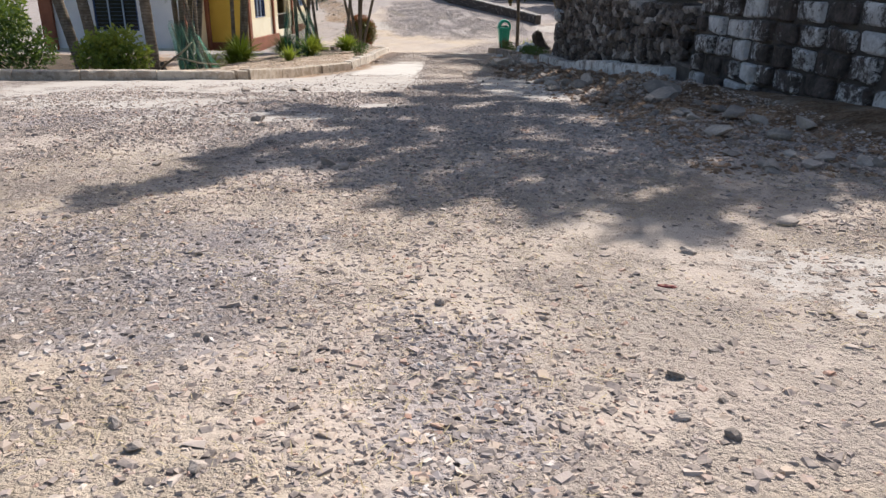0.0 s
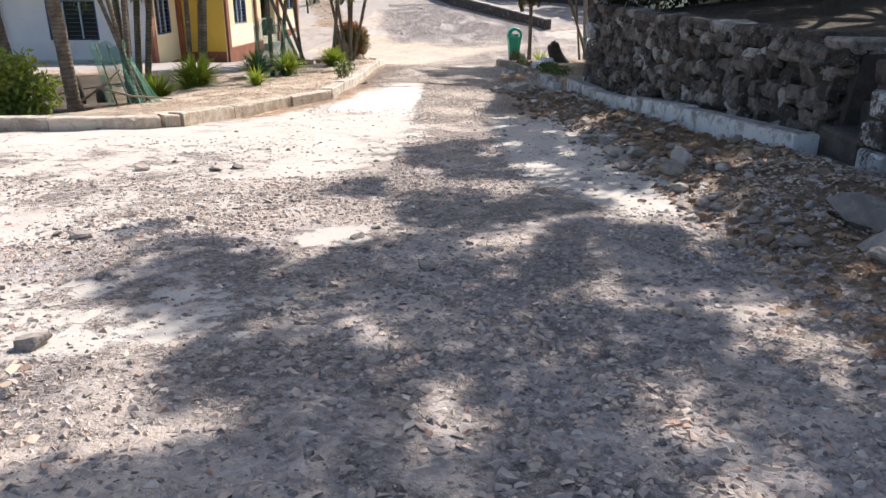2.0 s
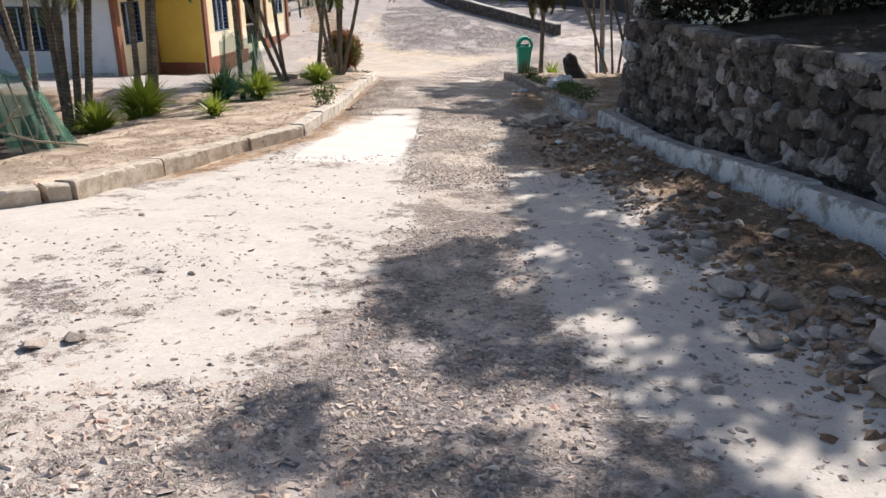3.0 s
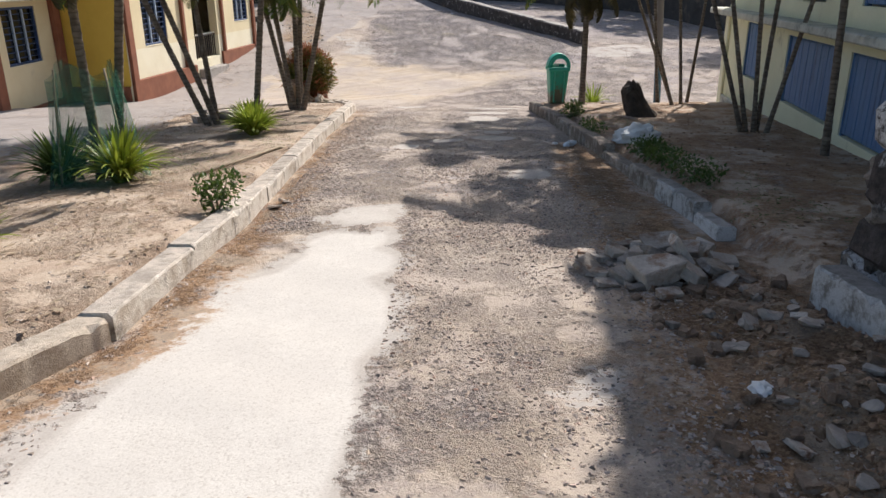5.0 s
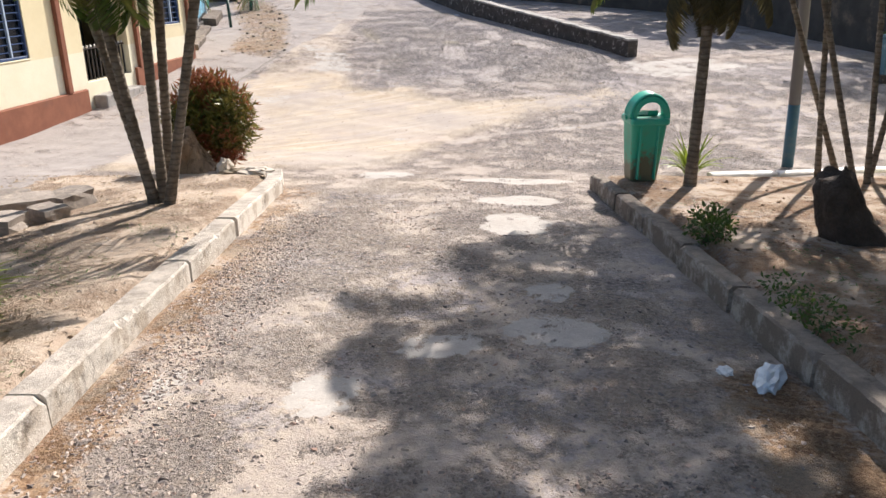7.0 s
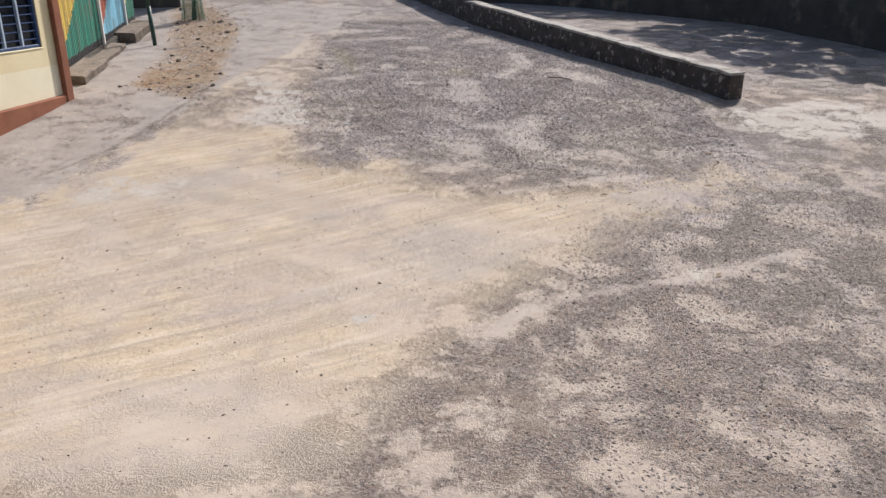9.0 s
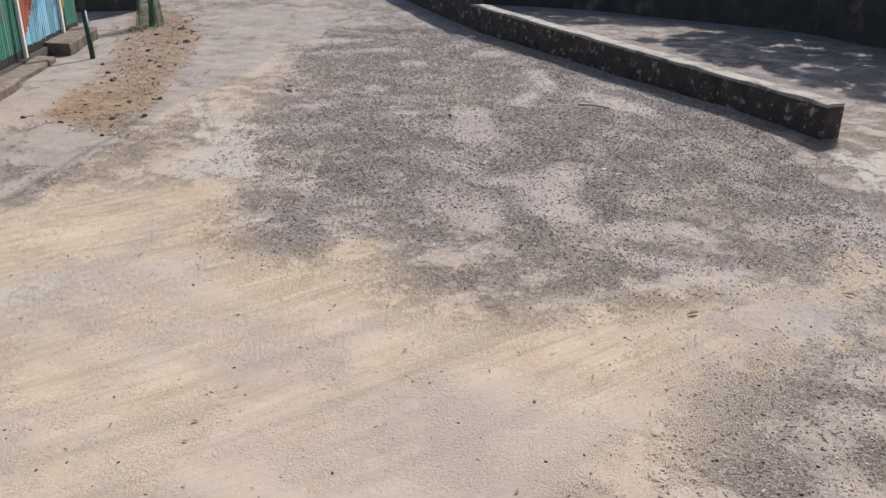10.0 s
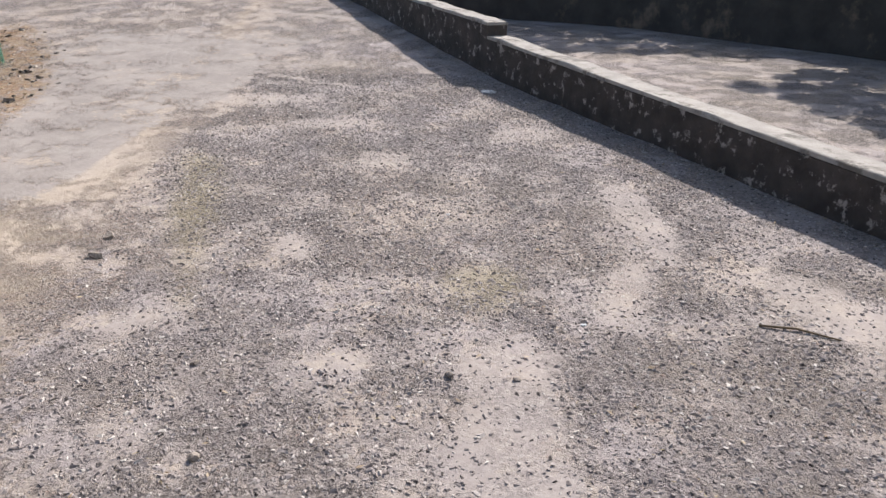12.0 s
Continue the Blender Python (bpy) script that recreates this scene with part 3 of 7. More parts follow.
# ---- the ground ----
PROFILE = [(-60, 3.2), (-10, 1.25), (-1, 0.877), (2, 0.754), (5, 0.638), (8, 0.425), (11, 0.205), (14, -0.09), (17, -0.205), (20, -0.38), (23, -0.541), (26, -0.728), (28, -0.88), (30, -1.09),
           (32, -1.18), (34, -1.10), (36, -0.94), (38, -0.75), (41, -0.36), (44, -0.10), (48, 0.27), (53, 1.05), (60, 2.1), (80, 4.6), (200, 14), (2500, 60)]
PY, PZ = (np.array(c, float) for c in zip(*PROFILE))
FINE_Y = np.arange(-30, 90, 0.1)
FINE_Z = np.convolve(np.interp(np.arange(-31, 91, 0.1), PY, PZ), np.ones(15) / 15, "same")[10:-10][: len(FINE_Y)]
LEFT_KERB = [(-16, 10.9), (-5.7, 11.25), (-4.4, 11.4), (-3.5, 11.6), (-3.12, 12.0), (-2.95, 13.1), (-2.5, 14.8), (-1.98, 16.0), (-1.87, 18.4), (-1.97, 22.7), (-2.05, 27.6), (-2.25, 28.5)]
KX, KY = (np.array(c, float) for c in zip(*LEFT_KERB))


def prof(y):
    y = np.asarray(y, float)
    return np.where((y > -29) & (y < 88), np.interp(y, FINE_Y, FINE_Z), np.interp(y, PY, PZ))


def step(v, a, b):
    t = np.clip((np.asarray(v, float) - a) / (b - a), 0, 1)
    return t * t * (3 - 2 * t)


def left_edge(y):
    return np.interp(y, KY, KX)


def right_edge(y):
    return 2.45 - 0.0473 * (np.asarray(y, float) - 9.0)


def wall_face(y):
    """Where the foot of the terrace wall stands."""
    return np.interp(y, [-40, 8.4, 8.9, 16.5], [9.4, 2.65, 2.78, 2.30])


def low_wall_x(y):
    return 4.95 - 0.511 * (np.asarray(y, float) - 39.9)


def gz(x, y):
    x, y = np.broadcast_arrays(np.asarray(x, float), np.asarray(y, float))
    z = prof(y)
    inner = left_edge(y) - 0.16 - x
    bed = step(inner, 0, 0.12) * (1 - step(inner, 0.3, 3.2) * 0.75) * 0.15 * step(y, 11.4, 11.7) * (1 - step(y, 28.2, 28.9))
    z = z + bed
    z = z - 0.4 * step(-x, 4.7, 5.4) * step(y, 12.6, 13.6) * (1 - step(y, 19, 23)) * (1 - step(-x, 9, 11))
    inner = x - right_edge(y) - 0.16
    z = z + step(inner, 0, 0.12) * 0.16 * step(y, 16.2, 16.8) * (1 - step(y, 27.9, 28.6)) * (1 - step(x, 7, 9))
    court = -0.55 + 0.047 * (y - 40)
    z = z + (court - z) * step(x, 4, 8) * step(y, 34, 39) * (1 - step(y, 75, 90))
    z = np.where((y > 39.6) & (y < 75), z + (court - z) * step(x - low_wall_x(y), 0.08, 0.26), z)
    # the terrace behind the stone walls
    deep = x - wall_face(y) - 0.18
    gap = step(y, 8.34, 8.42) * (1 - step(y, 8.88, 8.96))
    top = 1.16 + 0.12 * np.clip(deep, 0, 8) + 0.45 * (1 - step(y, 8.2, 8.6))
    rise = step(deep - 1.1 * gap, 0, 0.16) * (1 - step(y, 16.3, 16.6)) * (1 - step(x, 30, 60))
    z = z + (np.maximum(top, z) - z) * rise
    # a heap of earth along the foot of the walls
    strip = step(x, 1.25, 1.75) * (1 - step(x - right_edge(y), -0.12, 0.0)) * step(y, 4.0, 7) * (1 - step(y, 15.5, 17.2))
    z = z + strip * (0.10 + 0.035 * np.sin(x * 9 + 2 * np.sin(y * 3.1)) * np.sin(y * 7.3 + x * 2) + 0.02 * np.sin(x * 23 + y * 11) * np.sin(y * 19 - x * 7))
    foot = x - wall_face(y)
    z = z + 0.15 * step(foot, -0.75, -0.1) * (1 - step(foot, 0.1, 0.2)) * step(y, 2.5, 5.0) * (1 - step(y, 8.8, 9.6))
    lap = x - right_edge(y)
    z = z + 0.06 * step(lap, -0.5, -0.05) * (1 - step(lap, 0.02, 0.12)) * step(y, 8.2, 9.4) * (1 - step(y, 15.6, 16.6))
    return z + 0.012 * np.sin(x * 2.3 + 1.1 * np.sin(y * 1.7)) * np.sin(y * 1.9 + 0.8) + 0.006 * np.sin(x * 7.1 + y * 3.3) * np.sin(y * 6.3 - x * 2.0)


def gh(x, y):
    return float(gz(x, y))


VERGE = [(-6.3, 40.7), (-5.87, 40.4), (-4.85, 39.75), (-4.9, 41.2), (-5.05, 42.2), (-5.6, 45.0), (-5.95, 46.75), (-6.6, 48.6), (-7.3, 50.0), (-8.6, 51.5), (-9.0, 50.6), (-8.0, 47.5), (-7.5, 46.2), (-7.05, 44.9), (-6.6, 42.8)]


def blob(x, y, cx, cy, rx, ry, soft=0.45, turn=0.0):
    c, s = math.cos(turn), math.sin(turn)
    u, v = ((x - cx) * c + (y - cy) * s) / rx, (-(x - cx) * s + (y - cy) * c) / ry
    return 1 - step(np.hypot(u, v), 1 - soft, 1 + soft)


def poly(x, y, pts, soft=0.2):
    """1 inside a polygon, 0 outside, over a soft edge."""
    inside, near = np.zeros(len(x), bool), np.full(len(x), 1e9)
    for (ax, ay), (bx, by) in zip(pts, pts[1:] + pts[:1]):
        cross = (ay > y) != (by > y)
        inside ^= cross & (x < (bx - ax) * (y - ay) / (by - ay if by != ay else 1e-9) + ax)
        t = np.clip(((x - ax) * (bx - ax) + (y - ay) * (by - ay)) / ((bx - ax) ** 2 + (by - ay) ** 2), 0, 1)
        near = np.minimum(near, np.hypot(x - ax - t * (bx - ax), y - ay - t * (by - ay)))
    return step(np.where(inside, near, -near), -soft, soft)


def line(x, y, pts, width):
    """1 on a polyline, falling to 0 at the given width."""
    near = np.full(len(x), 1e9)
    for (ax, ay), (bx, by) in zip(pts, pts[1:]):
        t = np.clip(((x - ax) * (bx - ax) + (y - ay) * (by - ay)) / ((bx - ax) ** 2 + (by - ay) ** 2), 0, 1)
        near = np.minimum(near, np.hypot(x - ax - t * (bx - ax), y - ay - t * (by - ay)))
    return 1 - step(near, 0.15 * width, width)


# hollows full of pale dust in the worn asphalt: (x, y, half width, half length, turn)
DUST = [(0.0, 40.35, 0.3, 0.75, 0.0), (0.8, 38.2, 0.32, 0.7, -0.4), (0.55, 38.4, 0.5, 0.2, 0.05), (0.85, 37.5, 0.3, 0.3, 0.0), (-0.08, 37.2, 0.28, 0.28, 0.0),
        (1.2, 43.2, 0.22, 1.0, 0.12), (0.85, 41.9, 0.22, 0.55, -0.35), (-0.02, 41.0, 0.3, 0.24, 0.4), (-1.0, 40.97, 0.4, 0.1, 0.0), (-0.05, 40.2, 0.26, 0.4, 0.2),
        (-3.6, 43.05, 0.26, 0.2, 0.0), (-1.6, 42.5, 0.2, 0.24, 0.3), (-2.4, 41.4, 0.22, 0.14, 0.0), (2.05, 37.0, 0.28, 0.14, -0.4), (-1.1, 44.6, 0.3, 0.25, 0.0),
        (-2.0, 45.9, 0.7, 0.22, 0.1), (0.4, 45.6, 0.5, 0.3, 0.3), (-3.0, 47.1, 0.8, 0.3, 0.0), (2.2, 41.6, 0.3, 0.9, 0.5)]
RIDGES = [([(3.4, 33.75), (2.62, 33.38), (2.18, 33.14), (1.28, 32.83), (0.68, 32.57), (0.3, 32.3), (0.0, 31.7)], 0.14), ([(2.4, 36.1), (1.65, 35.94), (1.12, 35.75), (0.38, 35.45)], 0.12),
          ([(-6.5, 48.8), (-4.7, 48.46), (-3.7, 48.6), (-2.02, 47.9), (-1.0, 47.3)], 0.1), ([(-4.6, 53.0), (-2.0, 52.2), (-0.6, 51.0)], 0.16), ([(-2.02, 39.6), (-1.98, 38.2), (-1.86, 37.3)], 0.09)]


# smooth cement patches in the lane: (x, y, half width, half length, weight)
PATCHES = [(-1.25, 18.6, 0.15, 0.13, 0.9), (-1.62, 22.75, 0.11, 0.24, 0.95), (-0.75, 22.65, 0.2, 0.22, 0.95), (0.56, 23.48, 0.32, 0.25, 0.95), (0.62, 24.2, 0.16, 0.2, 0.8), (-0.15, 23.27, 0.26, 0.17, 0.8), (0.65, 27.2, 0.46, 0.24, 0.98), (0.52, 26.15, 0.33, 0.42, 0.98),
           (-0.96, 28.98, 0.37, 0.27, 0.98), (0.76, 28.52, 0.72, 0.2, 0.98), (0.8, 20.65, 0.24, 0.32, 0.85), (2.1, 33.2, 0.12, 0.08, 0.98), (1.95, 32.2, 0.13, 0.06, 0.98), (-1.0, 32.2, 0.1, 0.07, 0.9)]


def dusty_spots(x, y):
    return np.maximum.reduce([blob(x, y, *d[:4], 0.5, d[4]) for d in DUST] + [line(x, y, p, w) for p, w in RIDGES])


SAND = [(-6.5, 34.0), (-5.2, 37.4), (-4.7, 38.2), (-2.9, 38.2), (-2.5, 36.8), (-1.6, 36.3), (-1.45, 37.0), (-0.9, 36.7), (-0.8, 35.7), (0.15, 35.35), (1.1, 35.6), (2.15, 35.9), (3.5, 36.7), (4.2, 37.2),
        (4.3, 36.2), (2.94, 35.0), (1.6, 34.3), (1.1, 33.7), (0.5, 33.1), (-0.2, 32.3), (-0.7, 31.0), (-1.2, 29.8), (-5.0, 29.3)]
SLAB = [(-1.92, 14.2), (-1.82, 15.16), (-1.74, 15.7), (-1.7, 16.3), (-1.63, 16.87), (-1.35, 17.1), (-1.22, 17.5), (-1.28, 17.9), (-1.1, 18.2), (-0.8, 18.1), (-0.62, 18.3), (-0.6, 17.9), (-0.68, 17.7), (-0.5, 17.5), (-0.52, 17.2), (-0.68, 17.0),
        (-0.5, 16.74), (-0.46, 16.1), (-0.6, 15.73), (-0.52, 15.2), (-0.58, 14.6), (-0.65, 14.0), (-1.2, 14.1)]


def build_ground():
    far = np.array([20, 30, 45, 70, 120, 250, 600, 1500, 2500.0])
    xs = np.r_[-far[::-1], np.arange(-14, -6.4, 0.35), np.arange(-6.4, 6.4, 0.085), np.arange(6.4, 15, 0.35), far]
    ys = np.r_[-far[::-1], np.arange(-12, -1, 0.5), np.arange(-1, 30, 0.085), np.arange(30, 56, 0.13), np.arange(56, 90, 1.5), far[4:]]
    gx, gy = np.meshgrid(xs, ys, indexing="ij")
    z = gz(gx, gy)
    nx, ny = gx.shape
    idx = np.arange(nx * ny).reshape(nx, ny)
    quads = np.stack([idx[:-1, :-1], idx[1:, :-1], idx[1:, 1:], idx[:-1, 1:]], -1).reshape(-1, 4)
    me = fast_mesh("ground", np.stack([gx, gy, z], -1).reshape(-1, 3), quads.ravel(), np.full(len(quads), 4), M["ground"])
    me.polygons.foreach_set("use_smooth", np.ones(len(quads), bool))
    x, y = gx.ravel(), gy.ravel()
    left_bed = step(left_edge(y) - 0.14 - x, -0.05, 0.1) * step(y, 11.4, 11.8) * (1 - step(y, 28.4, 29.0))
    right_bed = step(x - right_edge(y) - 0.14, -0.05, 0.1) * step(y, 8.8, 9.2) * (1 - step(y, 28.0, 28.6))
    terrace = step(x - wall_face(y), 0.1, 0.3) * (1 - step(y, 16.6, 17))
    strip = step(x, 1.45, 1.75) * (1 - step(x - right_edge(y), -0.05, 0.1)) * step(y, 3.5, 7) * (1 - step(y, 16, 18))
    paving = np.maximum(step(-x, 5.0, 5.35) * step(y, 21, 24) * (1 - step(y, 33, 35)), 0.85 * step(-x - 0.08 * np.sin(1.7 * y) + 0.16 * (y - 38), 4.95, 5.15) * step(y, 33, 35) * (1 - step(y, 50, 52)))
    soil = np.clip(np.maximum.reduce([1.45 * left_bed * (1 - paving), right_bed, terrace, strip * 1.1,
                   (0.95 - 0.4 * step(y, 21, 24)) * (1 - step(x - left_edge(y), 0.15, 0.55)) * step(y, 12.5, 13.5) * (1 - step(y, 27.5, 28.5)), 1.05 * poly(x, y, [(0.85, 13.8), (2.3, 13.8), (2.3, 18), (1.1, 18), (0.85, 16.2)], 0.3)]), 0, 1.5)
    soil = np.maximum(soil, 0.62 * poly(x, y, [(-7.4, 40.5), (-6.3, 40.8), (-7.05, 44.9), (-7.9, 47.5), (-8.9, 50.3), (-9.4, 49.0), (-8.4, 45.0)], 0.2))
    pale = np.maximum.reduce([
        0.95 * poly(x, y, [(-0.55, 18.0), (-0.45, 13.9), (-0.42, 10.4), (-0.75, 9.0), (-1.1, 8.3), (-1.45, 8.5), (-1.6, 9.6), (-2.4, 10.2), (-4.5, 9.4), (-6.0, 10.6), (-3.6, 11.6), (-2.95, 12.6), (-1.9, 16)], 0.35),
        2.0 * poly(x, y, SLAB, 0.26), *(w * blob(x, y, cx, cy, rx, ry, 0.22) for cx, cy, rx, ry, w in PATCHES),
        poly(x, y, [(0.56, 13.6), (0.41, 10.3), (0.5, 8.8), (0.76, 8.0), (0.95, 7.4), (1.31, 7.5), (1.5, 8.0), (1.5, 9.2), (1.45, 11.1), (1.35, 13.6)], 0.14),
        0.98 * poly(x, y, [(-0.85, 6.8), (-0.8, 7.1), (-0.55, 7.3), (-0.4, 7.2), (-0.44, 6.95), (-0.65, 6.82)], 0.12),
        1.15 * poly(x, y, [(-1.05, 18.3), (-1.28, 18.6), (-1.05, 19.15), (-0.58, 19.1), (-0.55, 18.45)], 0.12), 0.7 * poly(x, y, [(0.55, 20.3), (0.5, 20.9), (0.95, 21.0), (0.95, 20.3)], 0.2),
        0.68 * poly(x, y, [(-0.9, 11), (-0.9, 7.6), (-2.2, 6.4), (-5, 6.6), (-6, 10.5)], 0.6), 0.42 * blob(x, y, -1.5, 5.9, 1.0, 0.4), 0.6 * poly(x, y, [(-2.78, 6.0), (-1.95, 6.05), (-1.65, 5.1), (-2.3, 5.1)], 0.2), 0.62 * poly(x, y, [(1.0, 2.35), (1.7, 2.45), (1.6, 1.65), (0.95, 1.75)], 0.2), 0.75 * poly(x, y, [(4.5, 39.3), (6.6, 40.2), (7.5, 38.6), (5.2, 37.5), (4.4, 38.2)], 0.35),
        0.62 * poly(x, y, [(-4.8, 35.9), (-3.6, 35.8), (-3.7, 35.3), (-4.9, 34.8)], 0.25), 0.55 * poly(x, y, [(-4.5, 39.9), (-2.9, 39.8), (-2.5, 38.6), (-3.2, 38.8)], 0.4), 0.62 * poly(x, y, [(-4.4, 41.6), (-3.2, 40.6), (-2.6, 39.4), (-2.5, 38.2), (-3.6, 38.4)], 0.35),
        0.7 * poly(x, y, [(0.3, 15.45), (0.56, 15.7), (0.85, 15.7), (0.72, 15.4), (0.55, 15.2), (0.41, 15.3)], 0.1)])
    asph = np.maximum(0.74 * step(y, 35.6, 37.4) * step(x + 0.12 * (y - 38), -3.0, -2.0) * (1 - step(x - low_wall_x(y), -0.6, 0.2) * step(y, 39, 40)), 0.5 * step(x, 0.6, 2.6) * step(y, 28.5, 30) * (1 - step(x, 12, 14)) * (1 - step(y, 38, 40)))
    asph = np.maximum(asph, 0.4 * step(y, 18.5, 20) * (1 - step(y, 27, 28.5)) * step(x, -1.75, -1.4) * (1 - step(x, 1.6, 1.8)))
    asph = np.maximum(asph, 0.55 * blob(x, y, 0.6, 6.5, 2.6, 3.0))
    asph = np.maximum(asph, 0.6 * step(-x, 4.6, 5.0) * step(y, 34, 36))
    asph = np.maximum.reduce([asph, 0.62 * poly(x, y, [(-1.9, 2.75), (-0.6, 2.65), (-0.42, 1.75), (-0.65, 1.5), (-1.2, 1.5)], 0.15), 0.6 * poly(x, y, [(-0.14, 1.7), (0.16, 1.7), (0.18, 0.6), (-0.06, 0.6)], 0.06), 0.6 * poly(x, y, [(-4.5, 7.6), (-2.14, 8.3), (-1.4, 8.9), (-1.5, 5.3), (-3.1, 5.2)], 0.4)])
    tan = np.maximum.reduce([1.35 * poly(x, y, SAND, 0.55),
                            0.92 * (1 - step(y, 1.4, 1.75)) * (1 - step(x, -0.3, 0.0)), 0.5 * (1 - step(y, 3.4, 4.3)), 0.95 * poly(x, y, [(0.24, 0.6), (0.26, 1.6), (0.5, 1.75), (1.5, 1.75), (1.5, 0.6)], 0.15), 0.95 * poly(x, y, [(-0.72, 3.2), (-0.3, 3.2), (-0.36, 2.8), (-0.62, 2.8)], 0.12), 0.9 * poly(x, y, [(-2.4, 4.76), (-1.72, 4.87), (-1.4, 3.8), (-1.97, 3.84)], 0.15), 0.5 * step(-x - 0.12 * (y - 38), 2.3, 3.0) * step(y, 36, 38) * (1 - step(-x, 4.6, 5.2)),
                            0.42 * step(y, 19, 23) * (1 - step(y, 28, 30)) * step(-x, -0.4, 0.4), 0.47 * step(y, 12, 14) * (1 - step(y, 24, 28))])
    court = step(x - low_wall_x(y), 0.1, 0.4) * step(y, 40.4, 41.6) * (1 - step(y, 75, 80))
    conc = 0.9 * paving * (1 - court)
    asph = np.maximum(asph, 1.0 * court)
    verge = 0.66 * poly(x, y, VERGE, 0.3)
    # 1.4 paints shade over terrace and hollow; strip is brown earth, partly shade
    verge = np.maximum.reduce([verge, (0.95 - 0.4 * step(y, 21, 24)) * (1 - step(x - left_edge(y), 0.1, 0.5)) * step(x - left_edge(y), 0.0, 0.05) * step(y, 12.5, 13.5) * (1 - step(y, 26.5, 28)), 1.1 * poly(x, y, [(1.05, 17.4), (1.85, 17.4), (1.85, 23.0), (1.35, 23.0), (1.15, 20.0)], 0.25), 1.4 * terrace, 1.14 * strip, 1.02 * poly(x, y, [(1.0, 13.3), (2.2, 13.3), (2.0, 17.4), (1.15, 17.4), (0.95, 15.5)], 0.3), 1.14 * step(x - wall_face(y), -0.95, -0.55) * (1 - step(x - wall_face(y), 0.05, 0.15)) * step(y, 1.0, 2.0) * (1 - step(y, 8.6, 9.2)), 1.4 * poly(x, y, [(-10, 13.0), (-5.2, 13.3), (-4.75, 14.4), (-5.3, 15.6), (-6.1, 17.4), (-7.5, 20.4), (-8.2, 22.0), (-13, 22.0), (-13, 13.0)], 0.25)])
    dust = dusty_spots(x, y)
    dry = np.maximum(0.9 * poly(x, y, [(-3.2, 44.8), (-2.8, 44.6), (-2.3, 42.75), (-2.1, 41.5), (-2.4, 42.0), (-2.8, 43.0)], 0.2), 0.8 * blob(x, y, -0.15, 41.9, 0.3, 0.4))
    dry = np.maximum.reduce([dry, 0.8 * blob(x, y, -5.5, 41.6, 0.45, 1.0), 0.85 * blob(x, y, -6.1, 45.0, 0.4, 1.4, 0.5, 0.2), 0.7 * blob(x, y, -7.3, 48.0, 0.4, 1.2, 0.5, 0.4)])
    crack = line(x, y, [(-5.7, 36.0), (-5.49, 36.44), (-5.26, 37.04), (-5.15, 38.03), (-5.01, 39.04), (-4.84, 39.97), (-4.84, 40.77)], 0.12)
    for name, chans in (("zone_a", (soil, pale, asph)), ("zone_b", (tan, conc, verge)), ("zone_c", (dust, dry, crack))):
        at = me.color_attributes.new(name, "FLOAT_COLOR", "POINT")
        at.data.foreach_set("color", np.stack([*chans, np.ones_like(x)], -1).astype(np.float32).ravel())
    tagged(new("ground", me), "dusty gravel lane, bare earth beds and worn asphalt on a slope", "ground", kind="structure")


build_ground()


# ---- kerbs ----
def kerb_run(name, pts, width, height, length, material, label, seed, outward, broken=()):
    """Blocks in a row along a line; outward: on which side of the line the blocks lie."""
    r = random.Random(seed)
    root = empty(name, label=label, category="kerb", kind="structure")
    line = [Vector((*p, 0)) for p in pts]
    dist = [0]
    for a, b in zip(line, line[1:]):
        dist.append(dist[-1] + (b - a).length)

    def at(d):
        for k in range(len(line) - 1):
            if d <= dist[k + 1] or k == len(line) - 2:
                return line[k].lerp(line[k + 1], (d - dist[k]) / (dist[k + 1] - dist[k]))

    d, k = 0.0, 0
    while d < dist[-1] - 0.1:
        n = min(length * r.uniform(0.75, 1.2), dist[-1] - d)
        b_end = d + n - r.choice((0.008, 0.012, 0.02, 0.04, 0.055))
        cuts = max(8, int(n / 0.06))
        bite = [r.uniform(0.0, 0.006) + (r.uniform(0.01, 0.035) if r.random() < 0.1 else 0) for _ in range(cuts + 1)]
        bm = bmesh.new()
        rows = []
        h = height * r.uniform(0.92, 1.05) * (0.6 if k in broken else 1)
        off = r.uniform(-0.012, 0.012)
        for c in range(cuts + 1):
            u0 = d + ((b_end - d) * c / cuts)
            p = at(u0)
            q = at(min(u0 + 0.02, dist[-1]))
            o = at(max(u0 - 0.02, 0))
            side = (q - o).normalized().cross(Vector((0, 0, 1))) * outward
            z = float(prof(p.y))
            chip = bite[c] + (0.012 if c in (0, cuts) else 0)
            sec = [(off, -0.2), (off + r.uniform(0, 0.006), h - 0.012 - chip), (off + 0.014 + chip, h - r.uniform(0, 0.004)), (off + width - 0.02, h - r.uniform(0, 0.005)), (off + width, h - 0.02), (off + width, -0.2)]
            rows.append([bm.verts.new((p + side * u).to_tuple()[:2] + (z + v,)) for u, v in sec])
        for p, q in zip(rows, rows[1:]):
            for s in range(5):
                bm.faces.new((p[s], q[s], q[s + 1], p[s + 1]))
        bm.faces.new(rows[0])
        bm.faces.new(rows[-1][::-1])
        bmesh.ops.recalc_face_normals(bm, faces=bm.faces[:])
        part("kerb_block", bm, material, root)
        d += n
        k += 1
    return root


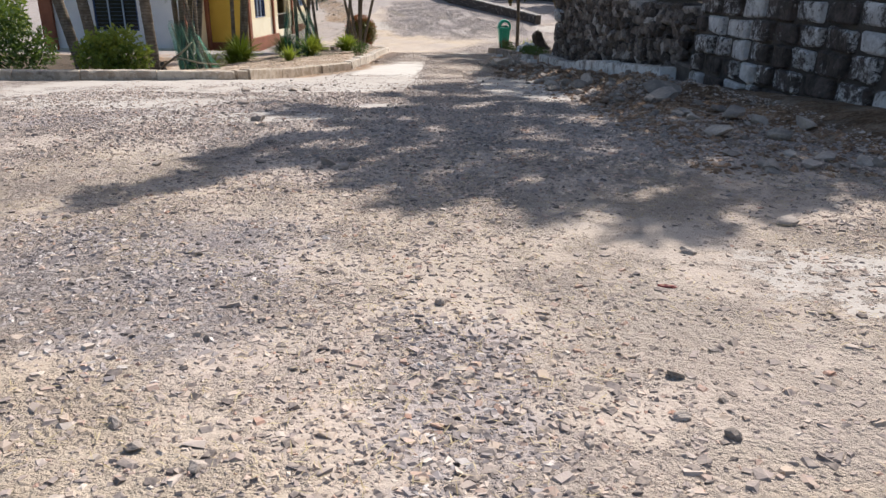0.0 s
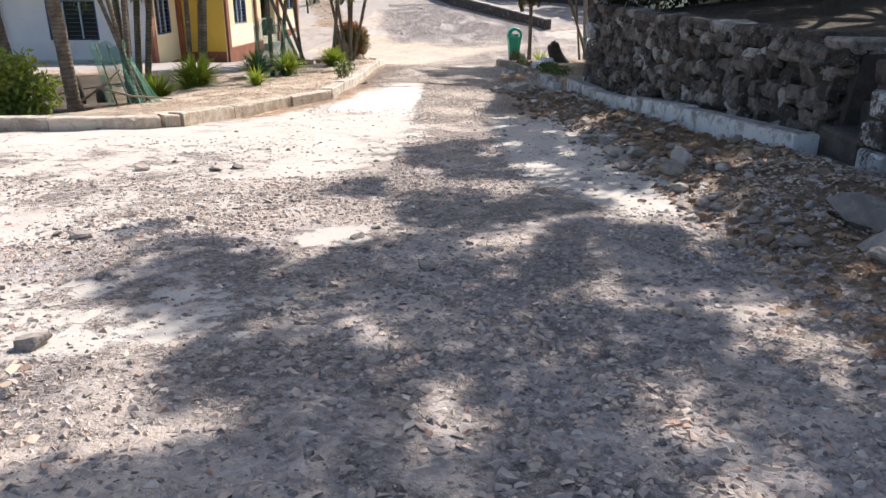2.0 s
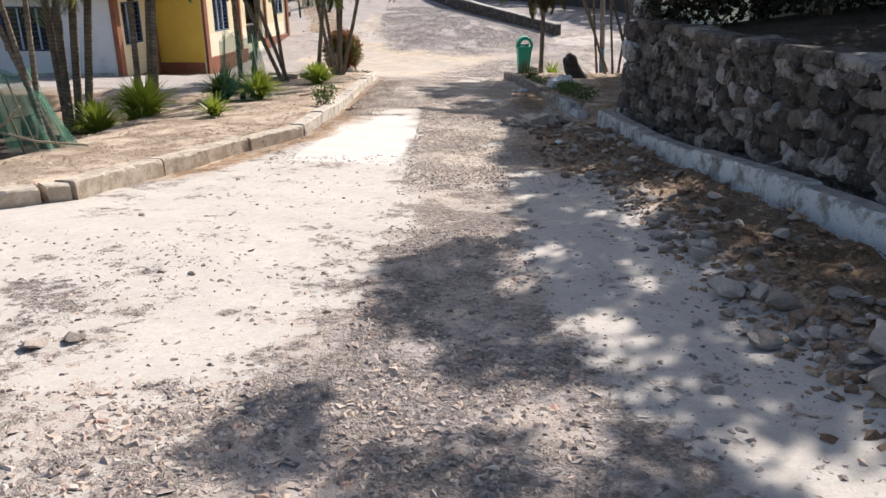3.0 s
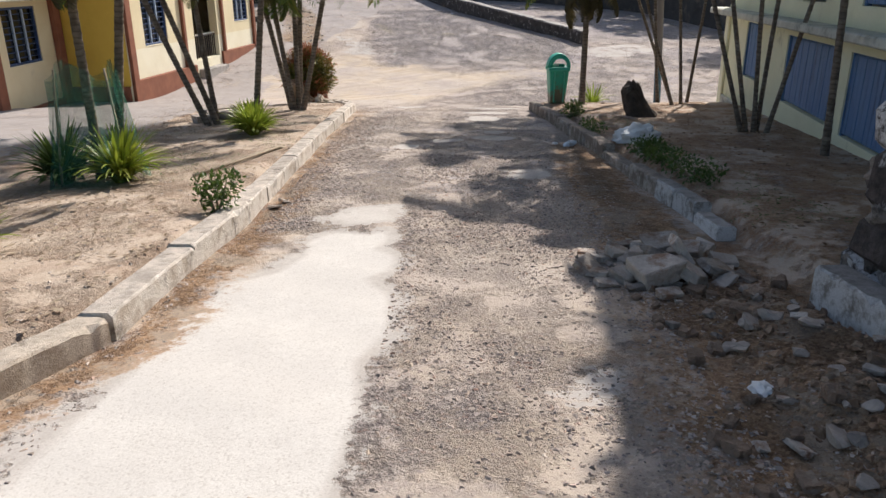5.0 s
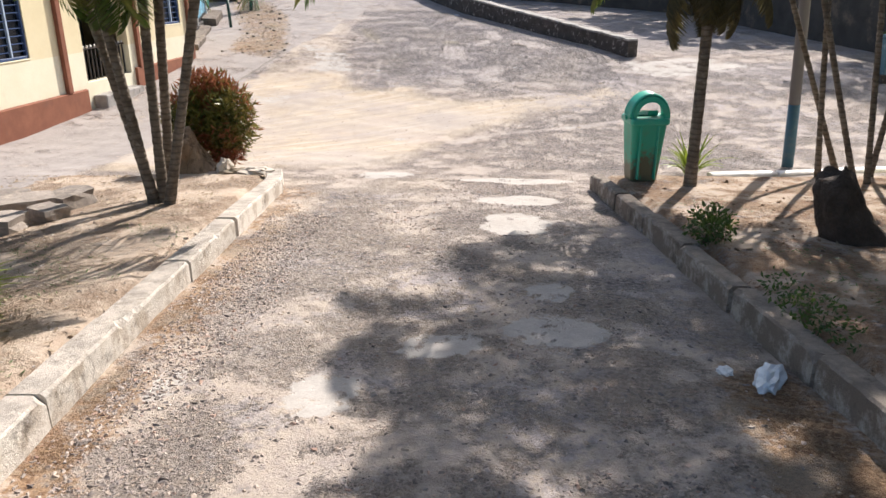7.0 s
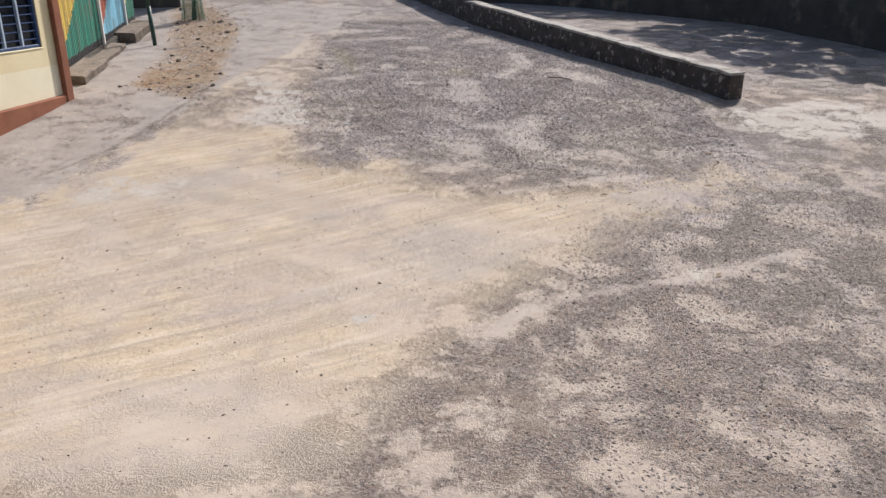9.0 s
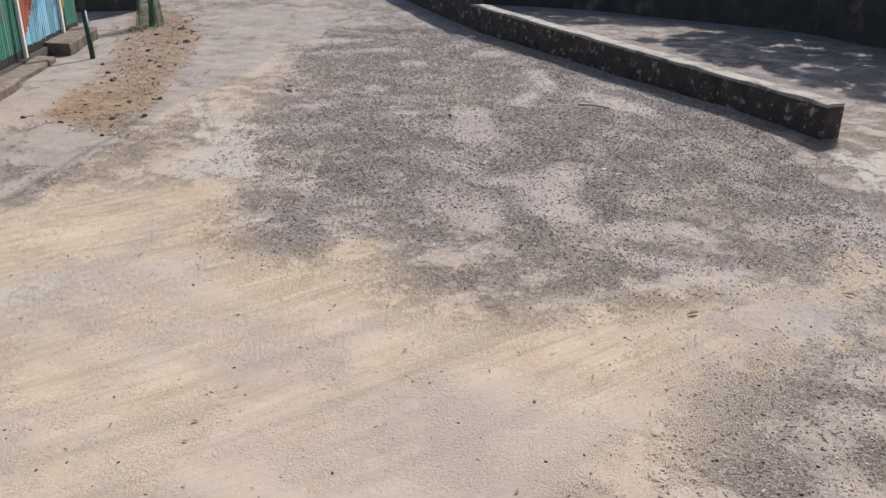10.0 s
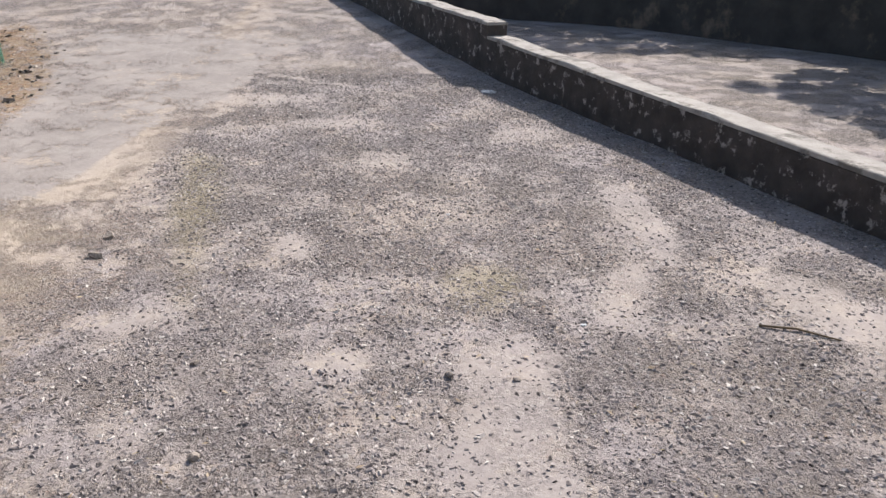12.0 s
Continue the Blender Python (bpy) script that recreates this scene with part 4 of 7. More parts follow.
kerb_run("kerb_front", LEFT_KERB[:5], 0.2, 0.145, 1.3, M["kerb"], "low chipped dusty concrete kerb of separate blocks", 3, -1, (4,))
kerb_run("kerb_left", LEFT_KERB[7:], 0.2, 0.18, 1.1, M["worn_limewash"], "kerb of separate blocks with worn limewash", 6, -1)
kerb_run("kerb_bend", LEFT_KERB[4:8], 0.2, 0.16, 1.5, M["kerb"], "chipped dusty concrete kerb round a bend", 16, -1)
kerb_run("kerb_right_end", [(float(right_edge(y)) - 0.02, y) for y in (17.9, 18.7, 19.5)], 0.16, 0.2, 0.7, M["limewash"], "broken whitewashed end blocks of a kerb", 14, 1, (0,))
kerb_run("kerb_right", [(float(right_edge(y)), y) for y in (19.52, 22, 25, 27.9)], 0.16, 0.19, 1.1, M["right_kerb"], "weathered concrete kerb along an earth bed", 4, 1, (1,))
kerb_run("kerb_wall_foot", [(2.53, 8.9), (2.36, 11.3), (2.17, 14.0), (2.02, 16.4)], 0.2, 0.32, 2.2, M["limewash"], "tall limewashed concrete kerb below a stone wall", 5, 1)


# ---- stone walls of the terrace ----
def block_wall():
    root = empty("wall_blocks", label="retaining wall of dark stone blocks with flaking white paint", category="wall", kind="structure")
    y0, y1 = 0.2, 8.36
    bm = box((0, y0, -0.1), (0.4, y1, 1.85))
    for v in bm.verts:
        v.co.x += float(wall_face(v.co.y)) + 0.04 + 0.08 * (v.co.z - 0.3)
    part("wall_core", bm, M["mortar"], root)
    r = random.Random(11)
    z = 0.30
    row = 0
    while z < 1.8:
        h = r.uniform(0.185, 0.22)
        y = y1 + (0.0 if row % 2 else 0.02)
        while y > y0 + 0.2:
            w = r.uniform(0.30, 0.48) if y < y1 - 0.1 or row % 2 else r.uniform(0.2, 0.3)
            fx = float(wall_face(y - w / 2)) + 0.08 * (z - 0.3) + r.uniform(-0.012, 0.015)
            bm = box((fx, y - w + 0.022, z + 0.014), (fx + 0.22, y - 0.012, z + h - 0.012), 0.018, 0.016, seed=r.random())
            part("stone_block", bm, M["block"], root)
            y -= w
        z += h
        row += 1


block_wall()


def boxy_mesh(name, seed, material, rough=0.3):
    """A squarish weathered stone."""
    bm = bmesh.new()
    bmesh.ops.create_cube(bm, size=2)
    bmesh.ops.subdivide_edges(bm, edges=bm.edges[:], cuts=2, use_grid_fill=True)
    noise.seed_set(seed)
    for v in bm.verts:
        v.co = v.co * 0.8 * (1 + rough * noise.noise(v.co * 0.9 + Vector((seed, 0, 0))) + 0.4 * rough * noise.noise(v.co * 2.7)) + v.co.normalized() * 0.3
    me = bpy.data.meshes.new(name)
    bm.to_mesh(me)
    bm.free()
    me.materials.append(material)
    return me


def rubble_wall():
    root = empty("wall_rubble", label="dark rubble retaining wall with pale stones and mossy joints", category="wall", kind="structure")
    r = random.Random(5)
    y0, y1 = 8.96, 16.5
    bm = bmesh.new()
    rows = []
    for y in np.linspace(y0, y1, 30):
        f = float(wall_face(y))
        base = float(prof(y)) - 0.2
        rows.append([bm.verts.new(p) for p in ((f + 0.05, y, base), (f + 0.19, y, 1.22), (f + 0.5, y, 1.24), (f + 0.5, y, base))])
    for p, q in zip(rows, rows[1:]):
        for s in range(4):
            bm.faces.new((p[s], q[s], q[(s + 1) % 4], p[(s + 1) % 4]))
    bm.faces.new(rows[0])
    bm.faces.new(rows[-1])
    bmesh.ops.recalc_face_normals(bm, faces=bm.faces[:])
    part("wall_core", bm, M["mortar"], root)
    shapes = [boxy_mesh("rubble_stone", 50 + k, M["rubble_wall"], 0.75) for k in range(12)]
    y = y0
    z_of = lambda yy: float(prof(yy)) + 0.12
    count = 0
    z_top = 1.27
    row = 0
    z = -0.2
    while z < z_top:
        h = r.uniform(0.11, 0.17)
        y = y0 + r.uniform(0, 0.1)
        while y < y1:
            w = r.choice((0.12, 0.16, 0.2, 0.26, 0.34)) * r.uniform(0.85, 1.15)
            zz = z + h / 2 + r.uniform(-0.045, 0.045)
            if zz > z_of(y):
                lean = 0.14 * (zz - z_of(y)) / 1.2
                ob = new("rubble_stone", r.choice(shapes))
                ob.parent = root
                ob.matrix_world = pose(float(wall_face(y)) + r.uniform(0.075, 0.105) + lean, y + w / 2, min(zz, 1.2), r.uniform(-22, 22), r.uniform(-9, 9), r.uniform(-9, 9)) @ Matrix.Diagonal((r.uniform(0.07, 0.10), w * 0.46, h * r.uniform(0.42, 0.56), 1))
                count += 1
            y += w
        z += h
    # the cope: larger flat stones, and a whitewashed end stone
    y = y0
    while y < y1 - 0.2:
        w = r.uniform(0.35, 0.7)
        part("cope_stone", box((float(wall_face(y)) + 0.10, y + 0.01, 1.20), (float(wall_face(y)) + 0.48, y + w - 0.02, 1.33), 0.03, 0.03, seed=y), M["rubble_wall"], root)
        y += w
    z = -0.15
    for k, h in enumerate((0.3, 0.28, 0.34, 0.26, 0.3, 0.34)):
        x = 2.30 + 0.03 * (k % 3)
        part("end_stone", box((x, 16.25 - 0.03 * (k % 2), z), (x + 0.36, 16.64 - 0.02 * (k % 3), z + h - 0.015), 0.05, 0.045, seed=30 + k), M["block"], root, "whitewashed end stone")
        z += h


rubble_wall()


def stair_recess():
    root = empty("wall_steps", label="dark stone steps in a gap between the two walls", category="steps", kind="structure")
    base = gh(2.6, 8.65)
    for k in range(4):
        part("stair_tread", box((2.72 + 0.3 * k, 8.37, base - 0.3), (3.04 + 0.3 * k, 8.95, base + 0.19 * (k + 1)), 0.02, 0.015, seed=k), M["mortar"], root)


stair_recess()


# ---- walls with openings ----
def pierced(p0, p1, z0, z1, thick, holes, side=1):
    """A wall from p0 to p1 with rectangular openings (from, to, sill, head) along it; side: which way its back lies."""
    a, b = Vector((*p0, 0)), Vector((*p1, 0))
    d = (b - a).normalized()
    back = d.cross(Vector((0, 0, 1))) * side * thick
    us = sorted({0.0, (b - a).length, *(h[0] for h in holes), *(h[1] for h in holes)})
    zs = sorted({z0, z1, *(h[2] for h in holes), *(h[3] for h in holes)})
    bm = bmesh.new()
    made = {}

    def v(u, z, f):
        key = (round(u, 4), round(z, 4), f)
        if key not in made:
            made[key] = bm.verts.new(a + d * u + Vector((0, 0, z)) + (back if f else Vector()))
        return made[key]

    def solid(i, j):
        if not (0 <= i < len(us) - 1 and 0 <= j < len(zs) - 1):
            return False
        u, z = (us[i] + us[i + 1]) / 2, (zs[j] + zs[j + 1]) / 2
        return not any(h[0] < u < h[1] and h[2] < z < h[3] for h in holes)

    for i in range(len(us) - 1):
        for j in range(len(zs) - 1):
            if not solid(i, j):
                continue
            u0, u1, w0, w1 = us[i], us[i + 1], zs[j], zs[j + 1]
            bm.faces.new((v(u0, w0, 0), v(u1, w0, 0), v(u1, w1, 0), v(u0, w1, 0)))
            bm.faces.new((v(u0, w0, 1), v(u0, w1, 1), v(u1, w1, 1), v(u1, w0, 1)))
            for di, dj, e in ((-1, 0, ((u0, w0), (u0, w1))), (1, 0, ((u1, w0), (u1, w1))), (0, -1, ((u0, w0), (u1, w0))), (0, 1, ((u0, w1), (u1, w1)))):
                if not solid(i + di, j + dj):
                    (ua, za), (ub, zb) = e
                    bm.faces.new((v(ua, za, 0), v(ub, zb, 0), v(ub, zb, 1), v(ua, za, 1)))
    bmesh.ops.recalc_face_normals(bm, faces=bm.faces[:])
    return bm


def along(p0, p1):
    """A frame with x along the wall, y out of it to the right of the walk from p0 to p1, at p0."""
    a, b = Vector((*p0, 0)), Vector((*p1, 0))
    d = (b - a).normalized()
    o = d.cross(Vector((0, 0, 1)))
    return Matrix(((d.x, o.x, 0, a.x), (d.y, o.y, 0, a.y), (0, 0, 1, 0), (0, 0, 0, 1)))


def grille_window(parent, m, u0, u1, z0, z1, frame_mat, bar_mat):
    """A blue window with mullions and iron bars in the opening; m: the wall's frame, y outward."""
    win = part("window", box((u0, -0.10, z0), (u1, -0.085, z1), m=m), M["glass"], parent, "dark window with a blue frame and iron bars")
    f = 0.05
    for lo, hi in (((u0, -0.08, z0), (u0 + f, -0.02, z1)), ((u1 - f, -0.08, z0), (u1, -0.02, z1)), ((u0 + f, -0.08, z0), (u1 - f, -0.02, z0 + f)), ((u0 + f, -0.08, z1 - f), (u1 - f, -0.02, z1))):
        part("window_frame", box(lo, hi, 0.006, m=m), frame_mat, win)
    for k in (1, 2):
        u = u0 + (u1 - u0) * k / 3
        part("mullion", box((u - 0.022, -0.075, z0 + f), (u + 0.022, -0.025, z1 - f), 0.005, m=m), bar_mat, win)
    z = z0 + 0.14
    while z < z1 - f:
        part("grille_bar", box((u0 + f, -0.05, z - 0.008), (u1 - f, -0.034, z + 0.008), m=m), M["dark_blue"], win)
        z += 0.13
    part("window_sill", box((u0, -0.08, z0 - 0.02), (u1, 0.012, z0 - 0.002), 0.004, m=m), M["pale_cream"], win)
    return win


def yellow_building():
    root = empty("school_building", label="long cream and yellow building with brown pilasters and blue windows", category="building")
    # front of the long wing
    p0, p1 = (-7.9, 30.7), (-7.08, 39.75)
    m = along(p0, p1)
    L = (Vector(p1) - Vector(p0)).length
    zb = -1.6
    holes = [(0.95, 2.25, 0.14, 1.65), (3.95, 5.75, -0.52, 1.75), (7.25, 8.55, 0.42, 1.75)]
    part("wall_front", pierced(p0, p1, 0.10, 2.6, 0.25, [(a, b, max(c, 0.1001) if c > 0 else 0.1, d) for a, b, c, d in holes], -1), M["cream"], root, "cream upper wall")
    low = [(3.95, 5.75, -0.52, 0.1)]
    part("wall_front_lower", pierced(p0, p1, zb, 0.10, 0.25, low, -1), M["pale_cream"], root, "paler cream lower wall")
    for a, b, c, d in (holes[0], holes[2]):
        grille_window(root, m, a, b, c, d, M["dark_blue"], M["bar"])
    # door with an iron gate
    a, b = 3.95, 5.75
    # near-black panel set back: the room's shade put into its colour
    door = part("door", box((a - 0.3, -1.3, -0.9), (b + 0.3, -1.2, 2.2), m=m), M["dark"], root, "doorway with a low iron gate before a panel coloured as shade")
    for k in range(13):
        u = a + 0.06 + (b - a - 0.12) * k / 12
        part("gate_bar", box((u - 0.012, -0.13, -0.50), (u + 0.012, -0.106, 0.12), m=m), M["iron"], door)
        part("gate_spike", box((u - 0.02, -0.135, 0.15), (u + 0.02, -0.10, 0.2), 0.008, m=m), M["white_paint"], door)
    part("gate_rail", box((a, -0.135, 0.12), (b, -0.10, 0.15), m=m), M["iron"], door)
    part("door_sill", box((a + 0.1, 0.003, -1.1), (b - 0.1, 0.3, -0.78), 0.02, m=m), M["coping"], root, "grey concrete door step")
    # base course in brown, following the slope of the ground
    for u0, u1, top in ((0.0, 3.8, -0.62), (5.9, 8.9, -0.42)):
        bm = bmesh.new()
        rows = []
        for u in np.linspace(u0, u1, 6):
            t = top + 0.0 * u
            rows.append([bm.verts.new(m @ Vector((float(u), w, z))) for w, z in ((0.003, -1.6), (0.07, -1.6), (0.07, t - 0.02), (0.05, t), (0.003, t))])
        for p, q in zip(rows, rows[1:]):
            for s in range(4):
                bm.faces.new((p[s], q[s], q[s + 1], p[s + 1]))
        bm.faces.new(rows[0])
        bm.faces.new(rows[-1])
        bmesh.ops.recalc_face_normals(bm, faces=bm.faces[:])
        part("base_course", bm, M["brown"], root, "red-brown painted base course")
    for u, w, foot in ((0.13, 0.13, -1.6), (3.2, 0.075, -0.62), (6.12, 0.07, -0.42), (8.98, 0.10, -1.2)):
        part("pilaster", box((u - w, 0.002, foot), (u + w, 0.09, 2.6), 0.012, m=m), M["brown"], root, "brown pilaster")
    # return wall that faces down the lane
    q0, q1 = (-9.5, 30.75), (-7.92, 30.70)
    part("wall_return", pierced(q0, q1, -0.75, 2.6, 0.2, [], -1), M["yellow"], root, "deep yellow return wall")
    mq = along(q0, q1)
    part("base_course", box((0, 0.002, -1.7), (1.56, 0.05, -0.75), 0.01, m=mq), M["brown"], root, "dark brown base course")
    # near wing, set back
    r0, r1 = (-9.42, 27.6), (-9.5, 30.74)
    part("wall_wing", pierced(r0, r1, -0.95, 2.6, 0.22, [(0.72, 2.15, -0.02, 1.18)], -1), M["cream"], root, "yellow wing wall")
    mr = along(r0, r1)
    grille_window(root, mr, 0.72, 2.15, -0.02, 1.18, M["dark_blue"], M["bar"])
    part("base_course", box((0.22, 0.002, -1.7), (3.1, 0.06, -0.95), 0.01, m=mr), M["brown"], root, "red-brown base course")
    part("pilaster", box((2.78, 0.002, -1.5), (3.1, 0.12, 2.6), 0.012, m=mr), M["brown"], root, "brown pilaster")
    part("pilaster", box((-0.12, 0.002, -1.7), (0.2, 0.14, 2.6), 0.012, m=mr), M["brown"], root, "red-brown corner pilaster")
    part("ledge", box((-0.3, 0.003, 1.32), (3.1, 0.55, 1.44), 0.02, m=mr), M["ledge"], root, "thin concrete ledge over the windows")
    # white gable end
    s0, s1 = (-14.1, 27.5), (-9.44, 27.58)
    part("wall_gable", pierced(s0, s1, -1.6, 3.0, 0.22, [(1.55, 3.1, -0.12, 1.08)], -1), M["white"], root, "white gable wall")
    ms = along(s0, s1)
    grille_window(root, ms, 1.55, 3.1, -0.12, 1.08, M["dark_blue"], M["bar"])
    part("pilaster", box((-0.3, 0.002, -1.7), (0.14, 0.16, 3.0), 0.012, m=ms), M["brown"], root, "red-brown corner pilaster")
    part("base_course", box((0.14, 0.002, -1.7), (4.5, 0.07, -0.72), 0.01, m=ms), M["ledge"], root, "grey plinth")
    part("ledge", box((-0.3, 0.003, 1.32), (5.0, 0.5, 1.44), 0.02, m=ms), M["ledge"], root, "thin concrete ledge over the windows")
    # roof slabs above the view
    bm = bmesh.new()
    for pts in (((-14.5, 27.2), (-9.0, 27.2), (-9.1, 30.3), (-7.4, 30.2), (-6.6, 40.2), (-14.5, 40.2)),):
        lo = [bm.verts.new((*p, 2.62)) for p in pts]
        hi = [bm.verts.new((*p, 2.76)) for p in pts]
        bm.faces.new(lo[::-1])
        bm.faces.new(hi)
        for k in range(len(pts)):
            bm.faces.new((lo[k], lo[(k + 1) % len(pts)], hi[(k + 1) % len(pts)], hi[k]))
    part("roof", bm, M["ledge"], root, "flat concrete roof slab")
    part("wall_back", pierced((-14.2, 27.6), (-14.2, 40.0), -1.5, 2.6, 0.2, []), M["cream"], root)
    part("wall_end", pierced((-14.0, 39.9), (-7.1, 39.9), -1.5, 2.6, 0.2, []), M["cream"], root)


yellow_building()


def green_building():
    root = empty("office_building", label="tall pale green building with blue wooden shutters and a weathered ledge", category="building")
    p0, p1 = (4.16, 17.0), (5.83, 28.75)
    L = (Vector(p1) - Vector(p0)).length
    m = along(p0, p1)
    # y of this frame points away from the lane, so parts are set at negative y
    wins = [(3.2, 4.75, -0.17, 0.86), (5.1, 7.45, -0.14, 0.88), (9.05, 10.15, -0.05, 0.94)]
    ups = [(1.2, 2.6, 1.45, 2.6), (3.3, 4.7, 1.4, 2.6), (6.0, 7.4, 1.4, 2.6), (9.0, 10.2, 1.4, 2.6)]
    part("wall_front", pierced(p0, p1, -1.4, 3.0, 0.25, wins + ups, 1), M["green_wall"], root, "pale green plastered wall")
    for a, b, c, d in wins + ups:
        sh = part("shutter", box((a + 0.02, 0.06, c + 0.02), (b - 0.02, 0.09, d - 0.02), m=m), M["blue"], root, "streaked blue wooden shutter")
        k, u = 0, a + 0.02
        while u < b - 0.1:
            w = min(0.14, b - 0.02 - u)
            part("plank", box((u + 0.004, 0.035 + 0.004 * (k % 2), c + 0.03), (u + w - 0.004, 0.058, d - 0.03), 0.004, m=m), M["blue"], sh)
            u += w
            k += 1
        for lo, hi in (((a, 0.02, c), (a + 0.03, 0.1, d)), ((b - 0.03, 0.02, c), (b, 0.1, d))):
            part("shutter_frame", box(lo, hi, 0.004, m=m), M["blue"], sh)
    part("ledge", box((-0.3, -0.34, 1.02), (L + 0.35, 0.004, 1.14), 0.02, m=m), M["ledge"], root, "projecting concrete ledge streaked with grime")
    part("pilaster", box((L - 0.30, -0.06, -1.4), (L, -0.002, 1.02), 0.012, m=m), M["green_wall"], root, "pale corner strip")
    part("plinth", box((0, -0.05, -1.4), (L - 0.30, -0.002, -0.62), 0.02, m=m), M["ledge"], root, "grimy plinth")
    part("wall_far", pierced((5.83, 28.75), (11, 28.0), -1.4, 3.0, 0.25, [], 1), M["green_wall"], root)
    part("wall_near", pierced((4.16, 17.0), (11, 16.0), -0.6, 3.0, 0.25, [], -1), M["green_wall"], root)
    part("wall_back", pierced((11, 16.0), (11, 28.0), -1.4, 3.0, 0.25, [], -1), M["green_wall"], root)
    part("terrace_roof", box((-0.2, -0.3, 3.0), (L + 0.2, 6.0, 3.15), m=m), M["ledge"], root, "flat concrete roof slab")
    part("upper_storey", box((5.0, 0.0, 3.15), (L, 5.8, 7.95), m=m), M["green_wall"], root)
    part("roof", box((4.7, -0.34, 7.95), (L + 0.3, 6.0, 8.07), m=m), M["ledge"], root, "flat concrete roof slab")


green_building()


# ---- low wall, court and its back wall ----
def low_wall():
    root = empty("wall_low", label="low blackened wall with flaking white paint and a dusty coping, stepped up along the slope", category="wall", kind="structure")
    e, s, f = Vector((4.93, 40.07, 0)), Vector((0.35, 48.75, 0)), Vector((-3.6, 56.5, 0))
    out = (s - e).normalized().cross(Vector((0, 0, -1)))
    for a, b, za, zb in ((e, s, -0.03, 0.93), (s, f, 1.12, 1.9)):
        for name, lo, hi, mat in (("wall_body", -0.9, -0.05, M["low_wall"]), ("coping_slab", -0.05, 0.0, M["coping"])):
            bm = bmesh.new()
            rows = []
            r = random.Random(8)
            n = 24
            for k in range(n + 1):
                p = a.lerp(b, k / n)
                z = za + (zb - za) * k / n
                w0, w1 = (0.0, 0.34) if name == "wall_body" else (-0.003, 0.345)
                g = r.uniform(-0.012, 0.012)
                rows.append([bm.verts.new((p.x + out.x * u, p.y + out.y * u, z + v + g * (v == hi))) for u, v in ((w0, lo), (w0, hi - 0.01), (w0 + 0.015, hi), (w1 - 0.015, hi), (w1, hi - 0.01), (w1, lo))])
            for p, q in zip(rows, rows[1:]):
                for t in range(6):
                    bm.faces.new((p[t], q[t], q[(t + 1) % 6], p[(t + 1) % 6]))
            bm.faces.new(rows[0])
            bm.faces.new(rows[-1])
            bmesh.ops.recalc_face_normals(bm, faces=bm.faces[:])
            part(name, bm, mat, root)


low_wall()


def court_wall():
    root = empty("wall_court", label="tall dark boundary wall behind a shaded court", category="wall", kind="structure")
    pts = [(-6, 66), (4.5, 60), (9.8, 53), (12.2, 40), (12.8, 24)]
    for a, b in zip(pts, pts[1:]):
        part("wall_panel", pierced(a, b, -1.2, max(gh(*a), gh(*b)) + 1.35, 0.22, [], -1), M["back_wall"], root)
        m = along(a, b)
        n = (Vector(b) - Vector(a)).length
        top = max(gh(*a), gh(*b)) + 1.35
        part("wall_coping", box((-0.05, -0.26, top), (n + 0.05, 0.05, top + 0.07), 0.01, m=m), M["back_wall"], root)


court_wall()


# ---- loose ground cover ----
def on_ground(x, y, rz=0.0, lift=0.0):
    return pose(x, y, gh(x, y) + lift, 0, 0, rz)


def scatter_stones(name, n, area, low, high, seed, label, keep=None, material=None, power=3.2, chunky=False, tall=(0.45, 1.0), sink=0.12):
    """Many small angular stones lying on the ground, one mesh."""
    r = np.random.default_rng(seed)
    x, y = r.uniform(area[0], area[1], n), r.uniform(area[2], area[3], n)
    if keep is not None:
        ok = r.random(n) < keep(x, y)
        x, y = x[ok], y[ok]
    n = len(x)
    size = low + (high - low) * r.random(n) ** power
    base = np.array([(-1, -1, -0.6), (1, -1, -0.6), (1, 1, -0.6), (-1, 1, -0.6), (-0.7, -0.7, 0.7), (0.7, -0.7, 0.7), (0.7, 0.7, 0.7), (-0.7, 0.7, 0.7)], float) * 0.72
    corners, sizes = [4, 5, 6, 7, 0, 1, 5, 4, 1, 2, 6, 5, 2, 3, 7, 6, 3, 0, 4, 7], [4] * 5
    if not chunky:
        base = np.array([(-1, -0.9, -0.5), (1, -0.9, -0.5), (1, 0.9, -0.5), (-1, 0.9, -0.5), (-0.5, 0.1, 0.62), (0.55, -0.1, 0.62)], float) * 0.72
        corners, sizes = [0, 1, 5, 4, 2, 3, 4, 5, 1, 2, 5, 3, 0, 4], [4, 4, 3, 3]
    k = len(base)
    v = base[None] * (1 + r.uniform(-0.45, 0.3, (n, k, 3))) + r.uniform(-0.2, 0.2, (n, k, 3))
    a, t = r.uniform(0, 2 * np.pi, n), r.normal(0, 0.3, n)
    c, s_, ct, st = np.cos(a)[:, None], np.sin(a)[:, None], np.cos(t)[:, None], np.sin(t)[:, None]
    vx, vy, vz = v[..., 0] * r.uniform(0.8, 1.6, n)[:, None], v[..., 1], v[..., 2] * r.uniform(*tall, n)[:, None]
    vy, vz = vy * ct - vz * st, vy * st + vz * ct
    out = np.stack([c * vx - s_ * vy, s_ * vx + c * vy, vz], -1) * size[:, None, None]
    out += np.stack([x, y, gz(x, y) + size * sink], -1)[:, None]
    faces = (np.array(corners)[None] + k * np.arange(n)[:, None]).reshape(-1)
    me = fast_mesh(name, out.reshape(-1, 3), faces, np.tile(sizes, n), material or M["gravel"])
    tagged(new(name, me), label, "gravel", kind="stuff")


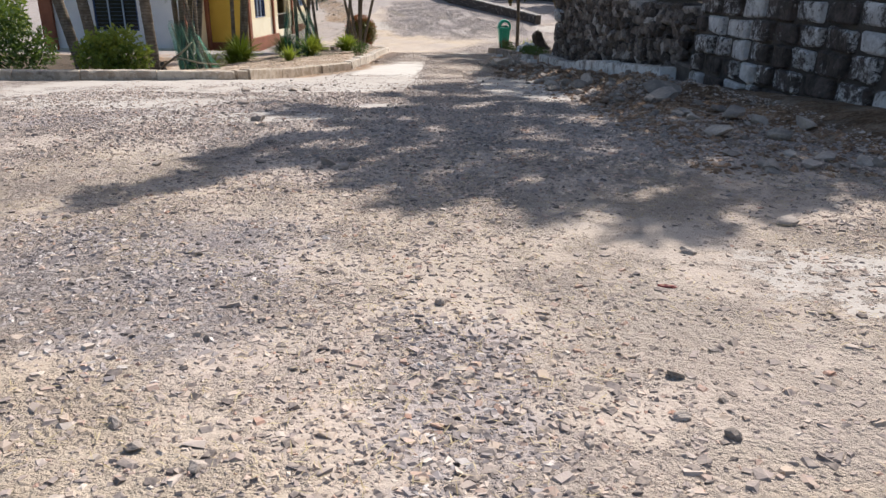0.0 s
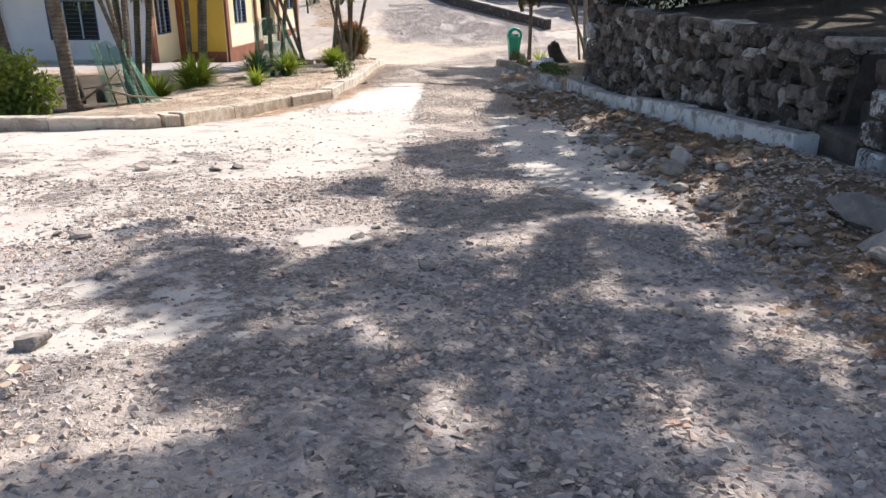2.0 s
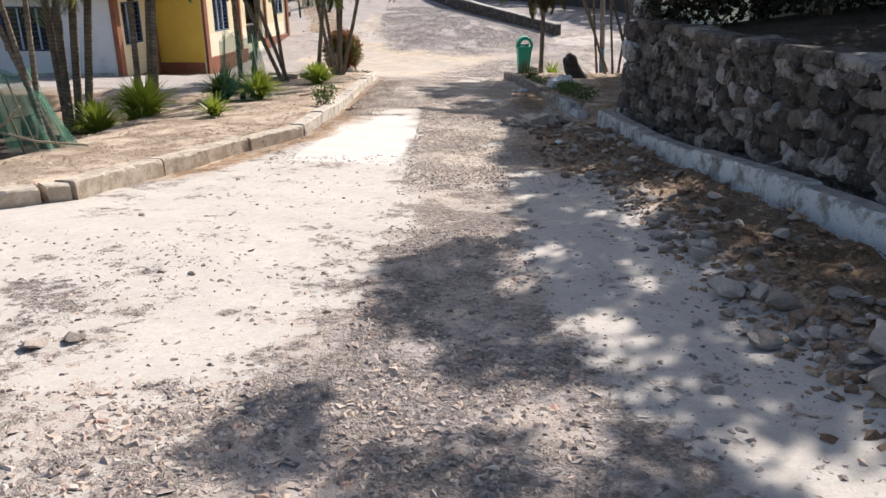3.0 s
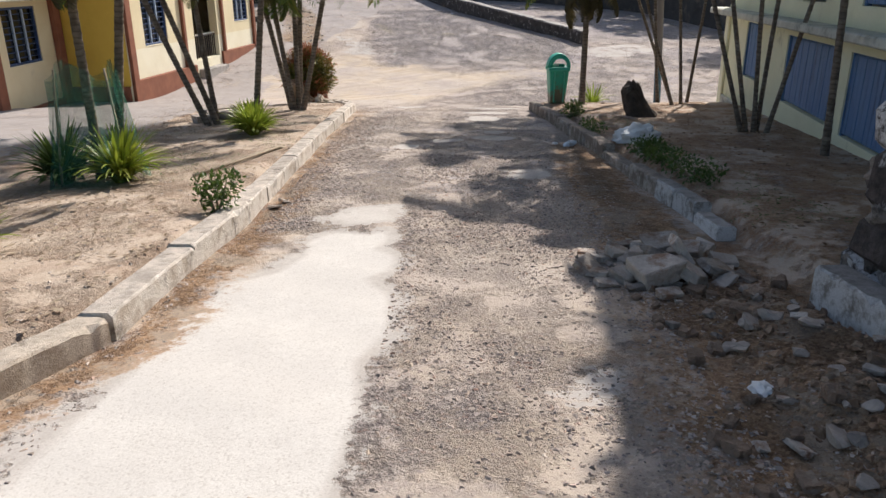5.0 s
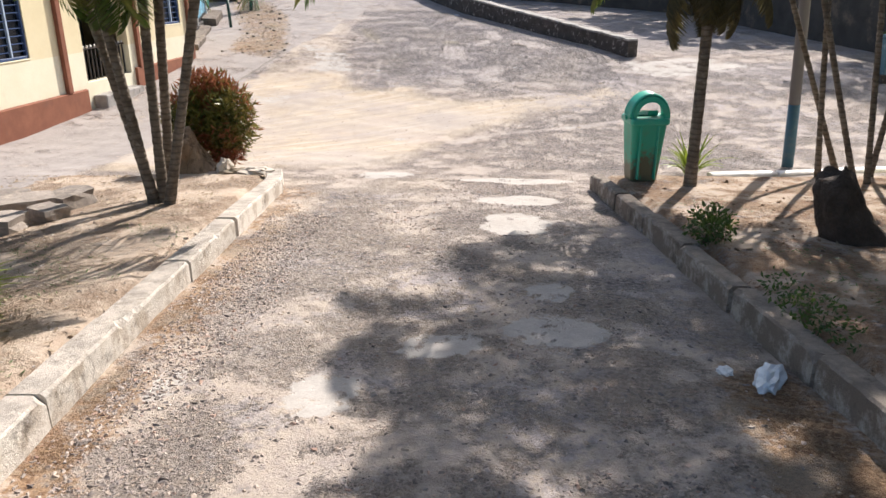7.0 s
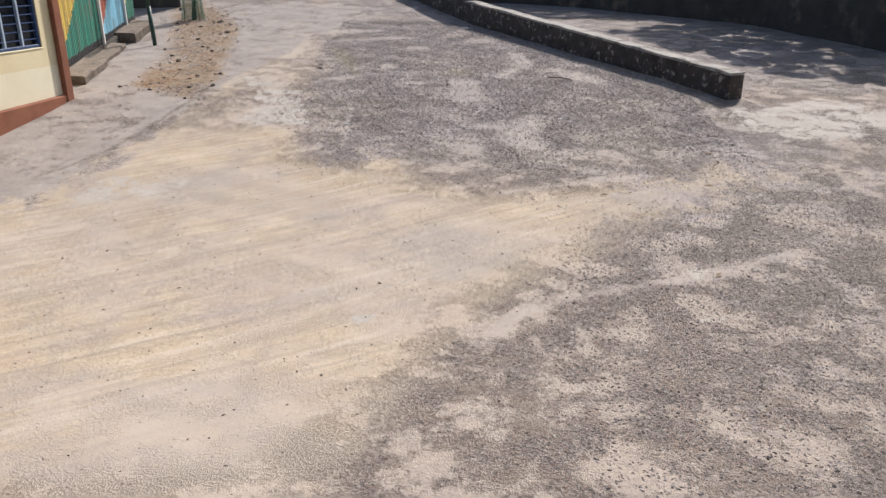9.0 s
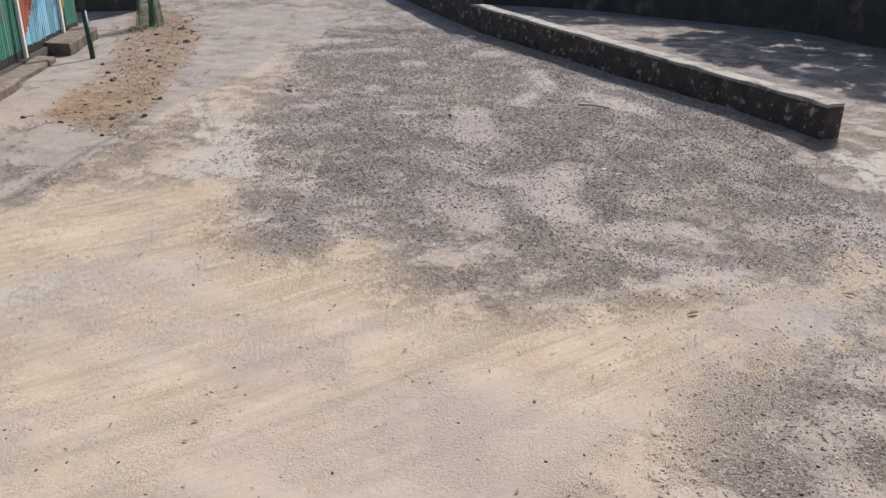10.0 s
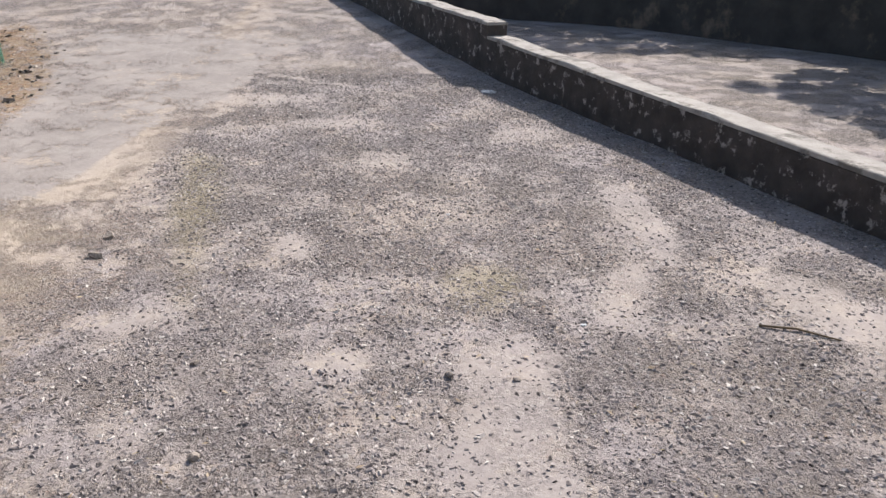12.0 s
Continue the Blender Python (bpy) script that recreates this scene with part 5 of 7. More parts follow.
def clumpy(x, y):
    return np.clip(0.55 + 0.5 * np.sin(2.1 * x + 1.3 * np.sin(1.2 * y)) * np.sin(1.4 * y + 0.9 * np.sin(1.9 * x)), 0.08, 1)


def lane(x, y):
    inside = (x > left_edge(y) + 0.02) & (x < np.where(y > 9, 1.55, 2.7)) | (y < 11) & (x < 1.5 + np.clip(7 - y, 0, 6) * 0.2)
    slab = (x > -1.85) & (x < -0.5) & (y > 14.6) & (y < 19.2) | (np.maximum.reduce([blob(x, y, *p[:4], 0.2) for p in PATCHES]) > 0.4) | (np.hypot((x + 0.62) / 0.25, (y - 7.05) / 0.25) < 1)
    pale = (x < -0.5) & (y > 8.6) | (x > 0.5) & (x < 1.5) & (y > 7.6)
    return inside * (~slab) * clumpy(x, y) * np.where(pale & (y < 14), 0.16, 1) * np.where((x > 0.5) & (y < 2.6), 0.55, 1)


def near_view(x, y):
    return lane(x, y) * (np.abs(x) < 0.35 + 0.66 * y) * np.clip(2.4 - 0.45 * y, 0.3, 1)


scatter_stones("gravel", 95000, (-2.4, 2.4, 0.7, 3.6), 0.0022, 0.011, 20, "fine grey grit on the dusty lane", near_view)
scatter_stones("gravel", 34000, (-2.4, 2.4, 0.7, 4.0), 0.005, 0.02, 21, "loose grey crushed stone on the dusty lane", lane, chunky=True, tall=(0.3, 0.75), sink=0.0)
scatter_stones("gravel", 30000, (-2.2, 0.3, 0.7, 3.0), 0.005, 0.017, 41, "dark grey crushed stone on the dusty lane", lambda x, y: np.maximum(poly(x, y, [(-1.9, 2.75), (-0.6, 2.65), (-0.42, 1.75), (-0.65, 1.5), (-1.2, 1.5)], 0.25), poly(x, y, [(-0.16, 1.8), (0.18, 1.8), (0.2, 0.6), (-0.08, 0.6)], 0.08)) * clumpy(4 * x, 4 * y), M["chip"], 2.0, tall=(0.4, 0.9), sink=0.05)
scatter_stones("gravel", 42000, (-1.2, 1.2, 12.5, 22), 0.006, 0.02, 42, "loose brown-grey crushed stone on the lane", lambda x, y: lane(x, y) * (x > -0.52), power=2.0)
scatter_stones("gravel", 95000, (-4.5, 2.7, 3.2, 11), 0.005, 0.023, 22, "loose grey crushed stone on the dusty lane", lane, power=2.6)
scatter_stones("gravel", 34000, (-2.3, 2.2, 4.0, 8.8), 0.006, 0.024, 19, "loose grey crushed stone on the dusty lane", lane)
scatter_stones("gravel", 52000, (-2.1, 2.0, 11, 29), 0.004, 0.02, 23, "loose grey crushed stone on the dusty lane", lane)
scatter_stones("gravel", 175000, (-3.4, 4.0, 36.0, 48.5), 0.005, 0.02, 24, "loose grey chips on worn asphalt", power=1.6, material=M["chip"], tall=(0.4, 1.0),
               keep=lambda x, y: (0.6 + 0.4 * clumpy(x * 1.3, y * 1.2)) * (1 - 0.7 * dusty_spots(x, y)) * (x < low_wall_x(y) - 0.25) * step(y + 0.5 * np.sin(2.1 * x), 36.0, 38.5) * step(x + 0.12 * (y - 38) + 0.4 * np.sin(1.3 * y), -3.4, -1.6))
scatter_stones("gravel", 36000, (0.2, 4.8, 29.5, 36.5), 0.004, 0.016, 39, "loose grey chips on worn asphalt", power=1.6, material=M["chip"], keep=lambda x, y: (1 - 0.95 * poly(x, y, SAND, 0.5)) * (1 - 0.9 * dusty_spots(x, y)) * step(x, 0.2, 1.0))
scatter_stones("gravel", 26000, (-1.95, -1.0, 18.2, 26.5), 0.006, 0.02, 40, "dark crushed stone along the kerb", power=1.6, material=M["gravel"], keep=lambda x, y: (x > left_edge(y) + 0.12) * (1 - step(x, -1.75, -1.1)) * clumpy(3 * x, 2 * y))
scatter_stones("gravel", 32000, (-4.5, 4.5, 29.5, 38.2), 0.003, 0.011, 25, "scattered dark grit on packed earth", lambda x, y: 0.2 + 0.6 * step(x + 0.4 * np.sin(1.7 * y), 0.4, 2.2))
scatter_stones("gravel", 9000, (1.3, 2.6, 3.6, 17.2), 0.008, 0.04, 26, "brown clods in a heap of earth", lambda x, y: ((x < right_edge(y) - 0.03) | (y < 9)) * 0.8, M["clod"])
scatter_stones("gravel", 5000, (1.1, 1.9, 4.5, 17.2), 0.008, 0.045, 30, "broken stone along the edge of an earth heap", lambda x, y: np.exp(-((x - 1.5) / 0.2) ** 2), M["clod"])
scatter_stones("gravel", 9000, (-6, -2, 12.2, 28.6), 0.004, 0.022, 27, "small stones on a bare earth bed", lambda x, y: (x < left_edge(y) - 0.2) * 0.7, M["stone"])
scatter_stones("gravel", 3500, (1.9, 5, 17, 28), 0.005, 0.03, 28, "small stones on a shaded earth bed", lambda x, y: (x > right_edge(y) + 0.2) * 0.6, M["clod"])
scatter_stones("gravel", 3600, (-2.6, -1.55, 13, 28), 0.004, 0.018, 29, "grit and crumbled concrete at the kerb foot", lambda x, y: (x > left_edge(y) + 0.02) & (x < left_edge(y) + 0.3), M["stone"])

scatter_stones("gravel", 5000, (-8, -4.5, 39.8, 50), 0.006, 0.04, 36, "stones and clods on a weedy verge", lambda x, y: poly(x, y, VERGE, 0.3) * 0.6, M["stone"])
scatter_stones("gravel", 900, (-9, -4.5, 39.7, 51), 0.02, 0.07, 43, "dark stones and clods along a weedy verge", lambda x, y: poly(x, y, VERGE, 0.35) * (1 - 0.75 * poly(x, y, VERGE, 0.9)), M["rubble"], 2.0, chunky=True)
scatter_stones("gravel", 3000, (-5.8, -4.4, 36, 40.4), 0.004, 0.022, 37, "crumbled debris along a crack in concrete", lambda x, y: np.exp(-((x + 5.3 - 0.19 * (y - 36.5) - 0.06 * np.sin(5 * y)) / 0.06) ** 2), M["stone"])
scatter_stones("gravel", 900, (-4.5, 3.5, 30, 38), 0.004, 0.015, 38, "dark pebbles on packed earth", lambda x, y: 1 + 0 * x, M["rubble"], 1.5)


def leaf_scatter(name, n, keep, area, size, seed, material, label, category, thin=1.0):
    r = np.random.default_rng(seed)
    x, y = r.uniform(area[0], area[1], n), r.uniform(area[2], area[3], n)
    ok = keep(x, y)
    x, y = x[ok], y[ok]
    n = len(x)
    a, s_ = r.uniform(0, 2 * np.pi, n), size * r.uniform(0.5, 1.3, n)
    u = np.stack([np.cos(a), np.sin(a), r.uniform(-0.3, 0.3, n)], -1) * s_[:, None]
    w = np.stack([-np.sin(a), np.cos(a), r.uniform(-0.4, 0.4, n)], -1) * (s_ * thin * r.uniform(0.25, 0.5, n))[:, None]
    c = np.stack([x, y, gz(x, y) + 0.3 * s_ + 0.004], -1)
    v = np.stack([c - u, c + w, c + u, c - w], 1).reshape(-1, 3)
    me = fast_mesh(name, v, np.arange(4 * n), np.full(n, 4), material)
    tagged(new(name, me), label, category, kind="stuff")


M["dry_leaf"] = leaf_material("dry_leaf", (0.20, 0.135, 0.085), (0.56, 0.46, 0.33), None, 0.7, (0.38, 0.28, 0.16))
leaf_scatter("dry_straw", 15000, lambda x, y: np.sin(4 * x + 1.5 * np.sin(3 * y)) * np.sin(3.1 * y + x) > -0.25, (-2.2, 2.2, 0.8, 4.2), 0.016, 35, M["straw"], "short dry straw on the dusty lane", "straw", 0.2)
leaf_scatter("leaf_litter", 7000, lambda x, y: poly(x, y, VERGE, 0.3) > 0.5 + 0.5 * np.sin(3 * y) * np.sin(5 * x), (-9, -4.4, 39.7, 51.5), 0.034, 31, M["dry_leaf"], "dry brown leaves on a weedy verge", "leaf litter")
leaf_scatter("leaf_litter", 6500, lambda x, y: (x < left_edge(y) - 0.2) & (np.sin(2.7 * x + 1.3 * np.sin(1.9 * y)) * np.sin(2.2 * y - x) > -0.3), (-5.6, -2, 13, 28.6), 0.03, 32, M["dry_leaf"], "dry brown leaves on a bare earth bed", "leaf litter")
leaf_scatter("leaf_litter", 350, lambda x, y: x < low_wall_x(y) - 0.1, (-3, 4, 33, 50), 0.022, 33, M["dry_leaf"], "few dry leaves on worn asphalt", "leaf litter")
leaf_scatter("grass", 5200, lambda x, y: (x < left_edge(y) - 0.25) & (np.sin(2.3 * x + 1.1 * np.sin(2 * y)) * np.sin(1.9 * y + x) > 0.05), (-4.9, -2.1, 19.6, 25.5), 0.022, 61, M["weed"], "thin low grass on a bare earth bed", "grass", 0.45)
leaf_scatter("grass", 5200, lambda x, y: (x > right_edge(y) + 0.2) & (x < right_edge(y) + 1.1) & (np.sin(2.9 * x + 1.1 * np.sin(2 * y)) * np.sin(2.3 * y + x) > -0.1), (1.9, 3.6, 17.6, 26.5), 0.024, 62, M["weed"], "thin low grass behind the kerb", "grass", 0.45)
leaf_scatter("grass", 9000, lambda x, y: (poly(x, y, VERGE, 0.3) > 0.5) & (np.sin(2.1 * x + 1.1 * np.sin(2 * y)) * np.sin(1.7 * y + x) > -0.2), (-9, -4.4, 39.7, 51.5), 0.03, 64, M["straw"], "dry yellow-green grass on a weedy verge", "grass", 0.4)
leaf_scatter("grass", 1500, lambda x, y: np.sin(3.9 * x + 1.1 * np.sin(2 * y)) * np.sin(3.3 * y + x) > 0.3, (-2.2, 1.2, 36.5, 44), 0.016, 63, M["straw"], "wisps of dry grass on worn asphalt", "grass", 0.4)
leaf_scatter("leaf_litter", 500, lambda x, y: x > right_edge(y) + 0.2, (1.9, 5, 17, 28), 0.03, 34, M["dry_leaf"], "dry leaves on a shaded earth bed", "leaf litter")


STONES = [lump_mesh("stone", 80 + k, M["stone"], 0.2, 2, 0.75) for k in range(9)]
CHUNKS = []
for k in range(8):
    bm = box((-1, -0.75 + 0.05 * k, -0.42), (1, 0.75, 0.42 - 0.02 * k), 0.06, 0.24, seed=400 + k)
    bmesh.ops.subdivide_edges(bm, edges=[e for e in bm.edges if e.calc_length() > 0.3], cuts=2, use_grid_fill=True)
    for v in bm.verts:
        v.co += v.co.normalized() * (0.11 * noise.noise(v.co * 2.1 + Vector((k, 0, 0))) + 0.05 * noise.noise(v.co * 5.3))
    me = bpy.data.meshes.new("rubble_chunk")
    bm.to_mesh(me)
    bm.free()
    me.materials.append(M["chunk"])
    CHUNKS.append(me)

EARTHY = []
for k in range(6):
    me = boxy_mesh("rubble_chunk", 500 + k, M["rock"], 0.6)
    EARTHY.append(me)


def loose(name, shapes, x, y, size, r, label, category, group, lift=0.3, stretch=0.35):
    ob = new(name, r.choice(shapes))
    m = Matrix.Diagonal((size * r.uniform(1, 1 + stretch), size, size * r.uniform(0.7, 1.0), 1))
    ob.matrix_world = pose(x, y, gh(x, y) + size * lift, r.uniform(-15, 15), r.uniform(-15, 15), r.uniform(0, 360)) @ m
    return tagged(ob, label, category, group)


r = random.Random(77)
for x, y, sz in ((0.51, 1.44, 0.021), (0.65, 1.59, 0.013), (0.44, 1.54, 0.012), (0.05, 1.44, 0.02), (-0.57, 1.15, 0.021), (0.27, 1.16, 0.012), (0.55, 1.19, 0.02), (-0.01, 1.86, 0.022), (-0.47, 1.73, 0.014), (-0.43, 1.08, 0.02),
                 (-0.64, 1.23, 0.02), (0.58, 1.33, 0.013), (-0.34, 1.47, 0.012), (0.47, 1.26, 0.018), (-2.41, 8.96, 0.07), (-1.89, 6.92, 0.06), (1.32, 2.71, 0.04), (-1.68, 9.01, 0.05), (-1.83, 8.95, 0.06), (-0.63, 3.86, 0.045),
                 (-0.54, 3.76, 0.05), (-0.5, 3.95, 0.04), (-1.42, 5.6, 0.06), (-0.15, 6.47, 0.05), (-0.29, 7.34, 0.03), (0.93, 8.56, 0.04), (-0.52, 7.0, 0.035), (-3.07, 42.58, 0.05), (-3.03, 42.25, 0.055), (-0.37, 40.85, 0.03), (0.49, 41.46, 0.028), (0.02, 40.82, 0.025), (-1.84, 40.9, 0.03), (-1.59, 40.14, 0.035)):
    loose("stone", STONES, x, y, sz, r, "loose grey-brown stone on the gravel lane", "stone", "loose stones on the lane")
for _ in range(60):
    x, y = r.uniform(-2.4, 1.6), r.uniform(2, 13)
    loose("stone", STONES, x, y, r.uniform(0.016, 0.032), r, "small loose stone on the gravel lane", "stone", "loose stones on the lane")
for x, y, sz in ((1.84, 6.4, 0.13), (2.04, 5.27, 0.09), (1.92, 3.79, 0.05), (1.63, 8.68, 0.11), (1.29, 8.99, 0.09), (1.42, 10.3, 0.08), (2.0, 6.9, 0.16), (1.75, 4.7, 0.09), (2.1, 4.6, 0.08), (2.4, 3.6, 0.1), (1.35, 9.6, 0.1), (1.5, 9.3, 0.1), (2.45, 5.0, 0.08)):
    loose("stone", STONES, x, y, sz, r, "large pale stone in a heap of earth by a wall", "stone", "stones along the wall foot", 0.5)
for _ in range(120):
    y = r.uniform(3.4, 16.8)
    x = r.uniform(1.3, min(2.3, float(right_edge(max(y, 9))) - 0.12)) + max(0, 6.5 - y) * 0.12
    loose("stone", STONES, x, y, r.uniform(0.03, 0.07), r, "broken stone in a heap of earth by a wall", "stone", "stones along the wall foot", 0.35)
for x, y, sz in ((1.39, 10.16, 0.1), (1.28, 8.99, 0.085), (1.49, 9.49, 0.08), (1.27, 10.41, 0.06), (1.53, 8.41, 0.13), (1.37, 9.79, 0.06), (1.42, 9.62, 0.06), (1.44, 8.0, 0.07), (1.35, 7.67, 0.06), (1.45, 7.66, 0.06), (1.1, 9.25, 0.04), (1.27, 9.35, 0.05), (1.42, 8.77, 0.05), (1.14, 10.43, 0.05)):
    loose("stone", STONES, x, y, sz * 0.85, r, "grey-brown stone at the edge of an earth heap", "stone", "stones along the wall foot", 0.4)
for _ in range(115):
    y = r.uniform(6.4, 13.2)
    x = 1.36 + abs(r.gauss(0, 0.26)) + 0.03 * math.sin(4 * y)
    chunk = r.random() < 0.4
    loose("stone", EARTHY if chunk else STONES, min(x, 2.1), y, r.uniform(0.015, 0.03) if chunk else r.uniform(0.025, 0.055), r, "broken stone in a heap of earth by a wall", "stone", "stones along the wall foot", 0.35)
for x, y, sz in ((-1.78, 19.0, 0.05), (-1.74, 19.25, 0.05)):
    loose("brick_bat", CHUNKS, x, y, sz, r, "broken red brick beside the kerb", "brick", "", 0.5)
# the heap of broken concrete
for x, y, sz, tall, turn, tip, lean in ((1.24, 16.86, 0.17, 1.25, 15, 12, -8), (0.85, 17.15, 0.15, 0.5, 55, 30, 6), (1.1, 17.3, 0.09, 1.0, 20, 5, 12), (1.2, 17.2, 0.10, 1.0, 70, -10, 8), (1.43, 17.42, 0.15, 0.6, 0, 20, -12), (1.5, 17.14, 0.16, 0.7, 80, 48, 10),
                                        (1.68, 17.02, 0.13, 0.7, 20, 10, 16), (1.46, 16.86, 0.14, 0.9, 130, 14, -20), (1.06, 16.92, 0.11, 1.0, 40, 18, 0), (0.9, 16.83, 0.09, 0.6, 10, 0, 8), (0.9, 17.0, 0.08, 0.8, 60, 10, 0), (1.38, 17.68, 0.14, 0.6, 30, -14, 6),
                                        (1.63, 17.78, 0.13, 0.6, 110, 16, 4), (1.3, 17.12, 0.13, 0.7, 100, 22, 14), (1.75, 17.5, 0.12, 0.7, 50, 8, -18), (1.84, 17.25, 0.10, 0.8, 5, 12, 8), (1.58, 17.32, 0.13, 0.6, 150, -24, 10)):
    ob = new("rubble_chunk", r.choice(CHUNKS))
    sz *= 0.86
    up = 0.14 * max(0, 1 - math.hypot((x - 1.42) / 0.5, (y - 17.25) / 0.5))
    ob.matrix_world = pose(x, y, gh(x, y) + up + sz * 0.42 * tall, tip, lean, turn) @ Matrix.Diagonal((sz, sz, sz * tall, 1))
    tagged(ob, "large broken slab of pale concrete in a heap", "rubble", "heap of broken concrete")
for k in range(44):
    a, d = r.uniform(0, 6.3), r.random() ** 0.6
    x, y = 1.36 + 0.56 * d * math.cos(a), 17.2 + 0.6 * d * math.sin(a)
    ob = loose("rubble_chunk", CHUNKS, x, y, r.uniform(0.03, 0.075), r, "broken lump of pale concrete in a heap", "rubble", "heap of broken concrete", 0.4, 0.6)
    ob.location.z += 0.14 * max(0, 0.7 - d)
for _ in range(75):
    x, y = r.uniform(1.0, 2.1), r.uniform(13.2, 17.0)
    loose("rubble_chunk", EARTHY if r.random() < 0.7 else CHUNKS, x, y, r.uniform(0.018, 0.045), r, "small broken concrete lump on red earth", "rubble", "heap of broken concrete", 0.35, 0.5)


# ---- plants ----
def leaf_cloud(name, centres, n, size, seed, material, parent, aspect=0.45, label="", up=0.0):
    """Leaves as folded blades in several clumps: centres are (x, y, z, rx, ry, rz)."""
    r = np.random.default_rng(seed)
    cs = np.array(centres, float)
    w = cs[:, 3] * cs[:, 4] * cs[:, 5]
    k = r.choice(len(cs), n, p=w / w.sum())
    d = r.normal(size=(n, 3))
    d /= np.linalg.norm(d, axis=1, keepdims=True)
    c = cs[k, :3] + d * cs[k, 3:] * (r.random((n, 1)) ** 0.45)
    u = r.normal(size=(n, 3)) + d * 0.6 + np.array([0, 0, up])
    u /= np.linalg.norm(u, axis=1, keepdims=True)
    v = np.cross(u, r.normal(size=(n, 3)))
    v /= np.linalg.norm(v, axis=1, keepdims=True)
    nrm = np.cross(u, v)
    s_ = size * r.uniform(0.6, 1.35, (n, 1))
    p = np.stack([c, c + u * s_ * 0.5 + v * s_ * aspect * 0.5 + nrm * s_ * 0.12, c + u * s_, c + u * s_ * 0.5 - v * s_ * aspect * 0.5 + nrm * s_ * 0.12], 1)
    idx = (np.array([0, 1, 2, 0, 2, 3])[None] + 4 * np.arange(n)[:, None]).ravel()
    me = fast_mesh(name, p.reshape(-1, 3), idx, np.full(2 * n, 3), material)
    ob = new(name, me)
    ob.parent = parent
    return tagged(ob, label)


def strap_plant(x, y, n, length, seed, label, material=None, width=0.02):
    """A tuft of long arching leaves."""
    r = random.Random(seed)
    root = empty("strap_leaf_plant", on_ground(x, y), label, "plant")
    for k in range(4):
        verts, faces = [], []
        for _ in range(int(n * 1.2)):
            a, tilt, ln = r.uniform(0, 6.3), r.uniform(0.15, 1.15), length * r.uniform(0.45, 1.05)
            px, py, pz, el = 0.07 * math.cos(a) * r.random(), 0.07 * math.sin(a) * r.random(), -0.02, math.pi / 2 - tilt * 0.5
            side = Vector((-math.sin(a), math.cos(a), 0))
            i0, seg = len(verts), 6
            for j in range(seg + 1):
                f = j / seg
                w = width * (0.5 + 1.2 * f) * (1 - f) ** 0.6 * 0.9 + 0.002
                p = Vector((px, py, pz))
                verts += [p - side * w, p + Vector((0, 0, -w * 0.4)), p + side * w]
                px += math.cos(a) * math.cos(el) * ln / seg
                py += math.sin(a) * math.cos(el) * ln / seg
                pz += math.sin(el) * ln / seg
                el -= tilt * 1.5 / seg
            for j in range(seg):
                b = i0 + 3 * j
                faces += [(b, b + 1, b + 4, b + 3), (b + 1, b + 2, b + 5, b + 4)]
        raw("leaves", verts, faces, material or M["lily"], root)
    return root


def frond_mesh(seed, length, droop, dry=False):
    """A feather leaf along +x with drooping leaflets."""
    r = random.Random(seed)
    verts, faces = [], []
    p, el = Vector((0, 0, 0)), 0.75
    pts = []
    seg = 26
    for j in range(seg + 1):
        pts.append(p.copy())
        p = p + Vector((math.cos(el), 0, math.sin(el))) * length / seg
        el -= droop / seg
    for j in range(seg):
        a, b = pts[j], pts[j + 1]
        w = 0.014 * (1 - j / seg) + 0.003
        i = len(verts)
        verts += [a + Vector((0, -w, 0)), a + Vector((0, 0, -w)), a + Vector((0, w, 0)), b + Vector((0, -w, 0)), b + Vector((0, 0, -w)), b + Vector((0, w, 0))]
        faces += [(i, i + 1, i + 4, i + 3), (i + 1, i + 2, i + 5, i + 4), (i + 2, i, i + 3, i + 5)]
        if j < 3:
            continue
        f = j / seg
        ln = length * 0.30 * math.sin(math.pi * min(1, 0.15 + 0.8 * f)) + 0.06
        for sgn in (-1, 1):
            for q in (0.0, 0.5):
                o = a.lerp(b, q)
                d = (b - a).normalized() * r.uniform(0.45, 0.75) + Vector((0, sgn, 0)) * 0.8 + Vector((0, 0, -r.uniform(0.2, 0.6)))
                d.normalize()
                d2 = (d + Vector((0, 0, -0.8))).normalized()
                m1, e = o + d * ln * 0.5, o + d * ln * 0.5 + d2 * ln * 0.5
                wd = Vector((1, 0, 0.2)) * 0.014
                i = len(verts)
                verts += [o - wd * 0.6, o + wd * 0.6, m1 + wd, m1 - wd, e]
                faces += [(i, i + 1, i + 2, i + 3), (i + 3, i + 2, i + 4)]
    me = bpy.data.meshes.new("frond")
    me.from_pydata([tuple(v) for v in verts], [], faces)
    me.materials.append(M["dry_frond"] if dry else M["frond"])
    return me


FRONDS = [frond_mesh(k, 1.5 + 0.12 * k, 1.9 + 0.25 * k) for k in range(4)]
DRY = [frond_mesh(10 + k, 0.85 + 0.2 * k, 1.7, True) for k in range(2)]


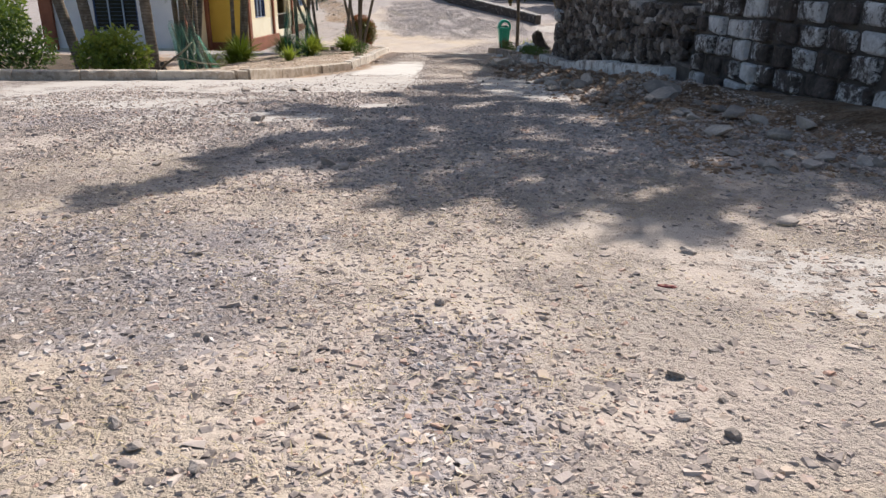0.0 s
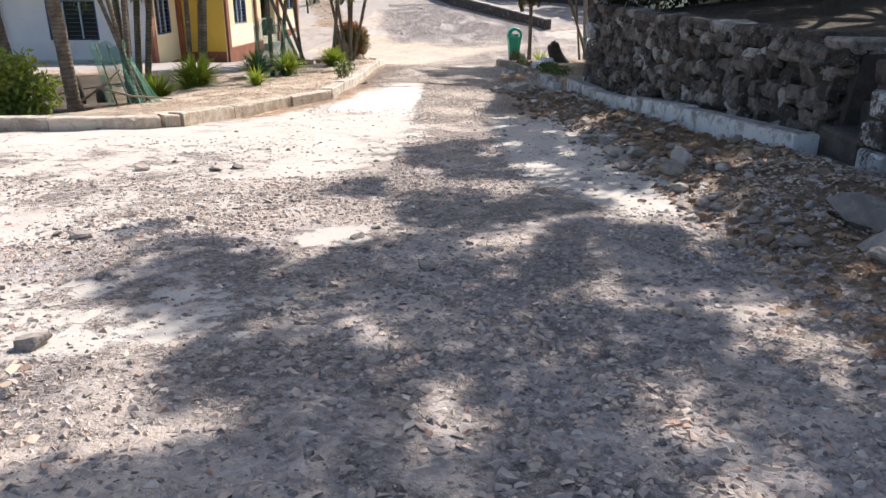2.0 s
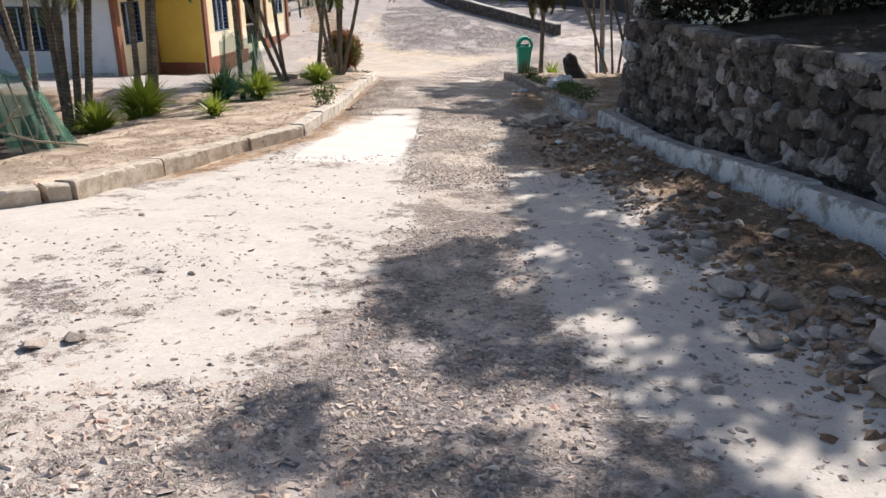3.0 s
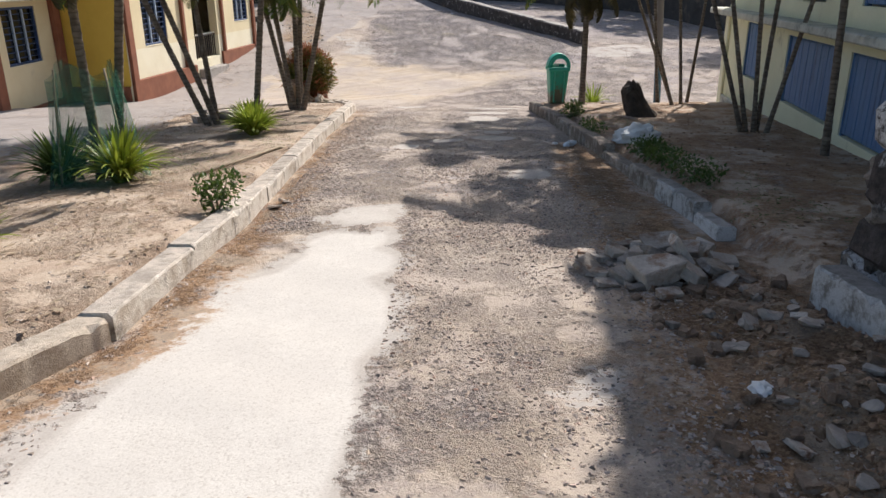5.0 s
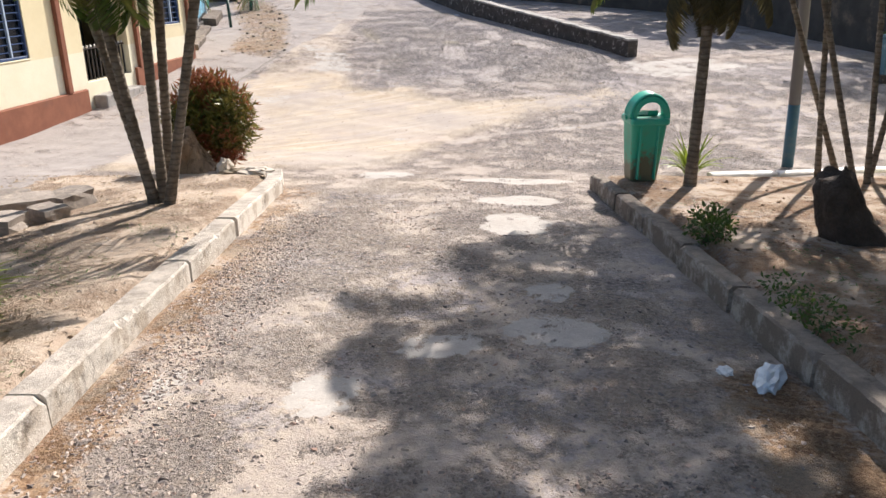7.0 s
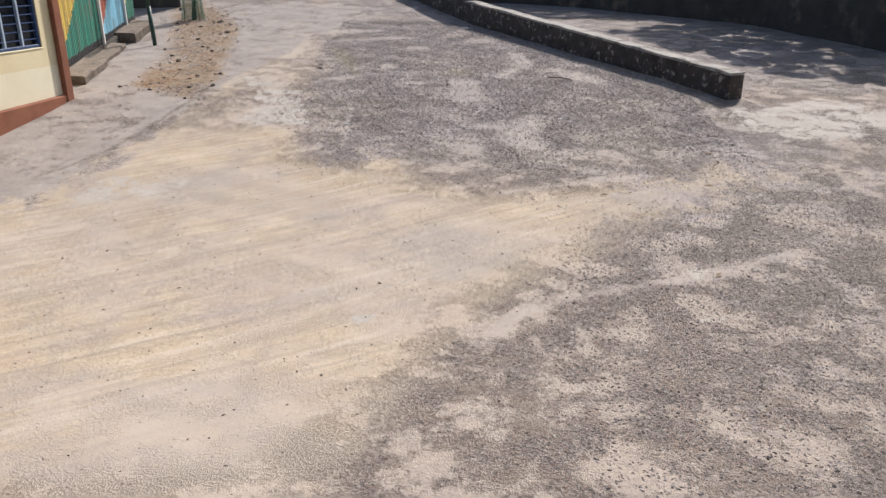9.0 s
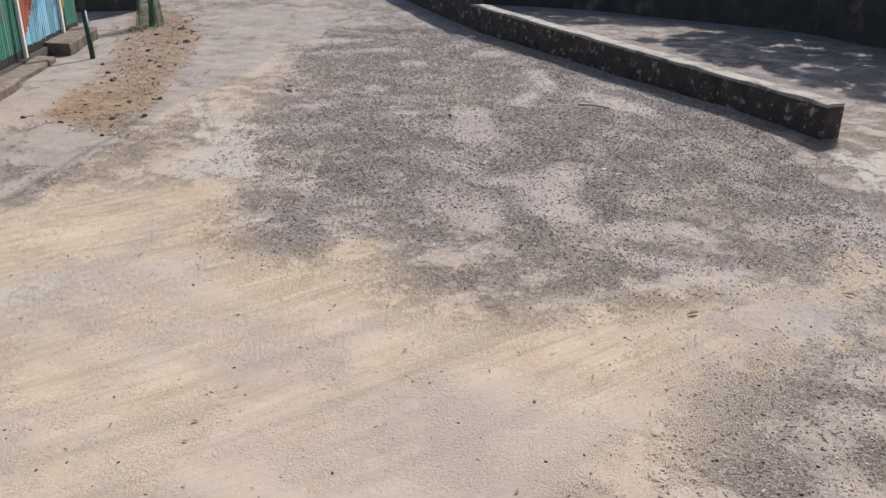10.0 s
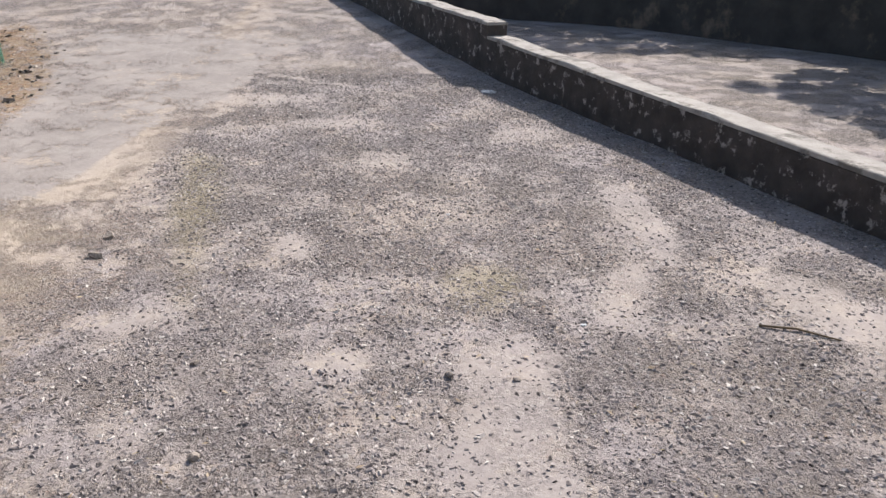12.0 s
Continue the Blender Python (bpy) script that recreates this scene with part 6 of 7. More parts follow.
def palm(x, y, stems, seed, label, rad=0.047, skirt=0, fronds=8, hang=()):
    """A clump of ringed palm stems: each is (dx, dy, lean x per m, lean y per m, height)."""
    r = random.Random(seed)
    root = empty("palm_clump" if len(stems) > 1 else "palm", on_ground(x, y), label, "palm")
    for dx, dy, lx, ly, h in stems:
        bend = r.uniform(-0.02, 0.02)
        path, radii = [], []
        n = int(h / 0.05)
        for k in range(n + 1):
            z = h * k / n
            path.append((dx + lx * z + bend * z * z * 0.3, dy + ly * z, z - 0.05))
            ring = 0.004 if k % 2 else 0.0
            radii.append(rad * r.uniform(0.97, 1.03) * (1.25 - 0.25 * min(1, z / 0.5)) * (1 - 0.04 * z) + ring)
        stem = part("stem", tube(path, radii, 9), M["stem"], root, "", True)
        top = Vector(path[-1])
        for k in range(fronds):
            ob = new("frond", r.choice(FRONDS))
            ob.parent = stem
            ob.matrix_local = Matrix.Translation(top) @ pose(0, 0, 0, 0, r.uniform(-25, 30), 360 * k / fronds + r.uniform(-20, 20))
        for k in range(skirt):
            ob = new("frond", r.choice(DRY))
            ob.parent = stem
            ob.matrix_local = Matrix.Translation(top - Vector((0, 0, 0.12))) @ pose(0, 0, 0, 0, r.uniform(35, 95), r.uniform(0, 360)) @ Matrix.Scale(r.uniform(0.55, 0.95), 4)
    for z, turn, pitch, dead in hang:
        dx, dy, lx, ly, h = stems[int(turn) % len(stems)]
        ob = new("frond", (DRY if dead else FRONDS)[int(turn) % 2])
        ob.parent = root
        ob.matrix_local = pose(dx + lx * z, dy + ly * z, z, 0, pitch, turn) @ Matrix.Scale(0.62, 4)
    return root


palm(-2.95, 26.35, [(-0.1, 0.05, -0.13, 0.02, 3.1), (-0.02, 0.1, 0.0, 0.03, 3.6), (-0.06, 0.4, 0.06, 0.0, 3.7), (0.06, 0.0, 0.25, 0.0, 3.0), (-0.2, 0.3, -0.2, 0.0, 3.2)], 1, "clump of slender grey ringed palm stems in a bare earth bed", skirt=1,
     hang=((2.35, 190, 62, True), (2.4, 236, 66, True), (2.5, 170, 58, True), (2.55, 255, 60, False), (2.5, 281, 62, False), (2.45, 300, 70, False), (2.4, 330, 62, False), (2.4, 20, 66, False), (2.35, 340, 74, True)))
palm(-4.05, 24.5, [(-0.04, 0.0, -0.40, -0.03, 3.0), (0.06, 0.15, -0.35, 0.05, 3.2), (-0.16, 0.8, -0.10, 0.03, 3.4)], 2, "clump of leaning palm stems beside a grassy tuft", hang=((2.6, 200, 66, True), (2.5, 250, 68, True), (2.6, 290, 64, False)))
palm(-3.1, 23.6, [(0, 0, 0.13, 0.03, 3.3)], 3, "single slender palm stem in a bare earth bed", hang=((2.5, 240, 66, True), (2.5, 310, 64, True), (2.6, 30, 62, False)))
palm(-3.85, 20.1, [(-0.05, 0, 0.0, 0, 3.6), (0.1, 0.1, 0.12, 0.05, 3.3)], 4, "two palm stems wrapped in green net", hang=((2.2, 220, 66, True), (2.2, 280, 68, True)))
palm(-4.95, 18.2, [(-0.12, 0, 0.03, 0.0, 3.4), (0.02, 0.05, 0.08, 0.03, 3.7), (0.12, 0, 0.1, 0, 3.0)], 5, "clump of palm stems among bright strap leaves", hang=((2.3, 230, 68, True), (2.3, 300, 66, True)))
palm(-6.25, 18.4, [(-0.12, 0, 0.04, 0.0, 3.2), (0.0, 0.05, 0.08, 0.03, 3.6), (0.12, 0.1, 0.16, 0, 3.3), (-0.2, 0.1, -0.02, 0, 3.0)], 6, "clump of brown palm stems near a white wall", 0.065)
palm(-4.65, 14.5, [(0, 0, -0.2, 0.1, 2.6), (-0.12, 0.1, 0.0, 0.1, 2.8), (0.05, 0.1, -0.3, 0.0, 2.4)], 7, "thin leaning palm stems wrapped in green net", 0.03, fronds=5)
palm(-7.5, 16.3, [(-0.6, 0.6, -0.22, 0.05, 3.2), (0.0, 0.1, -0.1, 0.0, 3.4)], 8, "leaning bare brown palm stems behind the kerb", 0.12)
palm(-5.45, 14.2, [(0, 0, -0.03, 0.0, 3.3)], 14, "thick brown palm stem beside a hollow of dead branches", 0.1)
palm(2.55, 27.3, [(0, 0, 0.0, 0.02, 2.45)], 9, "young palm with a skirt of dark drooping fronds", 0.06, skirt=14, fronds=4)
palm(4.3, 27.3, [(0.3, 0.9, -0.42, 0.02, 4.6), (0.08, 0.0, -0.34, 0.03, 5.0), (-0.06, 0.6, -0.13, -0.02, 4.4)], 10, "clump of dark leaning palm stems in a shaded bed", 0.031)
palm(4.75, 27.5, [(-0.14, 0, -0.1, 0.02, 4.6), (0.1, 0.4, 0.08, 0.0, 4.2)], 11, "pair of dark slender palm stems in a shaded bed", 0.031)
palm(4.25, 23.0, [(-0.12, 0, -0.34, 0, 4.2), (-0.04, 0.05, -0.22, 0.03, 4.6), (0.05, 0, -0.08, 0.0, 4.8), (0.1, 0.05, 0.03, 0.02, 4.4), (0.2, -0.05, 0.19, -0.02, 4.0)], 12, "fan of dark palm stems against a pale green wall", 0.031)
palm(4.35, 21.0, [(0, 0, -0.03, 0.02, 4.5)], 13, "single dark palm stem by a pale green wall", 0.042)

strap_plant(-2.95, 22.9, 75, 0.56, 1, "bright green tuft of long strap leaves")
strap_plant(-3.1, 23.3, 50, 0.55, 2, "bright green tuft of long strap leaves")
strap_plant(-4.2, 19.9, 70, 0.7, 3, "dark green tuft of strap leaves below a net", M["weed"])
strap_plant(-3.55, 19.8, 70, 0.66, 4, "yellow-green tuft of strap leaves")
strap_plant(-5.75, 18.1, 70, 0.75, 5, "yellow-green tuft of strap leaves")
strap_plant(-4.75, 17.6, 80, 0.72, 6, "yellow-green tuft of strap leaves")
strap_plant(-5.05, 18.0, 50, 0.7, 7, "yellow-green tuft of strap leaves")
strap_plant(-3.55, 17.2, 20, 0.42, 8, "small sprouting yellow-green tuft")
strap_plant(3.1, 29.0, 14, 0.65, 10, "thin yellow-green fern beside a bin")


def shrub(name, x, y, blobs, n, size, seed, material, label, aspect=0.45, up=0.0):
    root = empty(name, on_ground(x, y), label, "shrub")
    r = random.Random(seed)
    for k in range(5):
        a = r.uniform(0, 6.3)
        bx, by, bz = blobs[k % len(blobs)][:3]
        part("branch", tube([(0.04 * math.cos(a), 0.04 * math.sin(a), -0.05), (bx * 0.5, by * 0.5, bz * 0.5), (bx, by, bz)], [0.018, 0.013, 0.006], 5), M["twig"], root)
    leaf_cloud("foliage", blobs, n, size, seed, material, root, aspect, up=up)
    return root


shrub("croton_bush", -3.2, 28.85, [(-0.24, -0.05, 0.72, 0.32, 0.33, 0.42), (0.2, 0.0, 0.72, 0.36, 0.36, 0.48), (-0.05, 0.1, 1.05, 0.34, 0.3, 0.28), (0.12, 0, 0.34, 0.24, 0.24, 0.28)], 6500, 0.13, 1, M["croton"], "rounded croton bush with green and red narrow leaves", 0.15, 0.5)
shrub("leafy_shrub", -5.72, 12.95, [(-0.35, 0, 0.42, 0.32, 0.28, 0.3), (0.0, 0, 0.48, 0.34, 0.3, 0.34), (0.38, 0, 0.42, 0.32, 0.28, 0.3), (0.22, 0, 0.75, 0.27, 0.24, 0.2), (-0.15, 0, 0.7, 0.27, 0.24, 0.18), (0.05, 0, 0.2, 0.45, 0.28, 0.2)], 2600, 0.1, 2, M["shrub"], "dense bright green leafy shrub behind the kerb")
shrub("weed_bush", -2.1, 18.35, [(0, 0, 0.18, 0.17, 0.17, 0.16), (0.08, 0.05, 0.3, 0.15, 0.15, 0.12), (-0.1, 0, 0.3, 0.12, 0.12, 0.1)], 420, 0.055, 3, M["weed"], "small green weed bush beside the kerb")
shrub("weed_bush", 1.98, 25.0, [(0, 0, 0.12, 0.2, 0.2, 0.14), (0.1, 0.2, 0.12, 0.18, 0.2, 0.12)], 500, 0.05, 4, M["weed"], "low dark green weed behind the kerb")
shrub("weed_bush", 2.25, 21.1, [(0, 0, 0.1, 0.25, 0.25, 0.11), (0.1, 0.2, 0.08, 0.2, 0.2, 0.09), (0.0, -0.35, 0.08, 0.2, 0.3, 0.09)], 800, 0.05, 5, M["weed"], "low dark green weed behind the kerb")
shrub("weed_bush", 2.35, 19.6, [(0, 0, 0.1, 0.3, 0.4, 0.12), (-0.1, 0.6, 0.1, 0.25, 0.4, 0.1)], 700, 0.05, 6, M["weed"], "low dark green weed behind the kerb")
shrub("weed_bush", 2.05, 23.4, [(0, 0, 0.06, 0.2, 0.6, 0.07)], 400, 0.04, 7, M["weed"], "low creeping weed behind the kerb")
shrub("hedge_bush", -13.6, 22.5, [(-0.5, 0, 0.8, 0.9, 0.8, 0.8), (0.5, 0, 1.2, 0.8, 0.7, 0.9), (0, 0, 1.9, 0.8, 0.7, 0.6)], 3200, 0.2, 8, M["shrub"], "tall green hedge bush beside the building")
shrub("hedge_bush", -9.7, 17.0, [(-0.5, 0, 0.5, 0.6, 0.5, 0.5), (0.4, 0, 0.6, 0.55, 0.5, 0.55), (-0.2, 0, 1.2, 0.6, 0.5, 0.5), (-1.2, 0, 0.9, 0.6, 0.5, 0.9)], 3400, 0.13, 9, M["weed"], "tall green hedge bush beside the building")
# added bushes, coloured as shade, hiding the pale wall behind the terrace
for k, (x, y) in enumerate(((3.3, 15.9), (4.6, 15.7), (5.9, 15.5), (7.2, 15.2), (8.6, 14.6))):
    shrub("shade_bush", x, y, [(-0.4, 0, 0.45, 0.6, 0.4, 0.45), (0.4, 0.1, 0.55, 0.6, 0.4, 0.5), (0.0, 0.1, 1.1, 0.6, 0.4, 0.4), (0.3, 0.15, 1.7, 0.8, 0.4, 0.4), (-0.4, 0.2, 2.2, 0.8, 0.4, 0.4)], 4800, 0.12, 40 + k, M["shade_leaf"], "near-black added bush standing in for shade on the terrace")
for k, (x, y) in enumerate(((5.5, 62.5), (8.6, 58.2), (11.6, 54.0), (13.2, 47.0), (13.8, 40.0))):
    shrub("hedge_bush", x, y, [(-1, 0, 1.0, 1.2, 0.9, 1.1), (0.9, 0.3, 1.3, 1.2, 0.9, 1.2), (0, 0, 2.2, 1.2, 0.9, 0.8)], 2200, 0.26, 20 + k, M["leaf"], "dark green bush behind a boundary wall")


def tree(x, y, trunk, crown, n, seed, label, leaf=0.16, rad=0.14):
    """A broad tree: trunk to the point trunk, limbs to each clump of the crown."""
    r = random.Random(seed)
    root = empty("tree", on_ground(x, y), label, "tree")
    base = Vector((x, y, gh(x, y)))
    t = Vector(trunk) - base
    part("trunk", tube([(0, 0, -0.2), t * 0.3 + Vector((0.05, 0, 0)), t * 0.65, t], [rad * 1.4, rad * 1.05, rad * 0.9, rad * 0.7], 10), M["bark"], root, "", True)
    blobs = []
    for cx, cy, cz, rx, ry, rz in crown:
        c = Vector((cx, cy, cz)) - base
        part("limb", tube([t, t.lerp(c, 0.5) + Vector((0, 0, -0.15)), c], [rad * 0.6, rad * 0.35, rad * 0.12], 6), M["bark"], root, "", True)
        for _ in range(6):
            d = Vector((r.gauss(0, 0.48) * rx, r.gauss(0, 0.48) * ry, r.gauss(0, 0.5) * rz))
            blobs.append((*(c + d), rx * r.uniform(0.3, 0.5), ry * r.uniform(0.3, 0.5), rz * r.uniform(0.3, 0.55)))
    leaf_cloud("crown", blobs, n, leaf, seed, M["leaf"], root, 0.5)
    return root


def shade(marks, drop=5.1, top=5.6, rz=0.55):
    """Crown clumps that stand over marks (x, y, rx, ry) towards the sun."""
    return [(x + SUN.x / SUN.z * drop, y + SUN.y / SUN.z * drop, top, rx, ry, rz) for x, y, rx, ry in marks]


def canopy(regions, gaps, pitch, top, seed):
    """Leaf clumps high up, along the sun's line above each shaded stretch of ground; gaps let flecks of light through."""
    r = np.random.default_rng(seed)
    out = []
    for pts, fill in regions:
        px, py = zip(*pts)
        gx, gy = (v.ravel() for v in np.meshgrid(np.arange(min(px), max(px), pitch), np.arange(min(py), max(py), pitch)))
        gx, gy = gx + r.uniform(-0.65, 0.65, gx.shape) * pitch, gy + r.uniform(-0.65, 0.65, gy.shape) * pitch
        ok = (poly(gx, gy, pts, 0.5 * pitch) > 0.8) & (r.random(len(gx)) < fill)
        for cx, cy, rx, ry in gaps:
            ok &= np.hypot((gx - cx) / rx, (gy - cy) / ry) > 0.85
        for x, y in zip(gx[ok], gy[ok]):
            h = top + r.normal(0, 0.3) - gh(x, y)
            out.append((x + SUN.x / SUN.z * h, y + SUN.y / SUN.z * h, gh(x, y) + h, pitch * r.uniform(0.5, 0.75), pitch * r.uniform(0.5, 0.75), pitch * r.uniform(0.5, 0.8)))
    return [c for c in out if not (16.0 < c[1] < 28.9 and c[0] > 3.9 + 0.142 * (c[1] - 17.0))]


def spreading_tree(x, y, trunk, clumps, dense, seed, label, leaf=0.11, rad=0.06, limbs=14):
    """A tree with a wide flat crown of many small leaf clumps on long limbs."""
    r = random.Random(seed)
    root = empty("tree", on_ground(x, y), label, "tree")
    base = Vector((x, y, gh(x, y)))
    t = Vector(trunk) - base
    part("trunk", tube([(0, 0, -0.2), t * 0.3 + Vector((0.05, 0, 0)), t * 0.65, t], [rad * 1.4, rad * 1.05, rad * 0.9, rad * 0.7], 10), M["bark"], root, "", True)
    for c in r.sample(clumps, min(limbs, len(clumps))):
        e = Vector(c[:3]) - base
        part("limb", tube([t, t.lerp(e, 0.5) + Vector((0, 0, 0.1)), e], [rad * 0.5, rad * 0.25, rad * 0.1], 6), M["bark"], root, "", True)
    leaf_cloud("crown", [(*(Vector(c[:3]) - base), *c[3:]) for c in clumps], int(dense * len(clumps)), leaf, seed, M["leaf"], root, 0.5)
    return root


LANE_SHADE = [(-1.69, 2.92), (-1.47, 3.86), (-1.28, 4.5), (-1.02, 5.0), (-0.88, 5.7), (-1.41, 6.05), (-1.78, 7.25), (-1.42, 7.3), (-1.1, 6.75), (-0.5, 6.85), (-0.3, 7.6), (-0.55, 7.95), (-0.8, 7.95), (-0.85, 8.35), (-0.78, 9.1), (-0.7, 9.4),
              (-0.75, 8.8), (-0.45, 8.2), (0.2, 8.0), (0.7, 8.1), (0.9, 7.7), (1.0, 7.2), (1.7, 7.0), (2.6, 5.6), (2.3, 2.9), (1.34, 2.82), (1.11, 2.68), (0.92, 2.5), (0.74, 2.5), (0.62, 2.75), (0.37, 2.65), (-0.06, 2.65), (-0.11, 3.0),
              (-0.39, 2.72), (-0.24, 3.17), (-0.5, 3.37), (-0.82, 3.6), (-1.35, 3.1)]
LANE_GAPS = [(-0.51, 4.5, 0.26, 0.2), (-0.02, 4.42, 0.3, 0.2), (0.1, 7.05, 0.26, 0.18), (0.28, 6.8, 0.2, 0.16), (1.25, 6.95, 0.2, 0.2), (1.15, 6.05, 0.26, 0.34), (0.55, 5.15, 0.24, 0.26), (0.72, 4.68, 0.22, 0.2), (1.55, 4.03, 0.15, 0.2),
             (1.36, 5.7, 0.2, 0.2), (-0.4, 5.9, 0.18, 0.15), (0.2, 5.9, 0.15, 0.15), (0.3, 3.7, 0.15, 0.13), (-0.5, 6.4, 0.16, 0.14), (-0.35, 8.05, 0.16, 0.13)]
spreading_tree(4.6, 9.6, (3.9, 9.8, 4.4), canopy([(LANE_SHADE, 1.0)], LANE_GAPS, 0.23, 5.5, 1), 82, 1, "shade tree on the terrace above a stone wall")
FAR_SHADE = [(-0.56, 9.05), (-0.52, 9.74), (-0.36, 10.07), (-0.41, 10.3), (-0.03, 10.4), (0.35, 10.85), (0.32, 9.6), (0.38, 8.95), (-0.02, 9.05)]
WALL_SHADE = [(0.46, 12.45), (0.52, 14.0), (0.6, 14.6), (0.7, 15.5), (0.8, 16.9), (0.83, 18.2), (2.4, 18.3), (3.2, 13.0), (3.4, 6.0), (2.6, 6.0), (1.9, 7.1), (1.7, 7.6), (1.6, 8.6), (0.5, 8.85), (0.4, 9.4), (0.36, 9.9), (0.36, 10.4)]
NEAR_SHADE = [(0.28, 9.0), (0.4, 8.5), (0.6, 7.9), (0.95, 7.5), (1.02, 8.05), (1.25, 8.35), (1.8, 8.4), (1.8, 9.0)]
STRIP_SHADE = [(0.45, 9.0), (0.42, 12.2), (1.4, 12.4), (1.7, 8.7), (1.2, 8.75)]
MIDDLE_SHADE = [(-0.1, 10.6), (0.35, 10.9), (0.32, 9.6), (0.5, 8.85), (0.6, 8.0), (0.3, 7.3), (-0.3, 7.7), (-0.65, 8.2), (-0.6, 8.7), (-0.65, 9.3), (-0.4, 9.95), (-0.25, 10.4)]
HEAP_SHADE = [(1.4, 6.6), (1.42, 7.5), (1.7, 8.2), (1.9, 8.6), (2.8, 8.6), (3.0, 6.3), (1.9, 6.2)]
WALL_GAPS = [(0.09, 8.54, 0.22, 0.2), (0.25, 8.25, 0.16, 0.12), (-0.16, 9.05, 0.2, 0.18), (-0.5, 8.65, 0.16, 0.14), (0.1, 9.9, 0.14, 0.1), (0.9, 8.56, 0.4, 0.07), (0.6, 9.3, 0.2, 0.25), (0.75, 11.6, 0.16, 0.12), (1.0, 10.2, 0.12, 0.1), (0.6, 12.0, 0.12, 0.16)]
spreading_tree(4.4, 12.4, (4.4, 13.2, 4.4), canopy([(FAR_SHADE, 0.9), ([(-0.45, 11.25), (0.1, 11.3), (0.26, 11.1), (0.1, 10.92)], 1.0), (NEAR_SHADE, 0.85), (WALL_SHADE, 0.96), (STRIP_SHADE, 0.3), (MIDDLE_SHADE, 0.5), (HEAP_SHADE, 0.9)], WALL_GAPS, 0.28, 5.5, 2), 95, 12, "slender tree behind the terrace wall", 0.12)
tree(6.2, 13.8, (6.0, 14.2, 4.6), shade([(3.3, 9.4, 0.9, 0.8), (3.3, 11.0, 0.9, 0.9), (3.3, 12.8, 0.9, 0.9), (3.2, 14.6, 0.9, 0.9), (5.0, 10.2, 1.1, 1.1), (5.0, 12.6, 1.1, 1.1), (5.0, 14.8, 1.1, 1.1), (7.0, 11.5, 1.2, 1.2), (7.0, 14.0, 1.2, 1.2)], 4.5, 5.8, 0.7), 15000, 2, "shade tree on the terrace above a stone wall", 0.2)
tree(5.6, 6.4, (5.6, 7.0, 4.6), [(5.4, 8.6, 5.8, 1.4, 1.5, 0.9), (6.9, 10.4, 6.1, 1.7, 1.6, 1.0), (5.4, 11.6, 6.0, 1.0, 1.0, 0.7)], 7000, 3, "shade tree on the terrace above a stone wall", 0.17)
COURT_SHADE = [(4.7, 50.9), (4.6, 50.0), (5.3, 48.5), (5.6, 46.8), (6.1, 45.4), (6.5, 43.1), (7.6, 42.1), (10.5, 41.6), (12.2, 45.0), (11.0, 50.0), (9.0, 53.0), (6.6, 52.6)]
COURT_GAPS = [(7.4, 46.4, 0.5, 0.3), (8.6, 44.0, 0.6, 0.3), (6.6, 48.9, 0.4, 0.35), (9.6, 46.8, 0.5, 0.3), (8.2, 49.8, 0.6, 0.3), (7.2, 43.4, 0.3, 0.25)]
spreading_tree(13.4, 49.0, (12.4, 50.4, 3.8), canopy([(COURT_SHADE, 0.92)], COURT_GAPS, 0.42, 5.4, 5), 130, 5, "shade tree behind a boundary wall", 0.19, 0.07)
spreading_tree(10.9, 57.0, (10.4, 56.4, 3.8), canopy([([(0.5, 54.9), (2.5, 54.6), (4.2, 54.8), (7.0, 53.9), (9.2, 52.8), (9.8, 55.0), (4.0, 60.0), (-1.0, 61.0)], 0.96)], [], 0.42, 5.6, 4), 95, 4, "shade tree behind a boundary wall", 0.19, 0.07)
tree(13.8, 42.5, (13.0, 42.5, 3.6), [(12.2, 43.6, 4.8, 1.4, 1.6, 1.0), (13.4, 41.0, 5.2, 2.0, 1.8, 1.0)], 4200, 6, "shade tree behind a boundary wall", 0.2, 0.12)
BED_SHADE = [(-0.65, 20.75), (-0.55, 21.2), (-0.48, 21.8), (-0.42, 22.5), (-0.95, 22.95), (-0.65, 23.45), (-0.28, 23.6), (0.26, 23.75), (0.14, 24.6), (0.06, 25.5), (0.35, 25.8), (0.66, 25.5), (0.95, 26.2), (1.3, 26.1), (1.75, 26.2), (2.0, 25.2),
             (2.6, 24.3), (4.3, 24.0), (4.3, 18.3), (0.85, 18.2), (0.9, 18.9), (0.95, 19.6), (0.6, 19.7), (0.12, 19.9), (0.18, 20.75), (0.62, 20.85), (0.42, 21.3), (0.23, 21.45), (0.0, 21.1), (-0.32, 20.86)]
BED_GAPS = [(0.5, 21.65, 0.34, 0.26), (0.55, 20.38, 0.22, 0.17), (0.87, 20.45, 0.2, 0.2), (0.1, 22.9, 0.2, 0.12), (0.75, 23.0, 0.2, 0.14), (0.5, 24.9, 0.18, 0.2), (0.9, 24.3, 0.16, 0.16), (1.1, 22.2, 0.2, 0.14), (0.35, 24.0, 0.15, 0.14), (1.2, 21.2, 0.12, 0.15)]
# added tree out of view, its crown shaped to cast the shade outlined above
spreading_tree(8.2, 29.6, (6.6, 29.0, 4.6), canopy([(BED_SHADE, 0.97), ([(-0.38, 18.75), (0.2, 18.5), (0.9, 18.3), (0.9, 18.95), (0.3, 19.25), (-0.2, 19.1)], 0.85)], BED_GAPS, 0.28, 5.5, 8), 70, 8, "unseen tree added behind a building corner to shade the lane", 0.12, 0.07)
